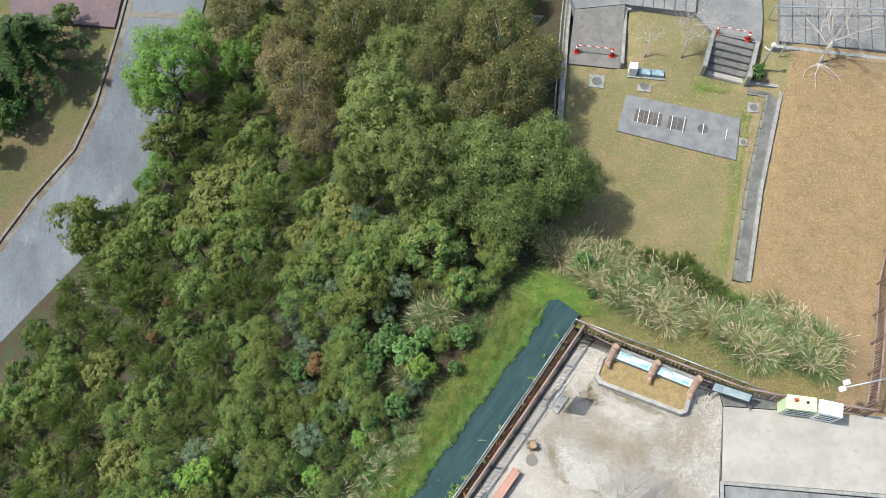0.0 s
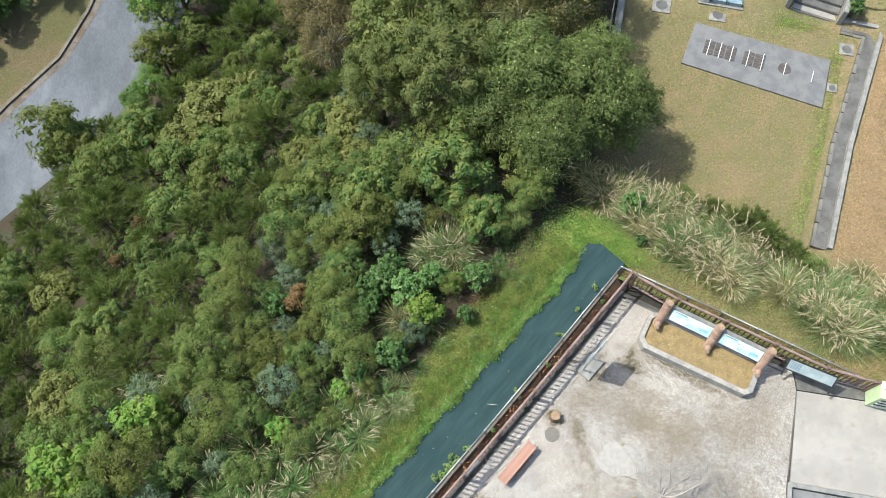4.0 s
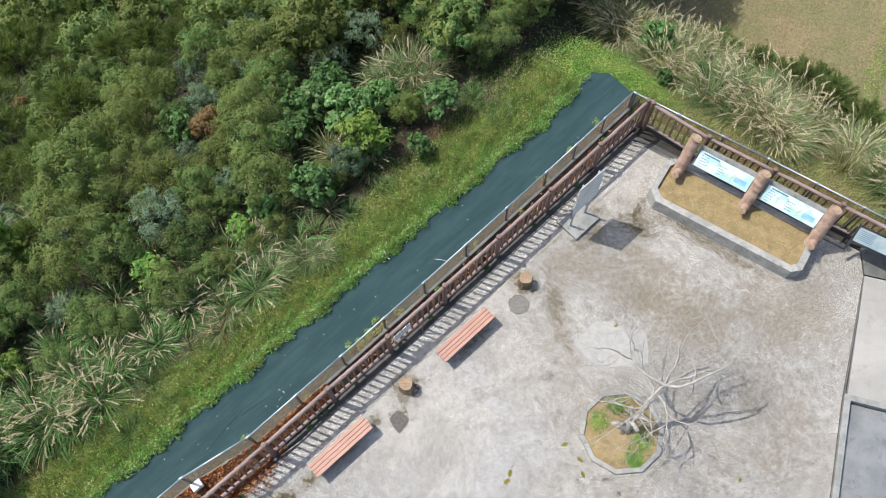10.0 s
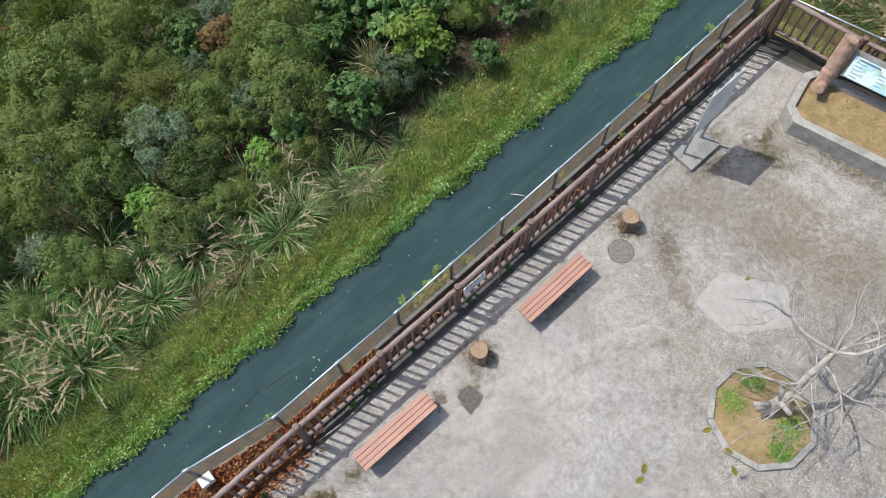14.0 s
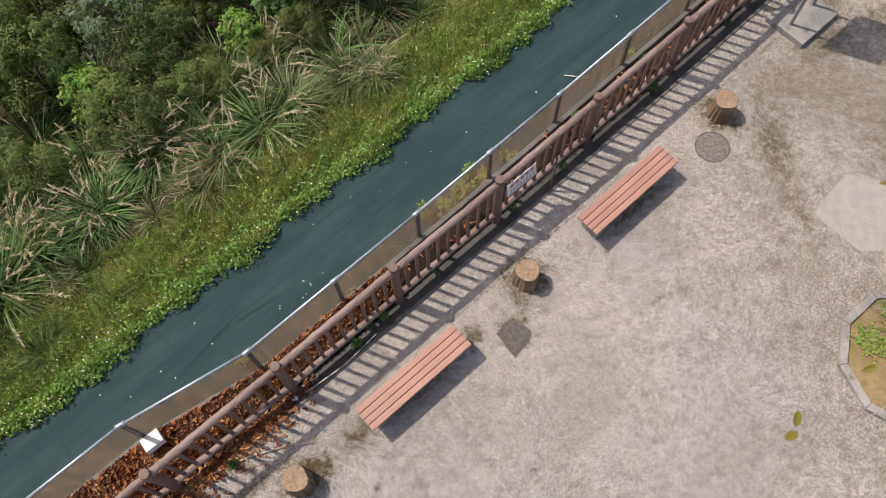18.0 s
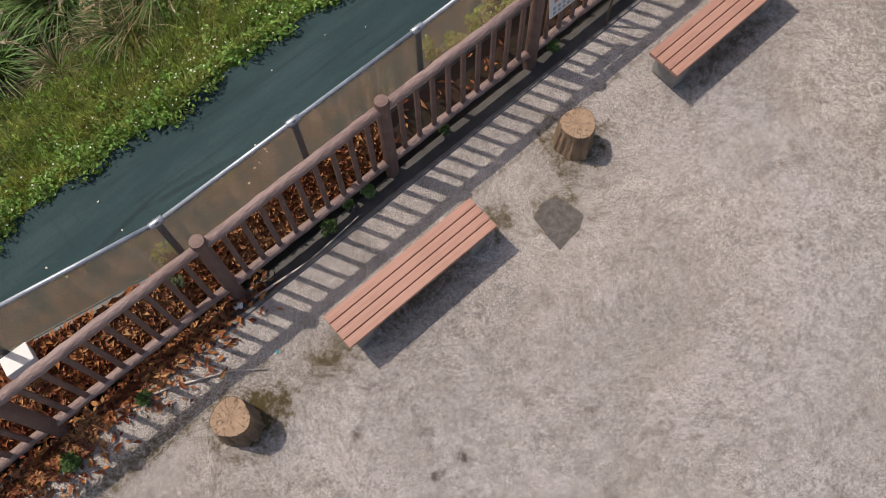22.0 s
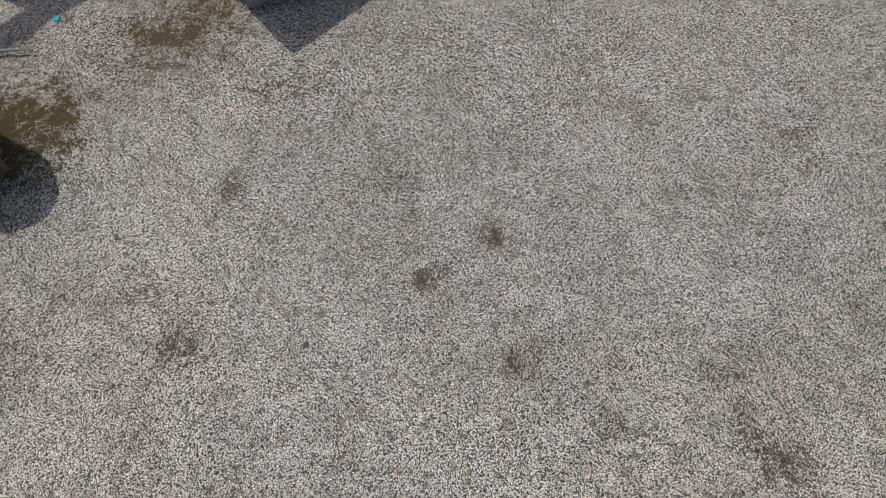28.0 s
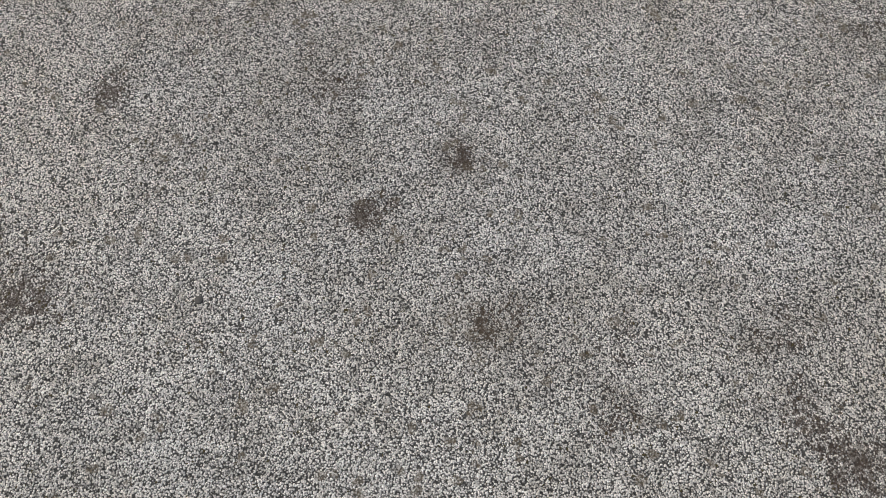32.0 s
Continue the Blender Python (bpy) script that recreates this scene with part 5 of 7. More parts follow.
def fill(tries, lo, hi, far):
    """Fills what is left of the wood with trees that suit the place."""
    for _ in range(tries):
        x, y = rnd.uniform(-38, 10), rnd.uniform(-9, 54)
        n = x * DN.x + y * DN.y
        if n > far or (hi < 0.7 and n < 9) or off_wood(x, y):
            continue
        piny = x < -9 + 0.15 * y and n > 11
        key = rnd.choice(("pine1", "pine2", "pine1", "pine2", "olive1", "deep1") if piny else ("olive1", "olive2", "olive2", "deep1", "olive1", "deep1", "grey1", "pine2"))
        if n < 17:
            key = {"olive1": "olive4", "olive2": "olive5", "deep1": "deep3"}.get(key, key)
        if n < 10 and key[:4] == "pine":
            key = "olive5"
        size = rnd.uniform(lo, hi) * (0.75 if n < 8.5 else 1.0)
        mine = reach_of(key, size)
        if all((x - a) ** 2 + (y - b) ** 2 > (0.64 * (mine + g)) ** 2 for a, b, g in planted):
            plant(key, x, y, size, mine)


fill(9000, 0.8, 1.2, 41)
fill(7000, 0.42, 0.62, 24)

# silvergrass along the verge and on the bank
rnd = random.Random(8)
REED_SPOTS = ((-3.5, 3.6, 1.0), (-4.0, 4.1, 1.0), (-2.8, 4.2, 0.95), (-2.4, 4.7, 0.9), (-3.3, 4.9, 1.0), (-3.6, 3.0, 0.8), (-4.5, 3.7, 0.9), (-1.5, 5.2, 0.75), (-3.7, 5.6, 0.9), (-6.1, 5.6, 0.8), (-7.2, 5.3, 0.8), (-1.0, 5.3, 0.7),
              (-8.4, 3.5, 1.0), (-10.8, 6.5, 1.0), (-3.0, 5.5, 0.9), (-5.1, 3.8, 0.8), (-1.8, 5.8, 0.8))
for k, (x, y, size) in enumerate(REED_SPOTS):
    grow(("reed2", "reed1", "reed8", "reed6")[k % 4] if k % 5 else "reed3", x, y, size * 0.78, x * 7 + y)
FRESH_SPOTS = ((-6.6, 1.0, 1.0), (-7.0, 1.5, 0.9), (-7.9, 0.0, 1.05), (-7.5, 0.5, 0.85), (-6.75, 2.1, 0.8), (-6.2, 1.7, 0.8), (-5.25, 2.55, 0.75), (-5.5, 2.2, 0.7), (-8.7, -0.5, 1.0), (-9.2, -0.9, 0.95), (-8.5, 0.9, 0.95), (-9.4, 0.2, 0.95), (-7.7, 1.6, 0.8), (-4.1, 3.9, 0.8), (-8.2, 3.4, 0.75), (-7.0, 3.9, 0.75), (-8.4, 2.4, 0.8), (-7.4, 2.9, 0.7), (-5.9, 3.4, 0.7), (-10.2, -1.4, 1.0), (-11.0, -2.2, 1.0), (-10.3, -0.5, 0.9), (-11.8, -1.6, 0.9), (-3.4, 4.5, 0.7))
for k, (x, y, size) in enumerate(FRESH_SPOTS):
    grow(("reed7", "reed8", "reed7")[k % 3], x, y, size * 0.86, x * 7 + y)
for x, y, size in ((-4.9, 3.8, 0.7), (-3.95, 2.85, 0.4), (-4.35, 2.45, 0.4), (-5.5, 1.2, 0.35)):
    grow("reed3", x, y, size, x * 5)
for k in range(60):
    s, n = rnd.uniform(-14, 6.5), rnd.gauss(6.0, 0.55)
    if s > 3 and rnd.random() < 0.5 or n < 5.2:
        continue
    p = at_sn(s, n)
    grow(rnd.choice(("reed1", "reed8", "reed4", "reed7", "reed3", "reed6")), p.x, p.y, rnd.uniform(0.5, 0.8), rnd.uniform(0, 6.3))
for k in range(34):
    s, n = rnd.uniform(-13, 11), rnd.uniform(5.9, 7.0)
    p = at_sn(s, n)
    if -9 < s < -1 and n < 6.8:
        continue
    grow(rnd.choice(("olive5", "bright1", "deep3", "olive5")), p.x, p.y, rnd.uniform(0.28, 0.45), rnd.uniform(0, 6.3))
# dry clumps that stand among the trees
for x, y, size in ((0.3, 11.7, 1.0), (0.9, 12.2, 1.1), (1.2, 11.6, 0.9), (0.4, 12.6, 0.9), (-0.2, 11.0, 0.8), (1.6, 12.3, 0.9), (-1.4, 9.2, 0.8), (-1.0, 8.8, 0.7), (-10.6, 6.9, 1.1), (-10.2, 7.6, 1.0), (-11.8, 6.6, 1.0), (-6.4, 5.2, 0.9), (-7.2, 4.0, 0.9), (-5.6, 8.4, 0.8), (-13.4, 8.0, 1.0), (-21.5, 22.8, 1.2), (-22.6, 21.6, 1.2), (-23.4, 23.0, 1.1)):
    grow("reed3" if size < 0.95 else "reed6", x, y, size, x * 9)
# the bank below the side fence: a dense belt of silvergrass with dark bushes behind
for k in range(120):
    a = rnd.uniform(-3.0, 12.6)
    lo = float(np.interp(a, (-3, 1.5, 3, 9, 12.6), (4.4, 2.3, 2.0, 1.8, 2.6)))
    hi = float(np.interp(a, (-3, 2, 5, 9, 12.6), (5.6, 5.6, 5.0, 6.2, 5.0)))
    e = lo + (hi - lo) * rnd.random()
    p = at_ne(a, e)
    grow(rnd.choice(("reed5", "reed5", "reed6", "reed6", "reed6", "reed3") if a < 5 else ("reed6", "reed6", "reed6", "reed5", "reed1")), p.x, p.y, rnd.uniform(0.85, 1.2), rnd.uniform(0, 6.3))
for a, e, size in ((3.9, 6.0, 0.95), (5.2, 5.7, 1.0), (6.4, 5.4, 0.9), (2.6, 6.1, 0.8), (1.2, 6.2, 0.7), (7.4, 5.2, 0.7), (4.6, 6.6, 0.8)):
    p = at_ne(a, e)
    grow("pine2" if size > 0.75 else "deep3", p.x, p.y, size * 0.8, rnd.uniform(0, 6))
for k in range(24):
    s, n = rnd.uniform(-12, 11.5), rnd.uniform(3.9, 5.9)
    p = at_sn(s, n)
    grow("reed4", p.x, p.y, rnd.uniform(0.28, 0.5), rnd.uniform(0, 6.3))
for a, e, size in ((1.2, 3.4, 0.5), (-0.6, 3.9, 0.7), (0.3, 2.2, 0.32)):
    p = at_ne(a, e)
    grow("bright1", p.x, p.y, size, rnd.uniform(0, 6))


def scatter(name, label, category, count, where, leaf, aspect, mat, seed, lift=0.1, upn=1.2):
    """Loose leaves lying over the ground: one object of many pieces."""
    rng = np.random.default_rng(seed)
    pts = where(rng, count)
    nrm = rng.normal(size=(len(pts), 3)) * 0.5 + np.array([0, 0, upn])
    c = pts + np.array([0, 0, 1.0]) * (rng.random(len(pts)) ** 1.3 * lift)[:, None]
    v, f = leaf_quads(c, nrm, leaf * rng.uniform(0.6, 1.35, len(pts)), aspect, rng)
    ob = new(name, mesh_of(name, v.tolist(), f.tolist(), mat))
    return tagged(ob, label, category, kind="stuff")


def sn_points(rng, s, n):
    xy = s[:, None] * np.array(DS) + n[:, None] * np.array(DN)
    return np.c_[xy, np.maximum(height(xy[:, 0], xy[:, 1]), np.where(n < 3.2, -0.06, -99))]


def ragged(s):
    return 2.99 + 0.06 * np.sin(s * 2.3) + 0.05 * np.sin(s * 5.1 + 1) + 0.04 * np.sin(s * 11.7) + 0.3 * np.clip((s - 12.0) / 0.8, 0, 1)


def on_verge(rng, k):
    s = rng.uniform(-13, 12.6, k)
    n = ragged(s) + 0.12 + np.abs(rng.normal(size=k)) ** 1.1 * 1.2
    keep = n < 5.1 + 0.35 * np.sin(s * 1.3) + np.clip((s - 5) * 0.15, 0, 0.7)
    p = sn_points(rng, s[keep], n[keep])
    s, n = s[keep], n[keep]
    p[:, 2] += 0.14 * np.clip(np.sin(s * 4.3 + 2 * np.sin(n * 4)) * np.sin(n * 6 + s * 1.7) + 0.1, 0, 1)
    return p


def at_edge(rng, k):
    s = rng.uniform(-13, 12.9, k)
    n = ragged(s) + np.abs(rng.normal(size=k)) * 0.36 - 0.03 * rng.random(k) ** 3 + 0.03 * np.sin(s * 37 + 3 * np.sin(s * 3.1)) + 0.025 * rng.normal(size=k)
    p = sn_points(rng, s, n)
    p[:, 2] += 0.3 * np.clip(np.sin(s * 7.3 + 2 * np.sin(n * 6)) * np.sin(n * 9 + s * 2.1) + 0.15, 0, 1) * np.clip((n - ragged(s) - 0.05) / 0.35, 0, 1)
    p[:, 2] = np.maximum(p[:, 2] + 0.03, np.where(n < 3.3, -0.04, -9))
    return p


def in_woods(rng, k):
    x, y = rng.uniform(-30, 9, k), rng.uniform(-9, 45, k)
    n = x * DN.x + y * DN.y
    keep = (n > 6.6) & (n < 35) & (x < 3.4 + 0.2 * y)
    return np.c_[x, y, height(x, y)][keep]


scatter("verge_weeds", "low leafy weeds covering the grassy verge", "weeds", 24000, on_verge, 0.05, 0.6, WEED, 1, 0.12, 0.8)
scatter("edge_weeds", "leafy creepers spilling over the path edge", "weeds", 16000, at_edge, 0.05, 0.66, EDGE_LEAF, 2, 0.12, 0.7)
scatter("verge_flowers", "tiny white daisies among the weeds", "flowers", 800, at_edge, 0.024, 1.0, PETAL, 3, 0.3, 3)
scatter("far_verge_flowers", "tiny white daisies scattered over the verge", "flowers", 450, on_verge, 0.024, 1.0, PETAL, 4, 0.25, 3)
def mounded(name, label, count, per, where, r0, r1, leaf, mat, seed):
    """Low leafy hummocks: leaves over many small domes, joined as one."""
    rng = np.random.default_rng(seed)
    cen = where(rng, count)
    r = rng.uniform(r0, r1, len(cen))
    idx = np.repeat(np.arange(len(cen)), per)
    d = sphere_pts(len(idx), rng)
    d[:, 2] = np.abs(d[:, 2])
    c = cen[idx] + d * (r[idx] * rng.uniform(0.75, 1.05, len(idx)))[:, None] * np.array([1, 1, 0.85])
    v, f = leaf_quads(c, d + np.array([0, 0, 0.35]) + rng.normal(size=d.shape) * 0.35, leaf * rng.uniform(0.6, 1.4, len(idx)), 0.66, rng)
    return tagged(new(name, mesh_of(name, v.tolist(), f.tolist(), mat)), label, "weeds", kind="stuff")


def hummock_spots(rng, k):
    s = rng.uniform(-13, 12.3, k)
    n = ragged(s) + 0.1 + np.abs(rng.normal(size=k)) * 0.3
    return sn_points(rng, s, n) - np.array([0, 0, 0.03])


def inner_spots(rng, k):
    s = rng.uniform(-13, 12.3, k)
    n = ragged(s) + 0.5 + rng.random(k) * 1.6
    keep = rng.random(k) < 0.35 + 0.65 * (np.sin(s * 1.7) + np.sin(n * 4 + s) > 0.3)
    return sn_points(rng, s[keep], n[keep]) - np.array([0, 0, 0.04])


mounded("creeper_hummocks", "leafy creeper hummocks along the path edge", 640, 60, hummock_spots, 0.1, 0.21, 0.062, EDGE_LEAF, 61)
mounded("weed_hummocks", "low leafy weed hummocks on the verge", 420, 44, inner_spots, 0.09, 0.19, 0.05, WEED, 62)


def near_woods(rng, k):
    s, n = rng.uniform(-14, 13, k), rng.uniform(5.7, 14, k)
    p = sn_points(rng, s, n)
    return p[p[:, 0] < 3.4 + 0.2 * p[:, 1]]


# low growth whose dark leaf colour paints the shade under the trees
scatter("thicket_leaves", "low leafy thicket between the nearest trees, coloured dark as shade", "undergrowth", 22000, near_woods, 0.1, 0.5, SHADE, 8, 0.5, 1.0)
scatter("undergrowth", "tangled low undergrowth beneath the trees, in shade-dark colour", "undergrowth", 60000, in_woods, 0.15, 0.42, SHADE, 6, 0.9, 1.0)


def grass_field(name, label, count, where, length, mat, seed, half=0.006):
    rng = np.random.default_rng(seed)
    p = where(rng, count)
    k = len(p)
    az = rng.uniform(0, 6.283, k)
    side = np.stack([np.cos(az), np.sin(az), 0 * az], 1) * half
    tip = rng.normal(size=(k, 3)) * 0.45 + np.array([0, 0, 0.9])
    tip = tip / np.linalg.norm(tip, axis=1, keepdims=True) * (length * rng.uniform(0.5, 1.2, k))[:, None]
    v = np.stack([p - side, p + side, p + tip], 1).reshape(-1, 3)
    ob = new(name, mesh_of(name, v.tolist(), np.arange(3 * k).reshape(k, 3).tolist(), mat))
    return tagged(ob, label, "grass", kind="stuff")


def on_bank(rng, k):
    a, e = rng.uniform(-3.5, 13, k), rng.uniform(0.25, 2.6, k)
    xy = np.array(NE0) + a[:, None] * np.array(NED) + e[:, None] * np.array(NEN)
    n = xy @ np.array(DN)
    keep = n < 3.4
    return np.c_[xy, height(xy[:, 0], xy[:, 1])][keep]


grass_field("verge_grass", "rough grass on the verge beside the path", 90000, on_verge, 0.24, TURF, 21, 0.008)
def round_end(rng, k):
    s, n = rng.normal(13.6, 0.8, k), rng.normal(3.0, 1.1, k)
    xy = s[:, None] * np.array(DS) + n[:, None] * np.array(DN)
    e = (xy - np.array(NE0)) @ np.array(NEN)
    a = (xy - np.array(NE0)) @ np.array(NED)
    keep = ((s > 13.38 + 0.06 * np.sin(n * 5)) | (n > 3.4)) & (e > 0.15 + 0.8 * np.clip(a + 0.5, 0, 1))
    return np.c_[xy, height(xy[:, 0], xy[:, 1])][keep]


scatter("path_end_weeds", "low leafy weeds round the end of the path", "weeds", 20000, round_end, 0.06, 0.6, WEED, 7, 0.2)
BANK_TURF = leafy("straw_grass_blades", (0.4, 0.37, 0.18), (0.4, 0.37, 0.18), 0.0, 0.45, tip=(0.3, 0.35, 0.13))
THATCH = leafy("red_brown_thatch", (0.24, 0.15, 0.09), (0.24, 0.15, 0.09), 0.0, 0.5, tip=(0.3, 0.22, 0.13))
LAWN_BLADE = leafy("dry_lawn_blades", (0.4, 0.31, 0.16), (0.4, 0.31, 0.16), 0.0, 0.4, tip=(0.32, 0.275, 0.12))
grass_field("bank_grass", "thin straw-coloured grass on the bank below the railing", 50000, on_bank, 0.12, BANK_TURF, 22, 0.008)


def at_wood_edge(rng, k):
    s = rng.uniform(-13, 9, k)
    n = 5.25 + 0.3 * np.sin(s * 1.1) + rng.normal(size=k) * 0.22
    keep = np.sin(s * 2.1 + 1.3) + np.sin(s * 0.9) > 0.2
    return sn_points(rng, s[keep], n[keep])


def on_lawn(rng, k):
    x, y = rng.uniform(8.5, 29, k), rng.uniform(11, 28, k)
    e = (x - NE0.x) * NEN.x + (y - NE0.y) * NEN.y
    slab = (np.abs((x - 17.0) * 0.925 - (y - 22.9) * 0.38) < 3.6) & (np.abs((x - 17.0) * 0.38 + (y - 22.9) * 0.925) < 1.5)
    drain = np.abs((x - 20.2) - (y - 18.0) * 0.44) < 0.75
    keep = (e > 1.6) & ~slab & ~drain & (y < np.interp(x, [8, 12, 19, 21.5, 23.6, 31.5], [26.5, 26.8, 25.5, 24.8, 26.6, 24.3]))
    return np.c_[x, y, height(x, y)][keep]


grass_field("edge_thatch", "red-brown dead grass at the foot of the wood", 9000, at_wood_edge, 0.28, THATCH, 23, 0.008)
grass_field("lawn_grass", "short dry grass blades over the lawns", 60000, on_lawn, 0.08, LAWN_BLADE, 24, 0.016)

# ---- things on the plaza ----
def bench(x, y, angle):
    base = thing("bench", pose(x, y, 0, 0, 0, angle), "backless bench of salmon-brown boards on concrete feet", "bench", "plaza benches")
    for k in range(4):
        w = 0.094
        part("board", BOARD_ME, base, pose(0, -0.15 + 0.1 * k, 0.375))
    for sx in (-0.7, 0.7):
        part("foot", FOOT_ME, base, pose(sx, 0, 0))
    return base


BOARD_ME = box_mesh("board", 1.8, 0.094, 0.05, BOARD, 0.012)
FOOT_ME = box_mesh("foot", 0.2, 0.33, 0.375, STONE, 0.05)
bench(0.14, -0.14, 45.6)
bench(3.135, 2.93, 46.1)


def stump(x, y, h, r, seed):
    rnd2 = random.Random(seed)
    base = thing("stump_seat", pose(x, y, 0, 0, 0, rnd2.uniform(0, 360)), "short sawn tree-stump seat with rough bark", "stump", "plaza stumps")
    sides, rings = 56, 7
    verts, faces = [], []
    amp = [1 + 0.035 * math.sin(k * 1.9 + seed) + 0.03 * math.sin(k * 0.83) + rnd2.uniform(-0.025, 0.025) for k in range(sides)]
    for i in range(rings + 1):
        zz = h * i / rings
        flare = 1.03 + 0.13 * (1 - i / rings) ** 1.6
        for k in range(sides):
            w = 2 * math.pi * k / sides
            rr = r * flare * (amp[k] if i < rings - 1 else (amp[k] + 3) / 4) * (1 + 0.05 * math.sin(3 * w + seed)) + rnd2.uniform(-0.004, 0.004)
            verts.append((rr * math.cos(w), rr * math.sin(w), zz))
    for i in range(rings):
        for k in range(sides):
            k2 = (k + 1) % sides
            faces.append((i * sides + k, i * sides + k2, (i + 1) * sides + k2, (i + 1) * sides + k))
    part("trunk", mesh_of("trunk", verts, faces, LOG_SIDE, False), base)
    top = [(v[0] * 0.97, v[1] * 0.97, h + 0.004) for v in verts[-sides:]] + [(v[0], v[1], h - 0.012) for v in verts[-sides:]]
    part("sawn_top", mesh_of("sawn_top", top, [tuple(range(sides))] + [(k, sides + k, sides + (k + 1) % sides, (k + 1) % sides) for k in range(sides)], LOG_TOP), base, None, "pale sawn wood top with cracks")
    return base


for k, (x, y) in enumerate(((4.70, 4.6), (1.655, 1.53), (-1.32, -1.61))):
    stump(x, y, 0.42, 0.172, k)

# patched holes in the floor
PATCH = surface("patch_concrete", (0.085, 0.077, 0.068), (0.135, 0.122, 0.11), 16, 110, 0.9, 1.0, 0.7, dirt=(0.055, 0.05, 0.028))
tagged(new("floor_patch", prism_mesh("floor_patch", [(1.27, 0.66), (1.36, 0.83), (1.5, 0.9), (1.62, 0.84), (1.78, 0.72), (1.74, 0.56), (1.62, 0.42), (1.55, 0.32), (1.42, 0.47)], -0.1, 0.004, PATCH)), "rough dark patch in the plaza floor", "patch", kind="structure")


ring = [(4.56 + q * math.cos(a * 0.2618), 3.97 + q * math.sin(a * 0.2618)) for q in (0.26, 0.28) for a in range(24)]
ring_v = [(x, y, z) for z in (-0.05, 0.007) for x, y in ring]
ring_f = [(48 + k, 72 + k, 72 + (k + 1) % 24, 48 + (k + 1) % 24) for k in range(24)] + [(24 + k, 24 + (k + 1) % 24, 72 + (k + 1) % 24, 72 + k) for k in range(24)] + [(k, 48 + k, 48 + (k + 1) % 24, (k + 1) % 24) for k in range(24)]
tagged(new("cover_rim", mesh_of("cover_rim", ring_v, ring_f, PATCH)), "thin dark rim round the floor cover", "cover", kind="structure")
PALE_PATCH = surface("pale_repair", (0.37, 0.35, 0.325), (0.32, 0.3, 0.28), 6, 120, 0.9, 0.9, 0.5, "World")
COVER_STONE = surface("cover_concrete", (0.23, 0.212, 0.19), (0.13, 0.12, 0.107), 22, 120, 0.9, 1.0, 0.6, "World", dirt=(0.11, 0.1, 0.08))
tagged(new("manhole_cover", prism_mesh("manhole_cover", [(4.56 + 0.26 * math.cos(a * 0.3142) * (1 + 0.06 * math.sin(a * 2.1)), 3.97 + 0.26 * math.sin(a * 0.3142)) for a in range(20)], -0.1, 0.004, COVER_STONE)), "round worn concrete-filled cover in the plaza floor", "cover", kind="structure")
tagged(new("pale_patch", prism_mesh("pale_patch", [(6.05, 2.87), (6.22, 3.15), (6.45, 3.42), (6.63, 3.62), (7.3, 3.5), (7.96, 3.38), (8.02, 2.95), (8.0, 2.5), (7.4, 2.38), (6.68, 2.3), (6.4, 2.55)], -0.1, 0.004, PALE_PATCH)), "pale smooth repair patch in the plaza floor", "patch", kind="structure")


# leaf litter in the bed and along the fence foot
def in_bed(rng, k):
    s = np.where(rng.random(k) < 0.985, rng.uniform(-9.5, 0.75, k), rng.uniform(0.75, 12, k))
    wide = np.interp(s, [-9.5, -6.4, -3.2, -1.5, 0.6, 1, 12], [0.85, 0.65, 0.56, 0.27, 0.27, 0.28, 0.4])
    u = rng.random(k)
    n = 1.01 + u * wide
    xy = s[:, None] * np.array(DS) + n[:, None] * np.array(DN)
    return np.c_[xy, 0.11 + 0.3 * u]


def at_foot(rng, k):
    s = rng.uniform(-9, -0.9, k)
    n = np.clip(rng.normal(0.83, 0.1, k) + np.clip(-s - 1.6, 0, 3) * -0.05 - 0.3 * (rng.random(k) < 0.05), 0.3, 1.0)
    keep = (rng.random(k) < np.clip((-0.9 - s) / 1.2, 0, 1)) & (rng.random(k) < 0.55 + 0.45 * np.sin(s * 2.2) ** 2)
    xy = s[:, None] * np.array(DS) + n[:, None] * np.array(DN)
    return np.c_[xy, np.where(n > 0.68, -0.02, 0.012)][keep]


scatter("leaf_litter", "thick red-brown dead leaves in the bed", "leaf litter", 19000, in_bed, 0.108, 0.42, LITTER, 31, 0.07, 0.6)
scatter("stray_leaves", "red-brown dead leaves against the fence foot", "leaf litter", 8500, at_foot, 0.09, 0.45, LITTER, 32, 0.05, 0.9)


# planter with log posts and picture panels
def planter():
    ang = math.degrees(math.atan2(4.96 - 7.08, 12.08 - 8.30))
    base = thing("planter", pose(8.3, 7.08, 0, 0, 0, ang), "long grey concrete planter of sandy earth", "planter")
    L, D, W, H = 4.33, 1.55, 0.2, 0.46
    out = [(0, 0), (L - 0.25, 0), (L, 0.22), (L, D), (-0.12, D), (-0.3, D - 0.2), (-0.3, 0.3)]
    inn = [(0.12, W), (L - 0.33, W), (L - W, 0.34), (L - W, D - 0.16), (-0.02, D - 0.16), (-0.12, D - 0.3), (-0.12, 0.42)]
    k = len(out)
    v = [(x, y, 0) for x, y in out] + [(x * 0.995 + 0.01, y * 0.985 + 0.012, H) for x, y in out] + [(x, y, H) for x, y in inn] + [(x, y, H - 0.16) for x, y in inn]
    f = [(a * k + i, a * k + (i + 1) % k, (a + 1) * k + (i + 1) % k, (a + 1) * k + i) for a in range(3) for i in range(k)]
    part("kerb", mesh_of("kerb", v, f, KERB_STONE), base)
    part("soil", prism_mesh("soil", inn, 0.1, H - 0.1, EARTH), base, None, "dry sandy earth")
    return base


planter()


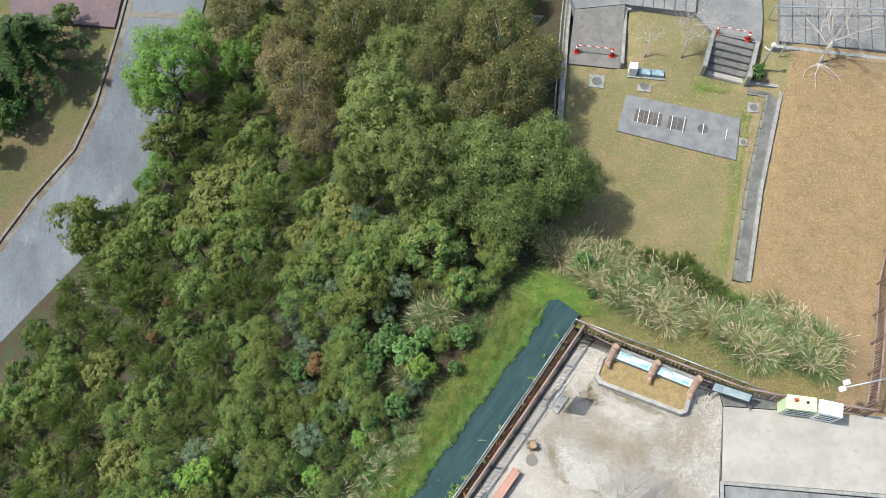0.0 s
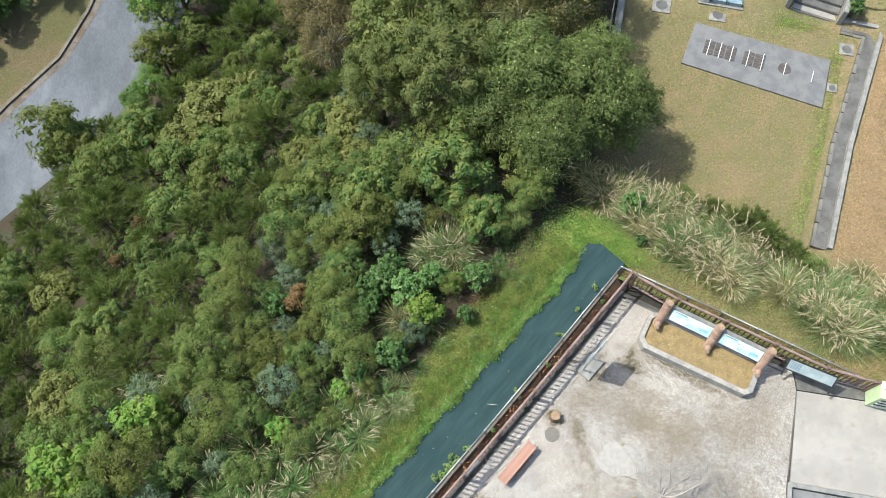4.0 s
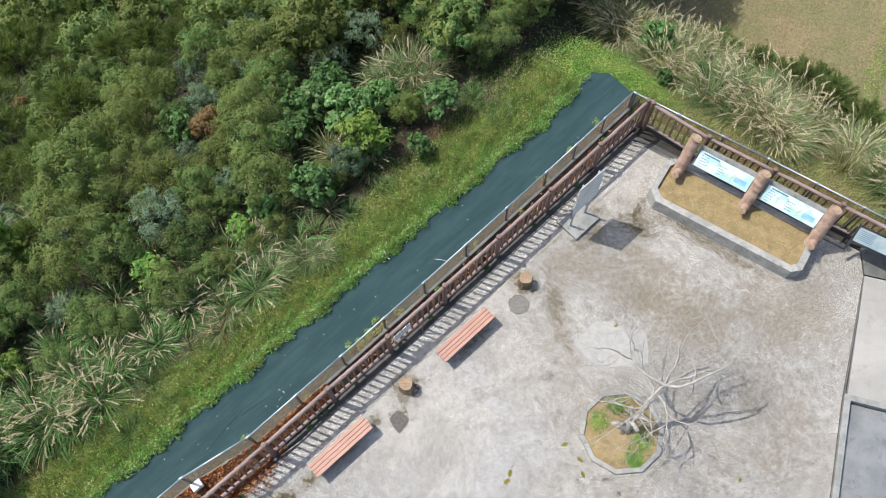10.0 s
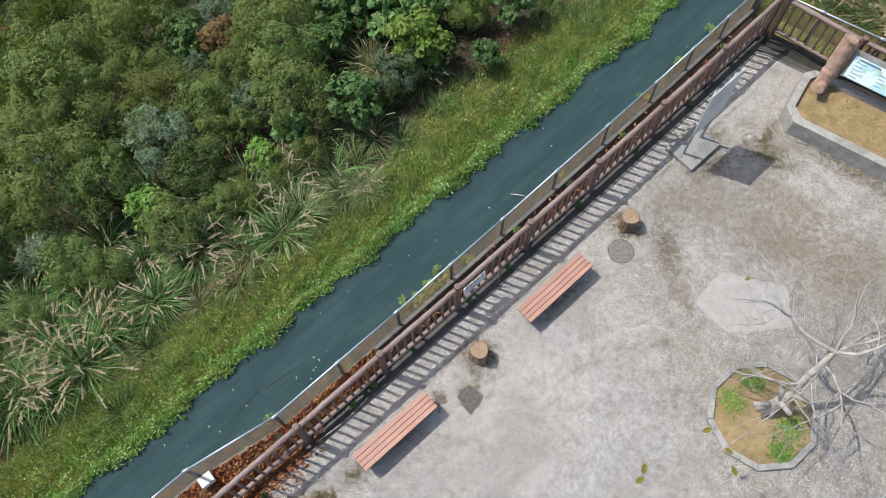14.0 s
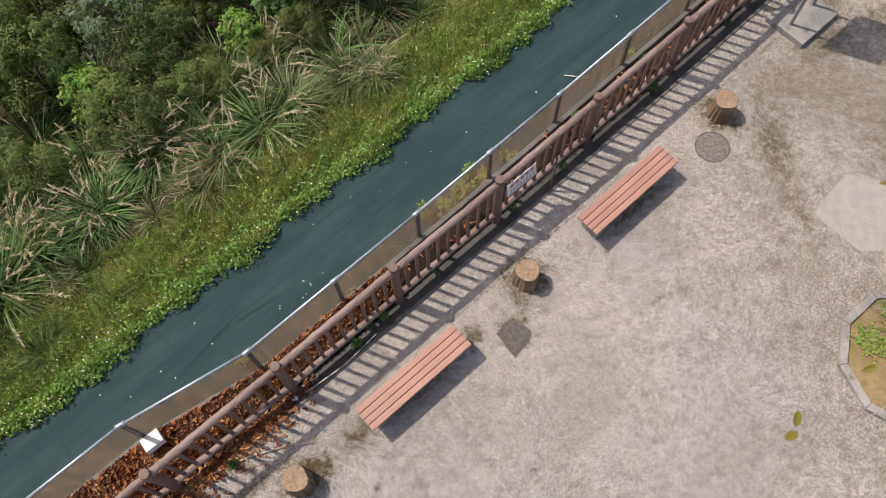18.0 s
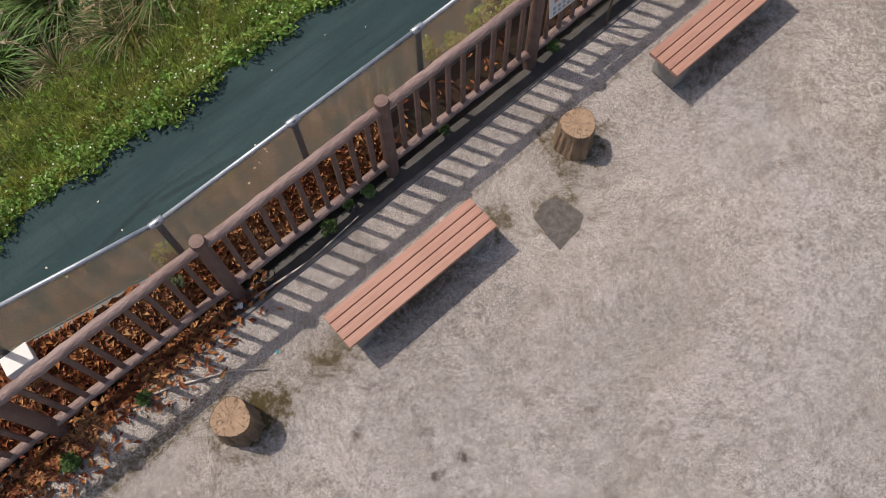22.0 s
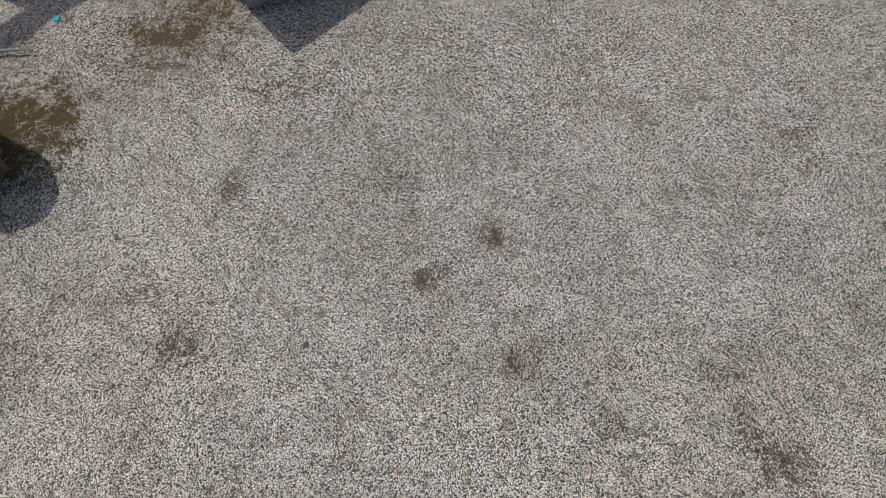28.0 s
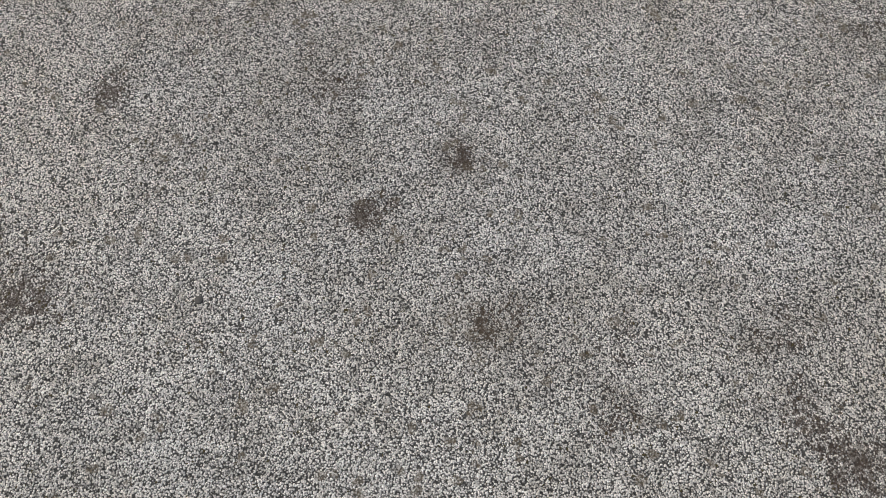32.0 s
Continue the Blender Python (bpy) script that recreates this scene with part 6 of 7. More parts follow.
def on_soil(rng, k):
    x, y = rng.uniform(0.2, 4.0, k), rng.uniform(0.3, 1.3, k)
    w = math.atan2(4.96 - 7.08, 12.08 - 8.30)
    return np.c_[8.3 + x * math.cos(w) - y * math.sin(w), 7.08 + x * math.sin(w) + y * math.cos(w), np.full(k, 0.365)]


scatter("planter_litter", "dry grass bits and chips on the planter soil", "litter", 1100, on_soil, 0.045, 0.35, REED_DRY, 33, 0.02, 1.5)
scatter("planter_sprouts", "tiny olive sprouts on the planter soil", "weeds", 90, on_soil, 0.05, 0.4, WEED, 34, 0.03, 1.0)


def sub_part(name, me, owner, m, label=""):
    """A piece of a part, given its pose in the thing."""
    return part(name, me, owner, owner.matrix_basis.inverted() @ m, label)


def log_post(x, y, z, lean, seed):
    rnd2 = random.Random(seed)
    base = thing("log_post", pose(x, y, z, 0, 0, NE_ANGLE), "moulded concrete post shaped like a lopped log", "post", "log posts")
    pts = [(0.01 * math.sin(i * 2.0), lean * i / 16, 1.3 * i / 16) for i in range(17)]
    part("log", mesh_of("log", *tube(pts, [0.165 * rnd2.uniform(0.92, 1.1) for _ in pts], 18), LOG_FAKE, False), base)
    part("sawn_top", mesh_of("sawn_top", *tube([(0, lean - 0.004, 1.29), (0, lean + 0.002, 1.312)], (0.165, 0.15), 16), LOG_TOP), base, None, "pale sawn end")
    stub = part("branch_stub", mesh_of("branch_stub", *tube([(0.02, -0.02, 0.25), (0.0, -0.3, 0.4)], (0.12, 0.1), 12), LOG_FAKE), base)
    part("stub_end", mesh_of("stub_end", *tube([(0.0, -0.296, 0.398), (0.0, -0.31, 0.405)], (0.095, 0.085), 12), LOG_TOP), stub, None, "pale sawn end")
    return base


log_xy = ((9.0, 8.05), (10.78, 7.02), (12.53, 6.02))
for k, (x, y) in enumerate(log_xy):
    log_post(x, y, 0.3, 0.5, k)


def picture_panel(name, seed):
    """A printed map board: white sheet with pale blue and green shapes."""
    m, t, p, lk = nodes_of(name)
    co = place(t)
    col = mixc(t, steps(t, noisy(t, co, 2.2 + seed, 3), 0.5, 0.56), (0.62, 0.72, 0.72), (0.42, 0.62, 0.68))
    col = mixc(t, steps(t, noisy(t, co, 5 + seed, 5), 0.56, 0.6), col, (0.4, 0.55, 0.42))
    lk.new(col, p.inputs["Base Color"])
    p.inputs["Roughness"].default_value = 0.35
    return m


INK = surface("faded_ink", (0.1, 0.16, 0.22), (0.16, 0.22, 0.27), 4, 40, 0.6, 0.05, 0.1)


def info_board(a, b, seed):
    """A steep picture board between two posts, before a stone slab."""
    a, b = Vector(a), Vector(b)
    run = (b - a).length
    base = thing("picture_board", span(a, b), "steep white map board before a grey stone slab", "board", "picture boards")
    tilt = pose(0, 0, 0, 57, 0, 0)
    part("slab", box_mesh("slab", run + 0.12, 0.62, 0.16, STONE, 0.015), base, tilt @ pose(run / 2, 0.03, -0.19))
    sheet = part("sheet", box_mesh("sheet", run, 0.5, 0.012, picture_panel("map_print_%d" % seed, seed), 0.003), base, tilt @ pose(run / 2, 0, -0.015), "white sheet with a pale blue map")
    sub_part("title_bar", box_mesh("title_bar", run * 0.3, 0.04, 0.004, INK, 0), sheet, tilt @ pose(run * 0.22, 0.2, -0.001))
    rnd2 = random.Random(seed)
    for k in range(9):
        w = rnd2.uniform(0.1, 0.26)
        sub_part("text_bar", box_mesh("text_bar", w, 0.012, 0.004, INK, 0), sheet, tilt @ pose(0.08 + w / 2 + 0.55 * (k % 2), 0.13 - 0.04 * k, -0.001))
    sub_part("inset_map", box_mesh("inset_map", 0.34, 0.16, 0.004, BLUE_INK, 0), sheet, tilt @ pose(run - 0.27, -0.06, -0.001))
    return base


BLUE_INK = surface("blue_ink", (0.2, 0.42, 0.6), (0.3, 0.5, 0.66), 5, 40, 0.5, 0.05, 0.1)
info_board((9.385, 8.16, 1.1), (10.765, 7.36, 1.1), 0)
info_board((11.135, 7.165, 1.1), (12.5, 6.345, 1.1), 1)


# ring bed with a bare tree
def ring_bed(cx, cy, r, sides, turn):
    base = thing("ring_planter", pose(cx, cy, 0, 0, 0, turn), "low many-sided concrete ring of earth round a bare tree", "planter")
    ro = [(r * math.cos(2 * math.pi * k / sides), r * math.sin(2 * math.pi * k / sides)) for k in range(sides)]
    for k in range(sides):
        a, b = Vector(ro[k]), Vector(ro[(k + 1) % sides])
        ia, ib = a * 0.885, b * 0.885
        part("kerb_stone", prism_mesh("kerb_stone", [a.lerp(b, 0.004), b.lerp(a, 0.004), ib.lerp(ia, 0.004), ia.lerp(ib, 0.004)], -0.1, 0.08, KERB_STONE, 0.012), base)
    part("soil", prism_mesh("soil", [(x * 0.88, y * 0.88) for x, y in ro], -0.1, 0.03, EARTH), base, None, "sandy earth with grass tufts")
    return base


ring_bed(7.22, 0.66, 1.1, 10, 8)


def branching(seed, start, aim, length, r, depth, out, spread=0.6, flat=0.0):
    rnd2 = random.Random(seed)
    pts, radii = [Vector(start)], [r]
    d = Vector(aim).normalized()
    k = 5 if r > 0.012 else 3
    for i in range(k):
        d = (d + Vector((rnd2.gauss(0, 0.27), rnd2.gauss(0, 0.27), rnd2.gauss(0, 0.16) - flat))).normalized()
        pts.append(pts[-1] + d * length / k)
        radii.append(r * (1 - 0.55 * (i + 1) / k))
    out.append(tube(pts, radii, 7 if r > 0.03 else 4 if r > 0.012 else 3, False))
    if depth:
        for c in range(rnd2.choice((3, 3, 4) if depth > 1 else (2, 3))):
            i = rnd2.randint(2, k)
            nd = (d + Vector((rnd2.gauss(0, spread), rnd2.gauss(0, spread), rnd2.gauss(0.05, 0.3)))).normalized()
            branching(seed * 7 + c + 1, pts[i], nd, length * rnd2.uniform(0.55, 0.85), radii[i] * 0.75, depth - 1, out, spread, flat)


def bare_tree(x, y, z, h, spread, seed, label, aims, depth=3, flat=0.05, r=0.12, lean=(0, 0), bark=PALE_BARK):
    base = thing("bare_tree", pose(x, y, z), label, "tree", "bare trees")
    lx, ly = lean
    trunk = tube([(0, 0, -0.2), (0.03 + lx * 0.2, 0.02 + ly * 0.35, h * 0.35), (lx * 0.72 - 0.02, ly * 0.6 + 0.05, h * 0.7), (lx, ly, h)], (r * 1.6, r * 1.1, r, r * 0.8), 10)
    part("trunk", mesh_of("trunk", *trunk, bark, True), base)
    for k, aim in enumerate(aims):
        out = []
        at = 0.72 + 0.07 * k if k < 5 else 0.98 if lx == 0 or k > 6 else 0.4
        branching(seed + k * 31, (lx * at, ly * at, h * at), aim, spread * (0.6 + 0.1 * (k % 3)), r * 0.6, depth, out, 0.65, flat)
        part("limb", mesh_of("limb", *merged(out), bark, True), base)
    return base


def gnarled_tree(x, y, z):
    """The lopped tree in the ring: a short knotted bole, cut stubs and a wide tangle of drooping twigs."""
    base = thing("bare_tree", pose(x, y, z), "leafless grey tree with cut stubs and tangled spreading twigs", "tree", "bare trees")
    fork = Vector((0.62, 0.68, 1.95))
    bole = [(0, 0, -0.2), (0.02, 0.05, 0.3), (0.2, 0.16, 0.8), (0.38, 0.42, 1.35), tuple(fork)]
    part("trunk", mesh_of("trunk", *merged([tube(bole, (0.15, 0.1, 0.075, 0.065, 0.055), 11), tube([(0.1, -0.12, -0.1), (0.06, 0.0, 0.35), (0.12, 0.1, 0.6)], (0.08, 0.06, 0.04), 9), tube([(-0.16, 0.05, -0.1), (-0.02, 0.05, 0.4)], (0.08, 0.06), 8)]), TWIG_BARK, True), base)
    for k, (p, q, r) in enumerate((((0.0, 0.05, 0.35), (-0.42, -0.02, 0.62), 0.05), ((0.08, 0.1, 0.5), (0.2, -0.2, 0.72), 0.055), ((0.1, 0.1, 0.6), (0.02, 0.36, 0.95), 0.05), ((0.2, 0.16, 0.8), (0.46, 0.0, 0.98), 0.045))):
        stub = part("stub", mesh_of("stub", *tube([p, Vector(p).lerp(Vector(q), 0.5) + Vector((0, 0, 0.03)), q], (r * 1.2, r, r * 0.9), 9), TWIG_BARK, True), base, None, "sawn-off limb stub")
    # start, way, length, radius
    runs = (((0.62, 0.68, 1.95), (-0.95, 0.3, 0.42), 1.5, 0.055), ((0.62, 0.68, 1.95), (0.25, 0.8, 0.6), 1.2, 0.045), ((0.62, 0.68, 1.95), (1.0, 0.35, 0.25), 1.5, 0.05), ((0.62, 0.68, 1.95), (1.0, -0.15, 0.1), 1.5, 0.045),
            ((0.5, 0.55, 1.65), (0.85, -0.75, 0.05), 1.3, 0.04), ((0.38, 0.42, 1.35), (0.4, -1.0, 0.0), 1.1, 0.032), ((0.3, 0.3, 1.1), (-0.9, -0.35, 0.1), 1.2, 0.035), ((0.2, 0.16, 0.8), (0.15, -1.0, 0.12), 0.9, 0.03),
            ((0.3, 0.3, 1.1), (-0.75, 0.6, 0.15), 0.9, 0.028), ((0.5, 0.55, 1.65), (0.3, 0.3, 0.7), 1.1, 0.035), ((0.62, 0.68, 1.95), (0.75, 0.75, 0.3), 1.3, 0.04), ((0.45, 0.5, 1.5), (-0.4, 0.9, 0.3), 0.9, 0.026))
    for k, (p, way, length, r) in enumerate(runs):
        out = []
        branching(301 + 17 * k, p, way, length * 1.12, r * 0.8, 5, out, 0.66, 0.03)
        part("limb", mesh_of("limb", *merged(out), TWIG_BARK, True), base)
    return base


gnarled_tree(7.28, 0.74, 0.02)

# ---- notice boards and cabinets round the plaza ----
FADED_INK = surface("sun_faded_ink", (0.3, 0.32, 0.36), (0.4, 0.42, 0.45), 6, 60, 0.6, 0.05, 0.1)
DULL_WHITE = surface("weathered_white_paint", (0.66, 0.66, 0.65), (0.56, 0.56, 0.55), 3, 40, 0.55, 0.1, 0.2, dirt=(0.25, 0.24, 0.21))


def notice_board():
    base = thing("notice_board", pose(*at_sn(9.02, 0.12), 0, 0, FENCE_ANGLE), "white sheet-metal notice board on two steel poles in a slab", "sign")
    part("base_slab", box_mesh("base_slab", 0.96, 0.76, 0.14, STONE, 0.012, -0.03), base, pose(0, 0, 0))
    for sx in (-0.3, 0.3):
        part("pole", mesh_of("pole", *tube(((0, 0, 0.1), (0, 0, 1.4), (0, 0, 2.55)), (0.026,) * 3, 10), GALV, True), base, pose(sx, 0.02, 0))
    panel = part("panel", box_mesh("panel", 0.98, 0.014, 1.55, DULL_WHITE, 0.003, 1.05), base, pose(0, -0.03, 0))
    for k in range(4):
        part("clamp", box_mesh("clamp", 0.09, 0.07, 0.03, GALV, 0.004), base, pose(-0.3 if k % 2 else 0.3, 0.03, 1.3 + 0.95 * (k // 2)))
    for k in range(3):
        sub_part("text_bar", box_mesh("text_bar", 0.6 - 0.09 * k, 0.004, 0.03, FADED_INK, 0), panel, pose(-0.04 * k, -0.04, 2.3 - 0.2 * k))
    return base


notice_board()


FADED_RED = surface("faded_red", (0.5, 0.22, 0.19), (0.42, 0.18, 0.16), 6, 60, 0.6, 0.05, 0.1)


def fence_sign():
    base = thing("warning_sign", pose(*at_sn(3.02, 0.842), 0, 0, FENCE_ANGLE), "white warning sign with red and black lettering on the fence", "sign")
    tilt = pose(0, 0, 0.86, -8, 0, 0)
    plate = part("plate", box_mesh("plate", 0.58, 0.012, 0.29, WHITE, 0.003, -0.145), base, tilt)
    for k in range(5):
        sub_part("red_character", box_mesh("red_character", 0.062, 0.004, 0.07, FADED_RED, 0), plate, tilt @ pose(-0.2 + 0.1 * k, -0.009, 0.04))
    for r in range(2):
        for k in range(8):
            sub_part("character", box_mesh("character", 0.036, 0.004, 0.034, FADED_INK, 0), plate, tilt @ pose(-0.23 + 0.066 * k, -0.009, -0.05 - 0.06 * r))
    return base


fence_sign()


def lamp_box():
    base = thing("ground_light", pose(*at_sn(-3.18, 1.45, 0.34), 0, 0, FENCE_ANGLE - 8), "white box spotlight lying in the dead leaves", "light")
    part("housing", box_mesh("housing", 0.27, 0.22, 0.1, WHITE, 0.012), base, pose(0, 0, 0.1, -14, 0, 6))
    part("bracket", box_mesh("bracket", 0.2, 0.05, 0.12, GALV, 0.006), base, pose(0, 0.06, -0.03))
    return base


lamp_box()


def lectern():
    base = thing("lectern_board", pose(13.5, 6.17, 0, 0, 0, NE_ANGLE + 3), "low tilted picture board on black steel legs", "board")
    slope = pose(0, 0, 0.86, 50, 0, 0)
    for sx in (0.05, 1.85):
        part("side_bar", box_mesh("side_bar", 0.055, 0.85, 0.06, BLACK, 0.006), base, slope @ pose(sx, -0.12, 0))
        part("leg", box_mesh("leg", 0.055, 0.07, 0.92, BLACK, 0.006), base, pose(sx, 0.18, 0))
    for sy in (-0.21, 0.26):
        part("cross_bar", box_mesh("cross_bar", 1.74, 0.045, 0.05, BLACK, 0.005), base, slope @ pose(0.95, sy, 0.0))
    sheet = part("sheet", box_mesh("sheet", 1.74, 0.42, 0.014, surface("faded_print", (0.24, 0.3, 0.32), (0.33, 0.38, 0.38), 3, 20, 0.4, 0.05, 0.15), 0.003), base, slope @ pose(0.95, 0.02, 0.03), "faded blue-grey printed sheet")
    for k in range(6):
        sub_part("text_bar", box_mesh("text_bar", 0.42, 0.018, 0.004, INK, 0), sheet, slope @ pose(0.35, 0.16 - 0.05 * k, 0.045))
    return base


lectern()
LEAF_GREEN = surface("light_green_paint", (0.5, 0.6, 0.36), (0.44, 0.54, 0.32), 3, 50, 0.45, 0.05, 0.08)


def cabinet(x, y, ang, w, d, h, mat, label, lamp):
    base = thing("cabinet", pose(x, y, 0, 0, 0, ang), label, "cabinet", "metal cabinets")
    body = part("body", box_mesh("body", w, d, h, mat, 0.015, 0.04), base)
    part("plinth", box_mesh("plinth", w * 0.96, d * 0.94, 0.06, STONE, 0.006), base)
    for k in range(6):
        part("louvre", box_mesh("louvre", w * 0.8, 0.03, 0.045, BLACK if k % 2 else WHITE, 0.004), body, pose(0, -d / 2 - 0.012, 0.25 + 0.15 * k))
    if lamp:
        part("beacon", mesh_of("beacon", *tube(((0, 0, 0), (0, 0, 0.1), (0, 0, 0.16), (0, 0, 0.19)), (0.09, 0.09, 0.07, 0.02), 12), RED, True), base, pose(-w * 0.18, 0.1, h + 0.04))
        part("valve", mesh_of("valve", *tube(((0, 0, 0), (0, 0, 0.05)), (0.07, 0.065), 12), BLACK), base, pose(w * 0.2, 0.05, h + 0.04))
        part("horn", box_mesh("horn", 0.16, 0.2, 0.12, WHITE, 0.02), base, pose(-w * 0.4, 0.12, h + 0.04))
    return base


cabinet(17.25, 4.76, -15, 1.4, 0.68, 1.25, LEAF_GREEN, "light green metal cabinet with a red beacon on top", True)
cabinet(18.5, 4.33, -20, 1.05, 0.66, 1.32, WHITE, "white metal cabinet with louvres", False)


def floodlight():
    base = thing("floodlight_pole", pose(23.2, 5.6, 0), "leaning steel pole with two white floodlights", "lamp")
    part("pole", mesh_of("pole", *tube(((0.2, 0.1, -0.6), (0.1, 0.1, 1.2), (-0.6, -0.05, 2.2), (-2.4, -0.45, 2.5), (-4.3, -0.6, 2.5)), (0.05, 0.045, 0.04, 0.035, 0.03), 10), GALV, True), base)
    for x, y in ((-4.5, -0.62), (-4.22, -0.36)):
        part("lamp_head", box_mesh("lamp_head", 0.3, 0.22, 0.14, WHITE, 0.03), base, pose(x, y, 2.46, 20, 0, 10))
    return base


floodlight()
side = [Vector((20.9, 4.4, 0.0)), Vector((22.0, 6.1, -0.6)), Vector((23.1, 7.8, -1.4)), Vector((24.2, 9.5, -2.3)), Vector((25.2, 11.3, -3.1)), Vector((26.2, 13.1, -3.3))]
fence("slope_fence", [Vector((p.x, p.y, max(ground_at(p.x, p.y), p.z - 0.4) + 0.02)) for p in side], "brown moulded-log fence stepping down the slope")


# ---- lawn ----
def on_ground(x, y, dz=0.0):
    return Vector((x, y, ground_at(x, y) + dz))


LZ = -3.75


def utility_slab():
    a, u, v = Vector((14.32, 25.47)), Vector((6.45, -2.65)), Vector((-1.21, -2.43))
    ang = math.degrees(math.atan2(u.y, u.x))
    base = thing("utility_slab", pose(a.x, a.y, LZ, 0, 0, ang), "grey concrete slab with iron grates set into the lawn", "slab")
    L, D = u.length, 2.7
    part("slab", prism_mesh("slab", [(0, 0), (L, -0.02), (L + 0.1, -D - 0.26), (-0.1, -D)], -0.2, 0.1, surface("old_slab", (0.13, 0.13, 0.137), (0.175, 0.175, 0.178), 1.6, 22, 0.9, 0.5, 0.5, dirt=(0.19, 0.19, 0.19)), 0.02), base)
    IRON = surface("rusty_iron", (0.06, 0.055, 0.055), (0.1, 0.08, 0.07), 4, 30, 0.7, 0.4, 0.3)
    for k, f in enumerate((0.145, 0.225, 0.305, 0.435, 0.515)):
        g = part("grate", box_mesh("grate", 0.5, 0.85, 0.03, IRON, 0.006), base, pose(f * L, -1.32, 0.094))
        for j in range(5):
            part("grate_bar", box_mesh("grate_bar", 0.44, 0.03, 0.02, DARK_STONE, 0.003), g, pose(0, -0.32 + 0.16 * j, 0.028))
    part("round_cover", mesh_of("round_cover", *tube(((0, 0, 0.09), (0, 0, 0.118)), (0.33, 0.32), 24), IRON), base, pose(0.7 * L, -1.3, 0))
    for f, ln in ((0.14, 1.0), (0.225, 1.0), (0.31, 1.0), (0.43, 1.05), (0.535, 1.1), (0.7, 0.75), (0.9, 0.7)):
        part("white_bar", box_mesh("white_bar", 0.035, ln, 0.05, WHITE, 0.008), base, pose(f * L, -1.35, 0.125))
    return base


utility_slab()


def manhole(x, y, w):
    base = thing("inspection_cover", pose(x, y, ground_at(x, y), 0, 0, -14), "round iron cover in a square concrete frame on the lawn", "manhole", "inspection covers")
    part("frame", box_mesh("frame", w, w, 0.16, STONE, 0.015, -0.1), base)
    part("cover", mesh_of("cover", *tube(((0, 0, 0.05), (0, 0, 0.075)), (w * 0.33, w * 0.32), 20), DARK_STONE), base)
    return base


for x, y, w in ((12.73, 26.7, 0.95), (15.56, 25.95, 0.85), (21.75, 23.48, 0.72), (20.5, 21.2, 0.5), (10.3, 33.2, 1.0)):
    manhole(x, y, w)

def by_drain(rng, k):
    f = rng.random(k)
    x, y = 22.4 - 4.6 * f, 24.3 - 11.0 * f
    near = rng.random(k) < 0.4
    x = np.where(near, rng.normal(19.4, 0.9, k), x - 0.4 - np.abs(rng.normal(size=k)) * 0.45)
    y = np.where(near, rng.normal(25.2, 0.35, k), y)
    return np.c_[x, y, height(x, y)]


scatter("drain_weeds", "fresh green weeds beside the lawn drain", "weeds", 3000, by_drain, 0.08, 0.5, WEED, 44, 0.06, 2)
OLD_STONE = surface("old_stone", (0.17, 0.16, 0.145), (0.12, 0.115, 0.1), 2.5, 30, 0.9, 0.4, 0.3, dirt=(0.08, 0.085, 0.045), vary=0.2)
# stone-edged drain beside the lawn
drain_line = [(21.6, 24.55), (22.85, 24.1), (19.9, 17.95), (17.75, 12.6)]
drain = thing("lawn_drain", pose(20.3, 18, LZ), "grey stone-lined drain between two lawns", "drain")
inv = drain.matrix_basis.inverted()
edge = strip_mesh("edge", [(21.75, 25.05), (23.65, 24.4), (20.5, 17.8), (18.3, 12.4)], 0.22, LZ - 0.2, LZ + 0.5, STONE, 0.02)
part("edge", edge, drain, inv)
part("channel", strip_mesh("channel", [(21.7, 24.8), (23.2, 24.27), (20.15, 17.87), (17.98, 12.5)], 0.6, LZ - 0.3, LZ + 0.24, DARK_STONE, 0), drain, inv)
for a, b in zip(drain_line[:-1], drain_line[1:]):
    a, b = Vector((*a, LZ)), Vector((*b, LZ))
    run = (b - a).length
    count = max(1, round(run / 0.62))
    stone = box_mesh("stone", run / count - 0.03, 0.4, 0.4, OLD_STONE, 0.02, -0.2)
    for k in range(count):
        m = span(a, b) @ pose((k + 0.5) * run / count, 0, random.uniform(-0.03, 0.03), 0, 0, random.uniform(-2, 2))
        part("stone", stone, drain, inv @ m)


def low_wall(name, line, width, top, label):
    ob = new(name, strip_mesh(name, line, width, -5, top, STONE, 0.02))
    return tagged(ob, label, "wall", kind="structure")


low_wall("lawn_wall", [(12.3, 33.6), (11.5, 30.6), (9.75, 23.4), (8.6, 19.5)], 0.35, LZ + 0.35, "weathered concrete wall at the lawn edge")
wall_rail = thing("wall_rail", pose(11.5, 30.6, LZ), "thin dark pipe rail beside the lawn wall", "rail")
for a, b in (((11.9, 33.6), (11.1, 30.7)), ((11.1, 30.7), (9.35, 23.5))):
    a, b = Vector((*a, LZ + 0.9)), Vector((*b, LZ + 0.9))
    part("pipe", mesh_of("pipe", *tube(((0, 0, 0), ((b - a).length, 0, 0)), (0.04, 0.04), 8), STONE), wall_rail, wall_rail.matrix_basis.inverted() @ span(a, b))
    for k in range(4):
        p = a.lerp(b, k / 3)
        part("stanchion", mesh_of("stanchion", *tube(((0, 0, -0.95), (0, 0, 0)), (0.04, 0.04), 8), STONE), wall_rail, wall_rail.matrix_basis.inverted() @ pose(*p))

PAVE = surface("paved_walk", (0.135, 0.137, 0.142), (0.19, 0.187, 0.183), 0.8, 14, 0.9, 0.4, 0.45, "World", dirt=(0.1, 0.097, 0.09))
TZ = -2.72
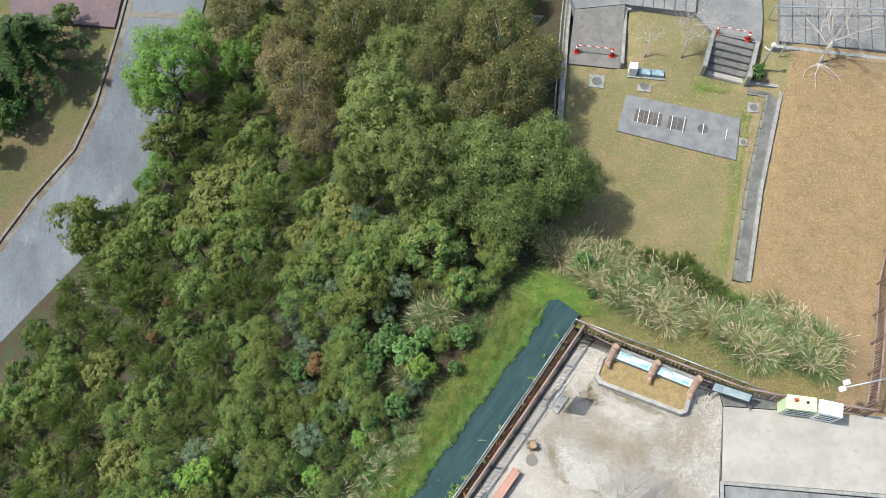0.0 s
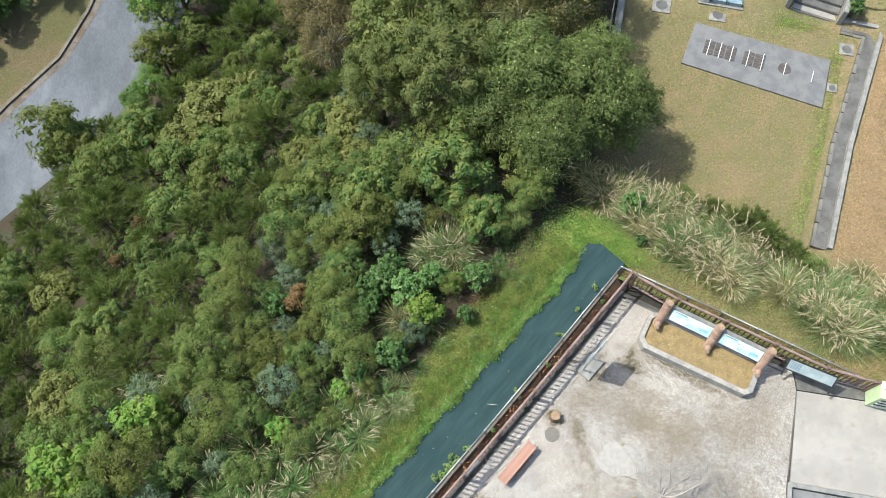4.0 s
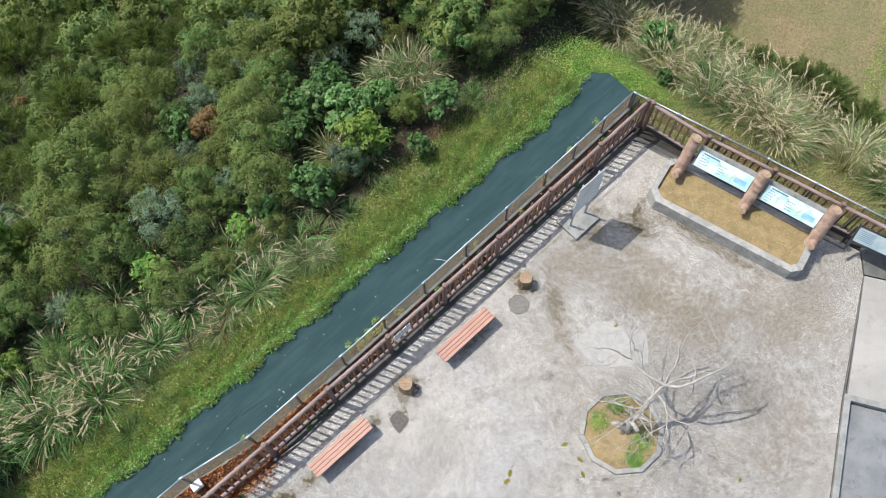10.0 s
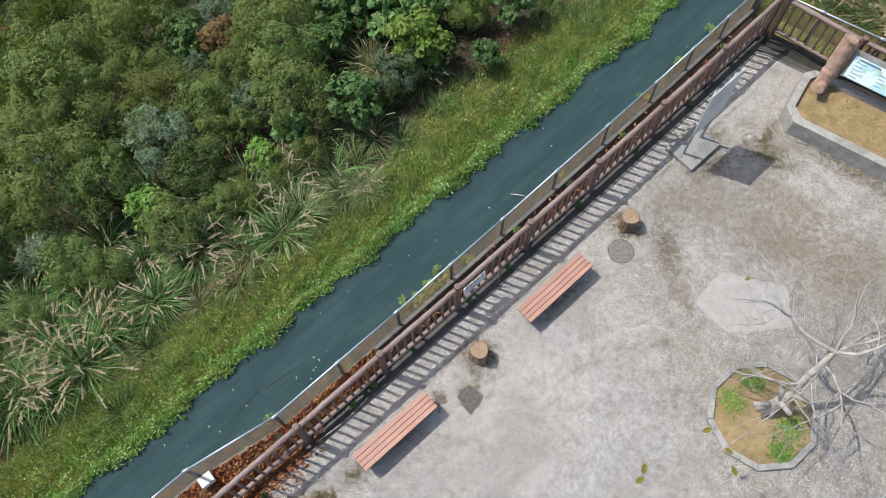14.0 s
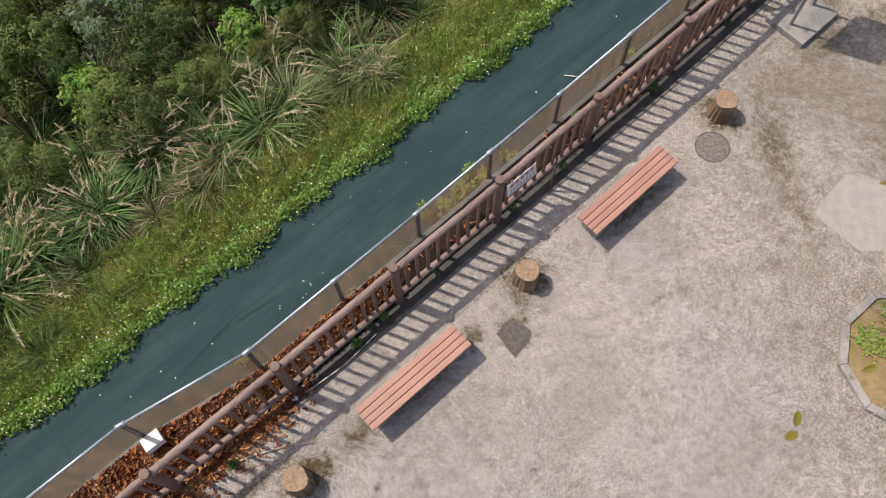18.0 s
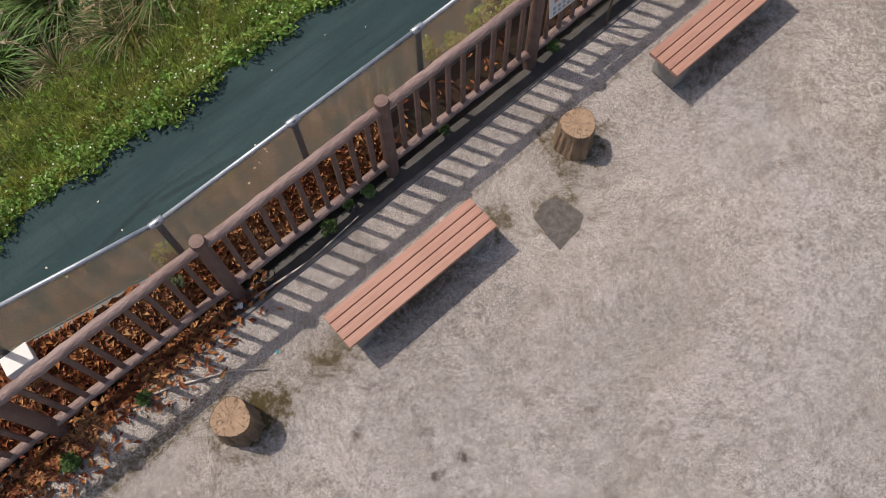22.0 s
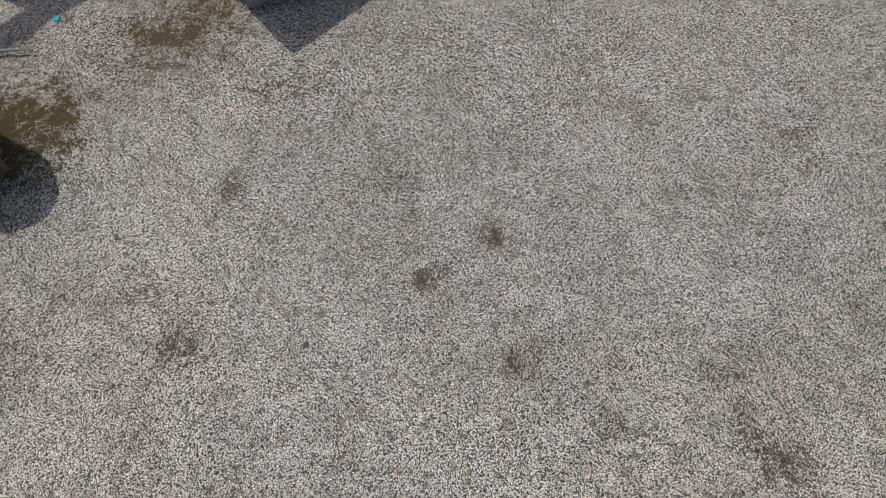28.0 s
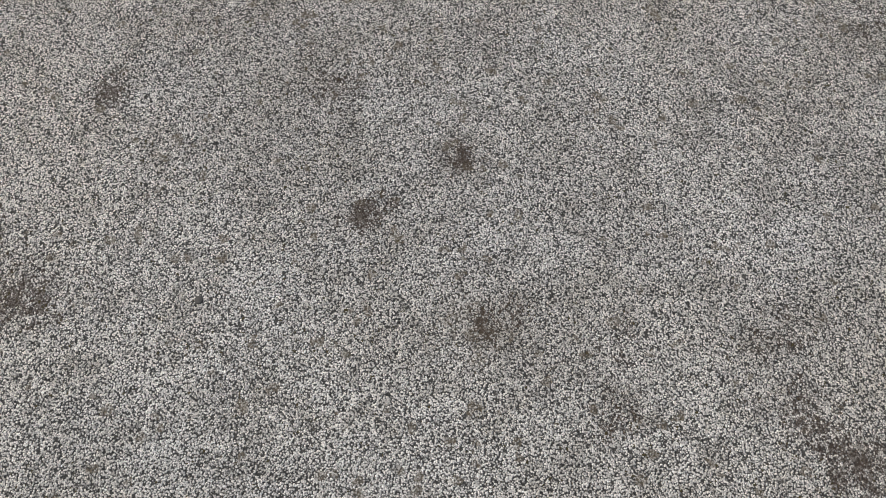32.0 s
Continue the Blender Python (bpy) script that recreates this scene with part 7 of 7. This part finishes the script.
tagged(new("upper_walk", prism_mesh("upper_walk", [(20.3, 28.5), (22.95, 27.3), (23.6, 29.2), (24.5, 33), (27, 44), (12.5, 46), (12.0, 35), (12.15, 31.6), (15.35, 31.5), (19.6, 30.0)], -4.2, TZ, PAVE)), "grey paved walk above the lawn", "pavement", kind="structure")
RAMP = surface("ramp_concrete", (0.17, 0.155, 0.145), (0.13, 0.125, 0.12), 1.2, 12, 0.9, 0.4, 0.4, "World", dirt=(0.09, 0.08, 0.07))
ramp_v = [(11.2, 28.2, LZ + 0.14), (14.25, 27.35, LZ + 0.14), (15.35, 31.45, TZ), (12.15, 31.55, TZ)]
ramp_v += [(x, y, -4.3) for x, y, z in ramp_v]
tagged(new("lower_walk", mesh_of("lower_walk", ramp_v, [(0, 1, 2, 3), (0, 4, 5, 1), (1, 5, 6, 2), (2, 6, 7, 3), (3, 7, 4, 0)], RAMP)), "worn concrete ramp at the edge of the lawn", "pavement", kind="structure")
low_wall("ramp_kerb", [(14.35, 27.3), (15.45, 31.4), (19.7, 29.85)], 0.2, LZ + 0.75, "concrete kerb round the raised lawn")


STEP_STONE = surface("weathered_step_concrete", (0.11, 0.108, 0.105), (0.16, 0.155, 0.148), 2.2, 30, 0.9, 0.5, 0.5, dirt=(0.055, 0.053, 0.048))


def stairs():
    lo_a, lo_b = Vector((19.3, 26.15)), Vector((21.5, 25.1))
    up = Vector((1.15, 2.2))
    base = thing("stone_steps", pose(lo_a.x, lo_a.y, LZ, 0, 0, math.degrees(math.atan2(lo_b.y - lo_a.y, lo_b.x - lo_a.x))), "five wide grey concrete steps between cheek walls", "steps")
    w = (lo_b - lo_a).length
    tread, rise = up.length / 6, 0.17
    for k in range(6):
        part("step", box_mesh("step", w, tread + 0.02, 0.5 + rise * k, PALE_SLAB if k == 0 else STEP_STONE, 0.012, -0.33), base, pose(w / 2, (k + 0.5) * tread, 0))
        part("nosing", box_mesh("nosing", w - 0.02, 0.06, 0.015, DARK_STONE, 0.003), base, pose(w / 2, k * tread + 0.04, 0.168 + rise * k))
    for sx in (-0.14, w + 0.14):
        part("cheek_wall", box_mesh("cheek_wall", 0.24, up.length + 0.3, 1.5, STONE, 0.02, -0.3), base, pose(sx, up.length / 2, 0))
    return base


stairs()


def seat_rows(x, y, ang, count, width, length, rise, label):
    base = thing("seating_terrace", pose(x, y, TZ - 0.1, 0, 0, ang), label, "terrace", "seating terraces")
    row = box_mesh("terrace_step", width - 0.05, length, 0.6, PAVE, 0.015, -0.3)
    for k in range(count):
        part("terrace_step", row, base, pose((k + 0.5) * width, length / 2, rise * k))
        part("gap", box_mesh("gap", 0.05, length - 0.05, 0.3, DARK_STONE, 0, -0.1), base, pose((k + 1) * width, length / 2, rise * k))
    return base


seat_rows(24.0, 27.2, -16.5, 10, 0.78, 7, 0.03, "grey concrete seating rows beside the upper walk")
seat_rows(15.7, 31.2, -18, 6, 0.66, 6, 0.02, "grey concrete seating rows behind the lawn")
low_wall("terrace_wall", [(23.6, 26.95), (31.5, 24.6)], 0.25, TZ + 0.15, "concrete wall at the foot of the seating rows")
rail = thing("pale_handrail", pose(24, 29.2, TZ), "pale green pipe handrail across the seating rows", "rail")
part("pipe", mesh_of("pipe", *tube(((0, 0, 1.0), (6.6, -1.2, 1.0)), (0.05, 0.05), 8), GALV), rail)
for k in range(3):
    part("stanchion", mesh_of("stanchion", *tube(((3.3 * k, -0.6 * k, -0.2), (3.3 * k, -0.6 * k, 1.0)), (0.04, 0.04), 8), GALV), rail)


def cone(x, y, z):
    base = thing("traffic_cone", pose(x, y, z), "red traffic cone with a white band", "cone", "traffic cones")
    body = part("body", CONE_BODY, base)
    part("foot", CONE_FOOT, base)
    part("band", CONE_BAND, body, None, "white reflective band")
    return base


CONE_BODY = mesh_of("body", *tube(((0, 0, 0.03), (0, 0, 0.35), (0, 0, 0.7)), (0.15, 0.1, 0.04), 14), RED, True)
CONE_FOOT = box_mesh("foot", 0.4, 0.4, 0.04, RED, 0.01)
CONE_BAND = mesh_of("band", *tube(((0, 0, 0.36), (0, 0, 0.54)), (0.105, 0.078), 14), WHITE, True)


def barrier(p, q):
    base = thing("barrier_pole", span(p, q), "red and white striped pole between two cones", "pole", "barrier poles")
    run = (Vector(q) - Vector(p)).length
    for k in range(8):
        part("stripe", mesh_of("stripe", *tube(((run * k / 8, 0, 0), (run * (k + 1) / 8, 0, 0)), (0.03, 0.03), 8), RED if k % 2 else WHITE, True), base)
    return base


for p, q in (((11.85, 28.9, LZ + 0.3), (13.95, 28.3, LZ + 0.28)), ((20.5, 28.5, TZ), (22.25, 27.75, TZ))):
    cone(*p)
    cone(*q)
    barrier((p[0], p[1], p[2] + 0.66), (q[0], q[1], q[2] + 0.66))

BLUE = surface("blue_print", (0.12, 0.19, 0.25), (0.3, 0.38, 0.42), 2, 8, 0.45, 0.05, 0.1)


def model_bench():
    base = thing("display_box", pose(14.75, 26.98, LZ, 0, 0, -15), "low white and blue display box on a concrete plinth", "display")
    part("plinth", box_mesh("plinth", 2.3, 0.62, 0.2, STONE, 0.015), base, pose(1.1, -0.05, 0))
    part("head_box", box_mesh("head_box", 0.5, 0.5, 0.75, WHITE, 0.02), base, pose(0.22, 0, 0.18))
    for k in range(2):
        part("blue_panel", box_mesh("blue_panel", 0.74, 0.42, 0.25, BLUE, 0.015), base, pose(0.95 + 0.82 * k, 0, 0.19))
    return base


model_bench()


def lamp_post():
    p = on_ground(22.6, 25.75)
    base = thing("lamp_post", pose(*p), "pale steel lamp post with a round white lamp", "lamp")
    part("pole", mesh_of("pole", *tube(((0, 0, -0.2), (0, 0, 1.2), (0, 0, 2.3)), (0.07, 0.062, 0.055), 12), GALV, True), base)
    part("globe", mesh_of("globe", *tube(((0, 0, 2.28), (0, 0, 2.33), (0, 0, 2.43), (0, 0, 2.53), (0, 0, 2.57)), (0.05, 0.11, 0.145, 0.11, 0.03), 14), WHITE, True), base)
    part("camera_arm", mesh_of("camera_arm", *tube(((0, 0, 1.9), (-0.25, 0.1, 2.0), (-0.3, 0.25, 2.0)), (0.03, 0.03, 0.05), 8), WHITE), base)
    return base


lamp_post()
grow("bright1", 22.15, 25.2, 0.5, 1.0)
grow("bright1", 22.4, 25.6, 0.34, 2.0)
TWIG_PALE = surface("bleached_twig_bark", (0.5, 0.45, 0.41), (0.36, 0.32, 0.29), 6, 40, 0.85, 0.5, 0.3)
bare_tree(15.85, 27.7, ground_at(15.85, 27.7), 1.3, 1.3, 13, "small leafless tree on the raised lawn", ((0.5, 0.2, 1), (-0.3, 0.5, 1), (0.6, -0.1, 0.7), (0.1, 0.3, 1)), 5, -0.05, 0.035, (0.2, 0.3), TWIG_PALE)
bare_tree(18.05, 27.25, ground_at(18.05, 27.25), 1.8, 2.3, 23, "leafless pale tree with a dense fan of twigs", ((0.4, 0.3, 1), (-0.4, 0.4, 1), (0.5, 0.6, 0.8), (0.0, 0.2, 1), (-0.5, 0.1, 0.8), (0.2, 0.7, 0.7), (0.3, 0.3, 1), (-0.1, 0.6, 0.9)), 6, -0.03, 0.042, (0.2, 0.5), TWIG_PALE)
bare_tree(25.95, 25.3, ground_at(25.95, 25.3), 1.6, 3.3, 33, "large leafless pale tree with exposed roots", ((0.9, 0.4, 0.6), (-0.5, 0.6, 0.7), (0.6, 0.9, 0.8), (0.1, 0.6, 1), (0.9, -0.2, 0.5), (-0.6, 0.2, 0.6), (0.3, 0.2, 1), (0.8, 0.7, 0.5), (-0.3, 0.8, 0.6), (0.5, 0.5, 0.9)), 6, -0.02, 0.07, (0.35, 0.5), TWIG_PALE)
bare_tree(23.9, 26.35, ground_at(23.9, 26.35), 0.8, 1.2, 43, "small leafless shrub by the steps", ((0.6, 0.3, 0.8), (-0.5, 0.3, 0.8), (0.3, 0.6, 0.8), (0.1, 0.2, 1), (-0.2, 0.7, 0.7)), 4, 0.0, 0.032, (0, 0), TWIG_PALE)
roots = thing("tree_root", pose(*on_ground(25.95, 25.3)), "pale exposed roots spreading over the lawn", "root")
for k in range(9):
    w = 3.2 + 0.42 * k
    ln = (1.5, 0.7, 2.0, 1.1, 1.7, 0.8, 1.9, 1.2, 0.6)[k]
    sway = (0.5, -0.4, 0.3, -0.6, 0.7, 0.4, -0.5, 0.3, -0.3)[k]
    pts = [(math.cos(w + sway * j / 6) * ln * j / 6, math.sin(w + sway * j / 6) * ln * j / 6 + 0.05 * math.sin(j * 2 + k), 0.035 - 0.006 * j) for j in range(7)]
    part("root", mesh_of("root", *tube(pts, (0.045, 0.03, 0.024, 0.02, 0.018, 0.014, 0.006), 6), TWIG_PALE, True), roots)


# ---- far side of the road ----
def conifer(x, y, h, r, seed):
    base = thing("conifer", pose(x, y, ground_at(x, y)), "dark green conifer with drooping feathery boughs", "tree")
    rng = np.random.default_rng(seed)
    vs, fs, limbs, o = [], [], [], 0
    for k in range(70):
        f = (k + 0.5) / 70
        zz = h * (0.25 + 0.75 * f)
        az = k * 2.4 + rng.normal() * 0.2
        ln = r * (1.05 - 0.85 * f) * rng.uniform(0.8, 1.1)
        tt = np.linspace(0.15, 1, 26)
        cur = np.stack([np.cos(az) * ln * tt, np.sin(az) * ln * tt, zz + ln * (0.25 * tt - 0.45 * tt ** 2)], 1)
        limbs.append(tube([Vector(cur[i]) for i in (0, 12, 25)], (0.05, 0.03, 0.01), 4, False))
        for rep in range(6):
            c = cur + rng.normal(size=cur.shape) * 0.03
            sd = np.array([-np.sin(az), np.cos(az), 0]) * rng.choice((-1, 1), len(c))[:, None]
            d = sd * rng.uniform(0.16, 0.5, len(c))[:, None] + np.array([np.cos(az), np.sin(az), 0]) * 0.16 + np.array([0, 0, 1]) * rng.normal(0.0, 0.06, len(c))[:, None]
            w = np.array([np.cos(az), np.sin(az), 0.2]) * 0.05
            q = np.stack([c - w, c + w, c + d + w * 0.3, c + d - w * 0.3], 1)
            vs.append(q.reshape(-1, 3))
            fs.append(np.arange(4 * len(c)).reshape(-1, 4) + o)
            o += 4 * len(c)
    part("crown", mesh_of("crown", np.concatenate(vs).tolist(), np.concatenate(fs).tolist(), FIR), base)
    part("trunk", mesh_of("trunk", *merged([tube(((0, 0, -0.3), (0, 0, h * 0.5), (0, 0, h)), (0.2, 0.13, 0.03), 8)] + limbs), BARK, True), base)
    return base


conifer(-29.6, 44.2, 6.6, 5.0, 4)
conifer(-33.0, 41.0, 4.5, 2.8, 9)
for key, x, y, size in (("bright1", -31.4, 38.6, 1.5), ("bright1", -33.5, 36.5, 1.4), ("deep1", -27.6, 48.6, 1.0), ("rust1", -33.0, 43.2, 1.3), ("olive1", -34.5, 45.0, 1.2), ("lime1", -35.5, 34.0, 1.1)):
    grow(key, x, y, size, x)


# ---- small growth and litter ----
make_shrub("weed1", 77, 0.8, 1.1, 26, 40, 0.13, 0.5, WEED, "weed_clump", "yellow-green weed clump with tiny white flowers", "weeds", extra=(0.05, PETAL, 0.06))
weed_spots = ((0.05, 0.88), (0.3, 0.84), (-0.25, 0.8), (1.35, 0.88), (4.0, 0.86), (6.1, 0.86), (8.0, 0.88), (-2.6, 0.6), (-3.4, 0.55), (-4.4, 0.5), (2.9, 0.86), (9.8, 0.95))
for k, (s, n) in enumerate(weed_spots):
    p = at_sn(s, n, -0.05)
    grow("bright1", p.x, p.y, 0.07 + 0.02 * (k % 3), k, 0.05, 0.0)
for k, (s, n) in enumerate(((2.18, 1.77), (2.86, 1.87), (1.87, 1.79), (9.2, 1.9), (10.52, 1.95), (11.72, 2.0), (2.5, 1.8), (-1.64, 1.78))):
    p = at_sn(s, n - 0.08, -0.05)
    grow("weed1", p.x, p.y, 0.1 + 0.03 * (k % 3), k, 0.03, -0.05)
for k, (s, n) in enumerate(((4.6, 1.2), (6.2, 1.25), (7.9, 1.25), (-1.7, 1.2), (11.3, 1.3))):
    p = at_sn(s, n, 0)
    grow("grey1" if k % 2 else "bright1", p.x, p.y, 0.11, k, 0.05, 0.3)


for k, (s, n, size) in enumerate(((2.15, 1.5, 0.2), (2.55, 1.52, 0.26), (2.95, 1.5, 0.2), (3.5, 1.52, 0.18), (-1.85, 1.28, 0.18), (-1.5, 1.25, 0.2), (-2.3, 1.4, 0.2), (0.2, 1.45, 0.12), (6.4, 1.58, 0.12), (9.3, 1.66, 0.14))):
    p = at_sn(s, n, -0.05)
    grow("weed1", p.x, p.y, size, k, 0.1, -0.05)


def on_path(rng, k):
    s, n = rng.uniform(-9, 12, k), rng.uniform(1.6, 2.9, k)
    near = rng.random(k) < 0.35
    s, n = np.where(near, rng.normal(-0.4, 0.25, k), s), np.where(near, rng.normal(1.95, 0.12, k), n)
    xy = s[:, None] * np.array(DS) + n[:, None] * np.array(DN)
    return np.c_[xy, np.full(k, -0.055)]


scatter("path_debris", "pale flecks of dry debris on the teal path", "debris", 40, on_path, 0.026, 0.7, PETAL, 43, 0.01, 3)


def ring_grass(rng, k):
    c = np.array([(6.65, 0.9), (7.5, -0.05), (7.75, 0.45), (7.1, 1.35)])[rng.integers(0, 4, k)]
    p = c + rng.normal(size=(k, 2)) * 0.12
    return np.c_[p, np.full(k, 0.03)]


scatter("ring_clover", "patches of bright green clover in the ring bed", "weeds", 1300, ring_grass, 0.05, 0.8, LIME, 41, 0.06, 2)
twig = thing("leafy_twig", pose(7.9, 1.42, 1.97), "long thin twig of the ring tree with olive leaves", "branch")
tw = [tube([(0, 0, 0), (-0.9, -0.9, 0.45), (-2.0, -1.7, 0.85), (-2.9, -2.3, 1.02), (-3.43, -2.51, 1.12), (-3.68, -2.49, 1.26)], (0.016, 0.012, 0.009, 0.007, 0.005, 0.004), 6), tube([(-2.9, -2.3, 1.02), (-3.0, -2.75, 0.95)], (0.004, 0.002), 5), tube([(-1.4, -1.25, 0.63), (-2.0, -1.5, 0.4), (-2.35, -1.95, 0.25)], (0.006, 0.004, 0.002), 5)]
part("stem", mesh_of("stem", *merged(tw), TWIG_BARK, True), twig)
BIG_LEAF = leafy("olive_big_leaves", (0.2, 0.17, 0.04), (0.2, 0.17, 0.04), 0, 0.5)
LEAF_AT = ((-3.72, -2.4, 1.28, 80), (-3.78, -2.57, 1.26, 215), (-2.08, -1.88, 0.24, 150), (-2.02, -2.2, 0.24, 120), (-2.42, -1.55, 0.24, 20))
for x, y, z, turn in LEAF_AT:
    leaf_me = mesh_of("leaf", [(-0.09, 0, 0), (-0.03, 0.045, 0.012), (0.04, 0.042, 0.014), (0.09, 0, 0.004), (0.04, -0.042, 0.016), (-0.03, -0.045, 0.01), (0, 0, 0)], [(0, 6, 1), (1, 6, 2), (2, 6, 3), (3, 6, 4), (4, 6, 5), (5, 6, 0)], BIG_LEAF)
    part("leaf", leaf_me, twig, pose(x, y, z, 12, -8, turn))
FALLEN = (((7.17, 3.49), 0.13, 10), ((10.13, -0.39), 0.15, 60))
for k, ((x, y), size, turn) in enumerate(FALLEN):
    ln, w = size / 2, size * 0.27
    outline = [(-ln, 0, 0), (-ln * 0.4, w, 0.012), (ln * 0.35, w * 0.9, 0.014), (ln, 0, 0.004), (ln * 0.35, -w * 0.9, 0.018), (-ln * 0.4, -w, 0.01), (0, 0, 0.002)]
    fallen = new("fallen_leaf", mesh_of("fallen_leaf", outline, [(0, 6, 1), (1, 6, 2), (2, 6, 3), (3, 6, 4), (4, 6, 5), (5, 6, 0)], BIG_LEAF))
    fallen.matrix_basis = pose(x, y, 0.006, 0, 0, turn)
    tagged(fallen, "large dry leaf lying on the plaza floor", "leaf", "fallen leaves")
scrap = new("paper_scrap", mesh_of("paper_scrap", [(-0.05, -0.02, 0), (0.05, -0.03, 0.01), (0.06, 0.03, 0.02), (-0.04, 0.035, 0.005), (0.0, 0.0, 0.03)], [(0, 1, 4), (1, 2, 4), (2, 3, 4), (3, 0, 4)], WHITE))
scrap.matrix_basis = pose(*at_sn(-1.43, 0.78, -0.01), 0, 0, 20)
tagged(scrap, "crumpled white paper scrap by the fence foot", "litter")
stick = thing("fallen_stick", pose(*at_sn(-0.6, 0.68, -0.03)), "thin dry stick lying against the plaza edge", "stick")
part("stem", mesh_of("stem", *tube([(-0.5, -0.42, 0.02), (0, 0, 0.03), (0.42, 0.5, 0.05)], (0.016, 0.012, 0.006), 6), PALE_BARK, True), stick)
stick3 = thing("fallen_stick", pose(*at_sn(5.4, 1.9, -0.06)), "thin pale stick lying on the teal path", "stick")
part("stem", mesh_of("stem", *tube([(-0.2, 0.02, 0.012), (0.0, 0.0, 0.018), (0.2, -0.03, 0.012)], (0.012, 0.011, 0.006), 6), PALE_BARK, True), stick3)
stick2 = thing("fallen_stick", pose(*at_sn(-2.0, 0.52, 0.0)), "thin dry stick lying against the plaza edge", "stick")
part("stem", mesh_of("stem", *tube([(-0.75, -0.5, 0.02), (-0.3, -0.25, 0.03), (0.25, -0.05, 0.03), (0.62, 0.0, 0.03)], (0.012, 0.012, 0.01, 0.004), 6), PALE_BARK, True), stick2)
pole = thing("leaning_stake", pose(*at_sn(3.55, 0.68, -0.04)), "rusty thin stake leaning against the fence", "stake")
part("rod", mesh_of("rod", *tube([(0.0, 0.0, 0), (0.03, 0.16, 0.85)], (0.018, 0.014), 6), BARK, True), pole)
for k, (x, y, s) in enumerate(((-1.1, -0.9, 0.018), (0.1, -2.2, 0.012))):
    peb = new("pebble", mesh_of("pebble", *tube(((0, 0, 0), (0, 0, s * 0.4), (0, 0, s * 0.6)), (s, s * 0.8, s * 0.3), 8), surface("pebble_%s" % "ab"[k], ((0.05, 0.4, 0.45), (0.07, 0.065, 0.06))[k], ((0.06, 0.35, 0.4), (0.09, 0.08, 0.07))[k])))
    peb.matrix_basis = pose(x, y, 0)
    tagged(peb, ("small turquoise scrap on the plaza floor", "small dark pebble on the plaza floor")[k], ("scrap", "pebble")[k])
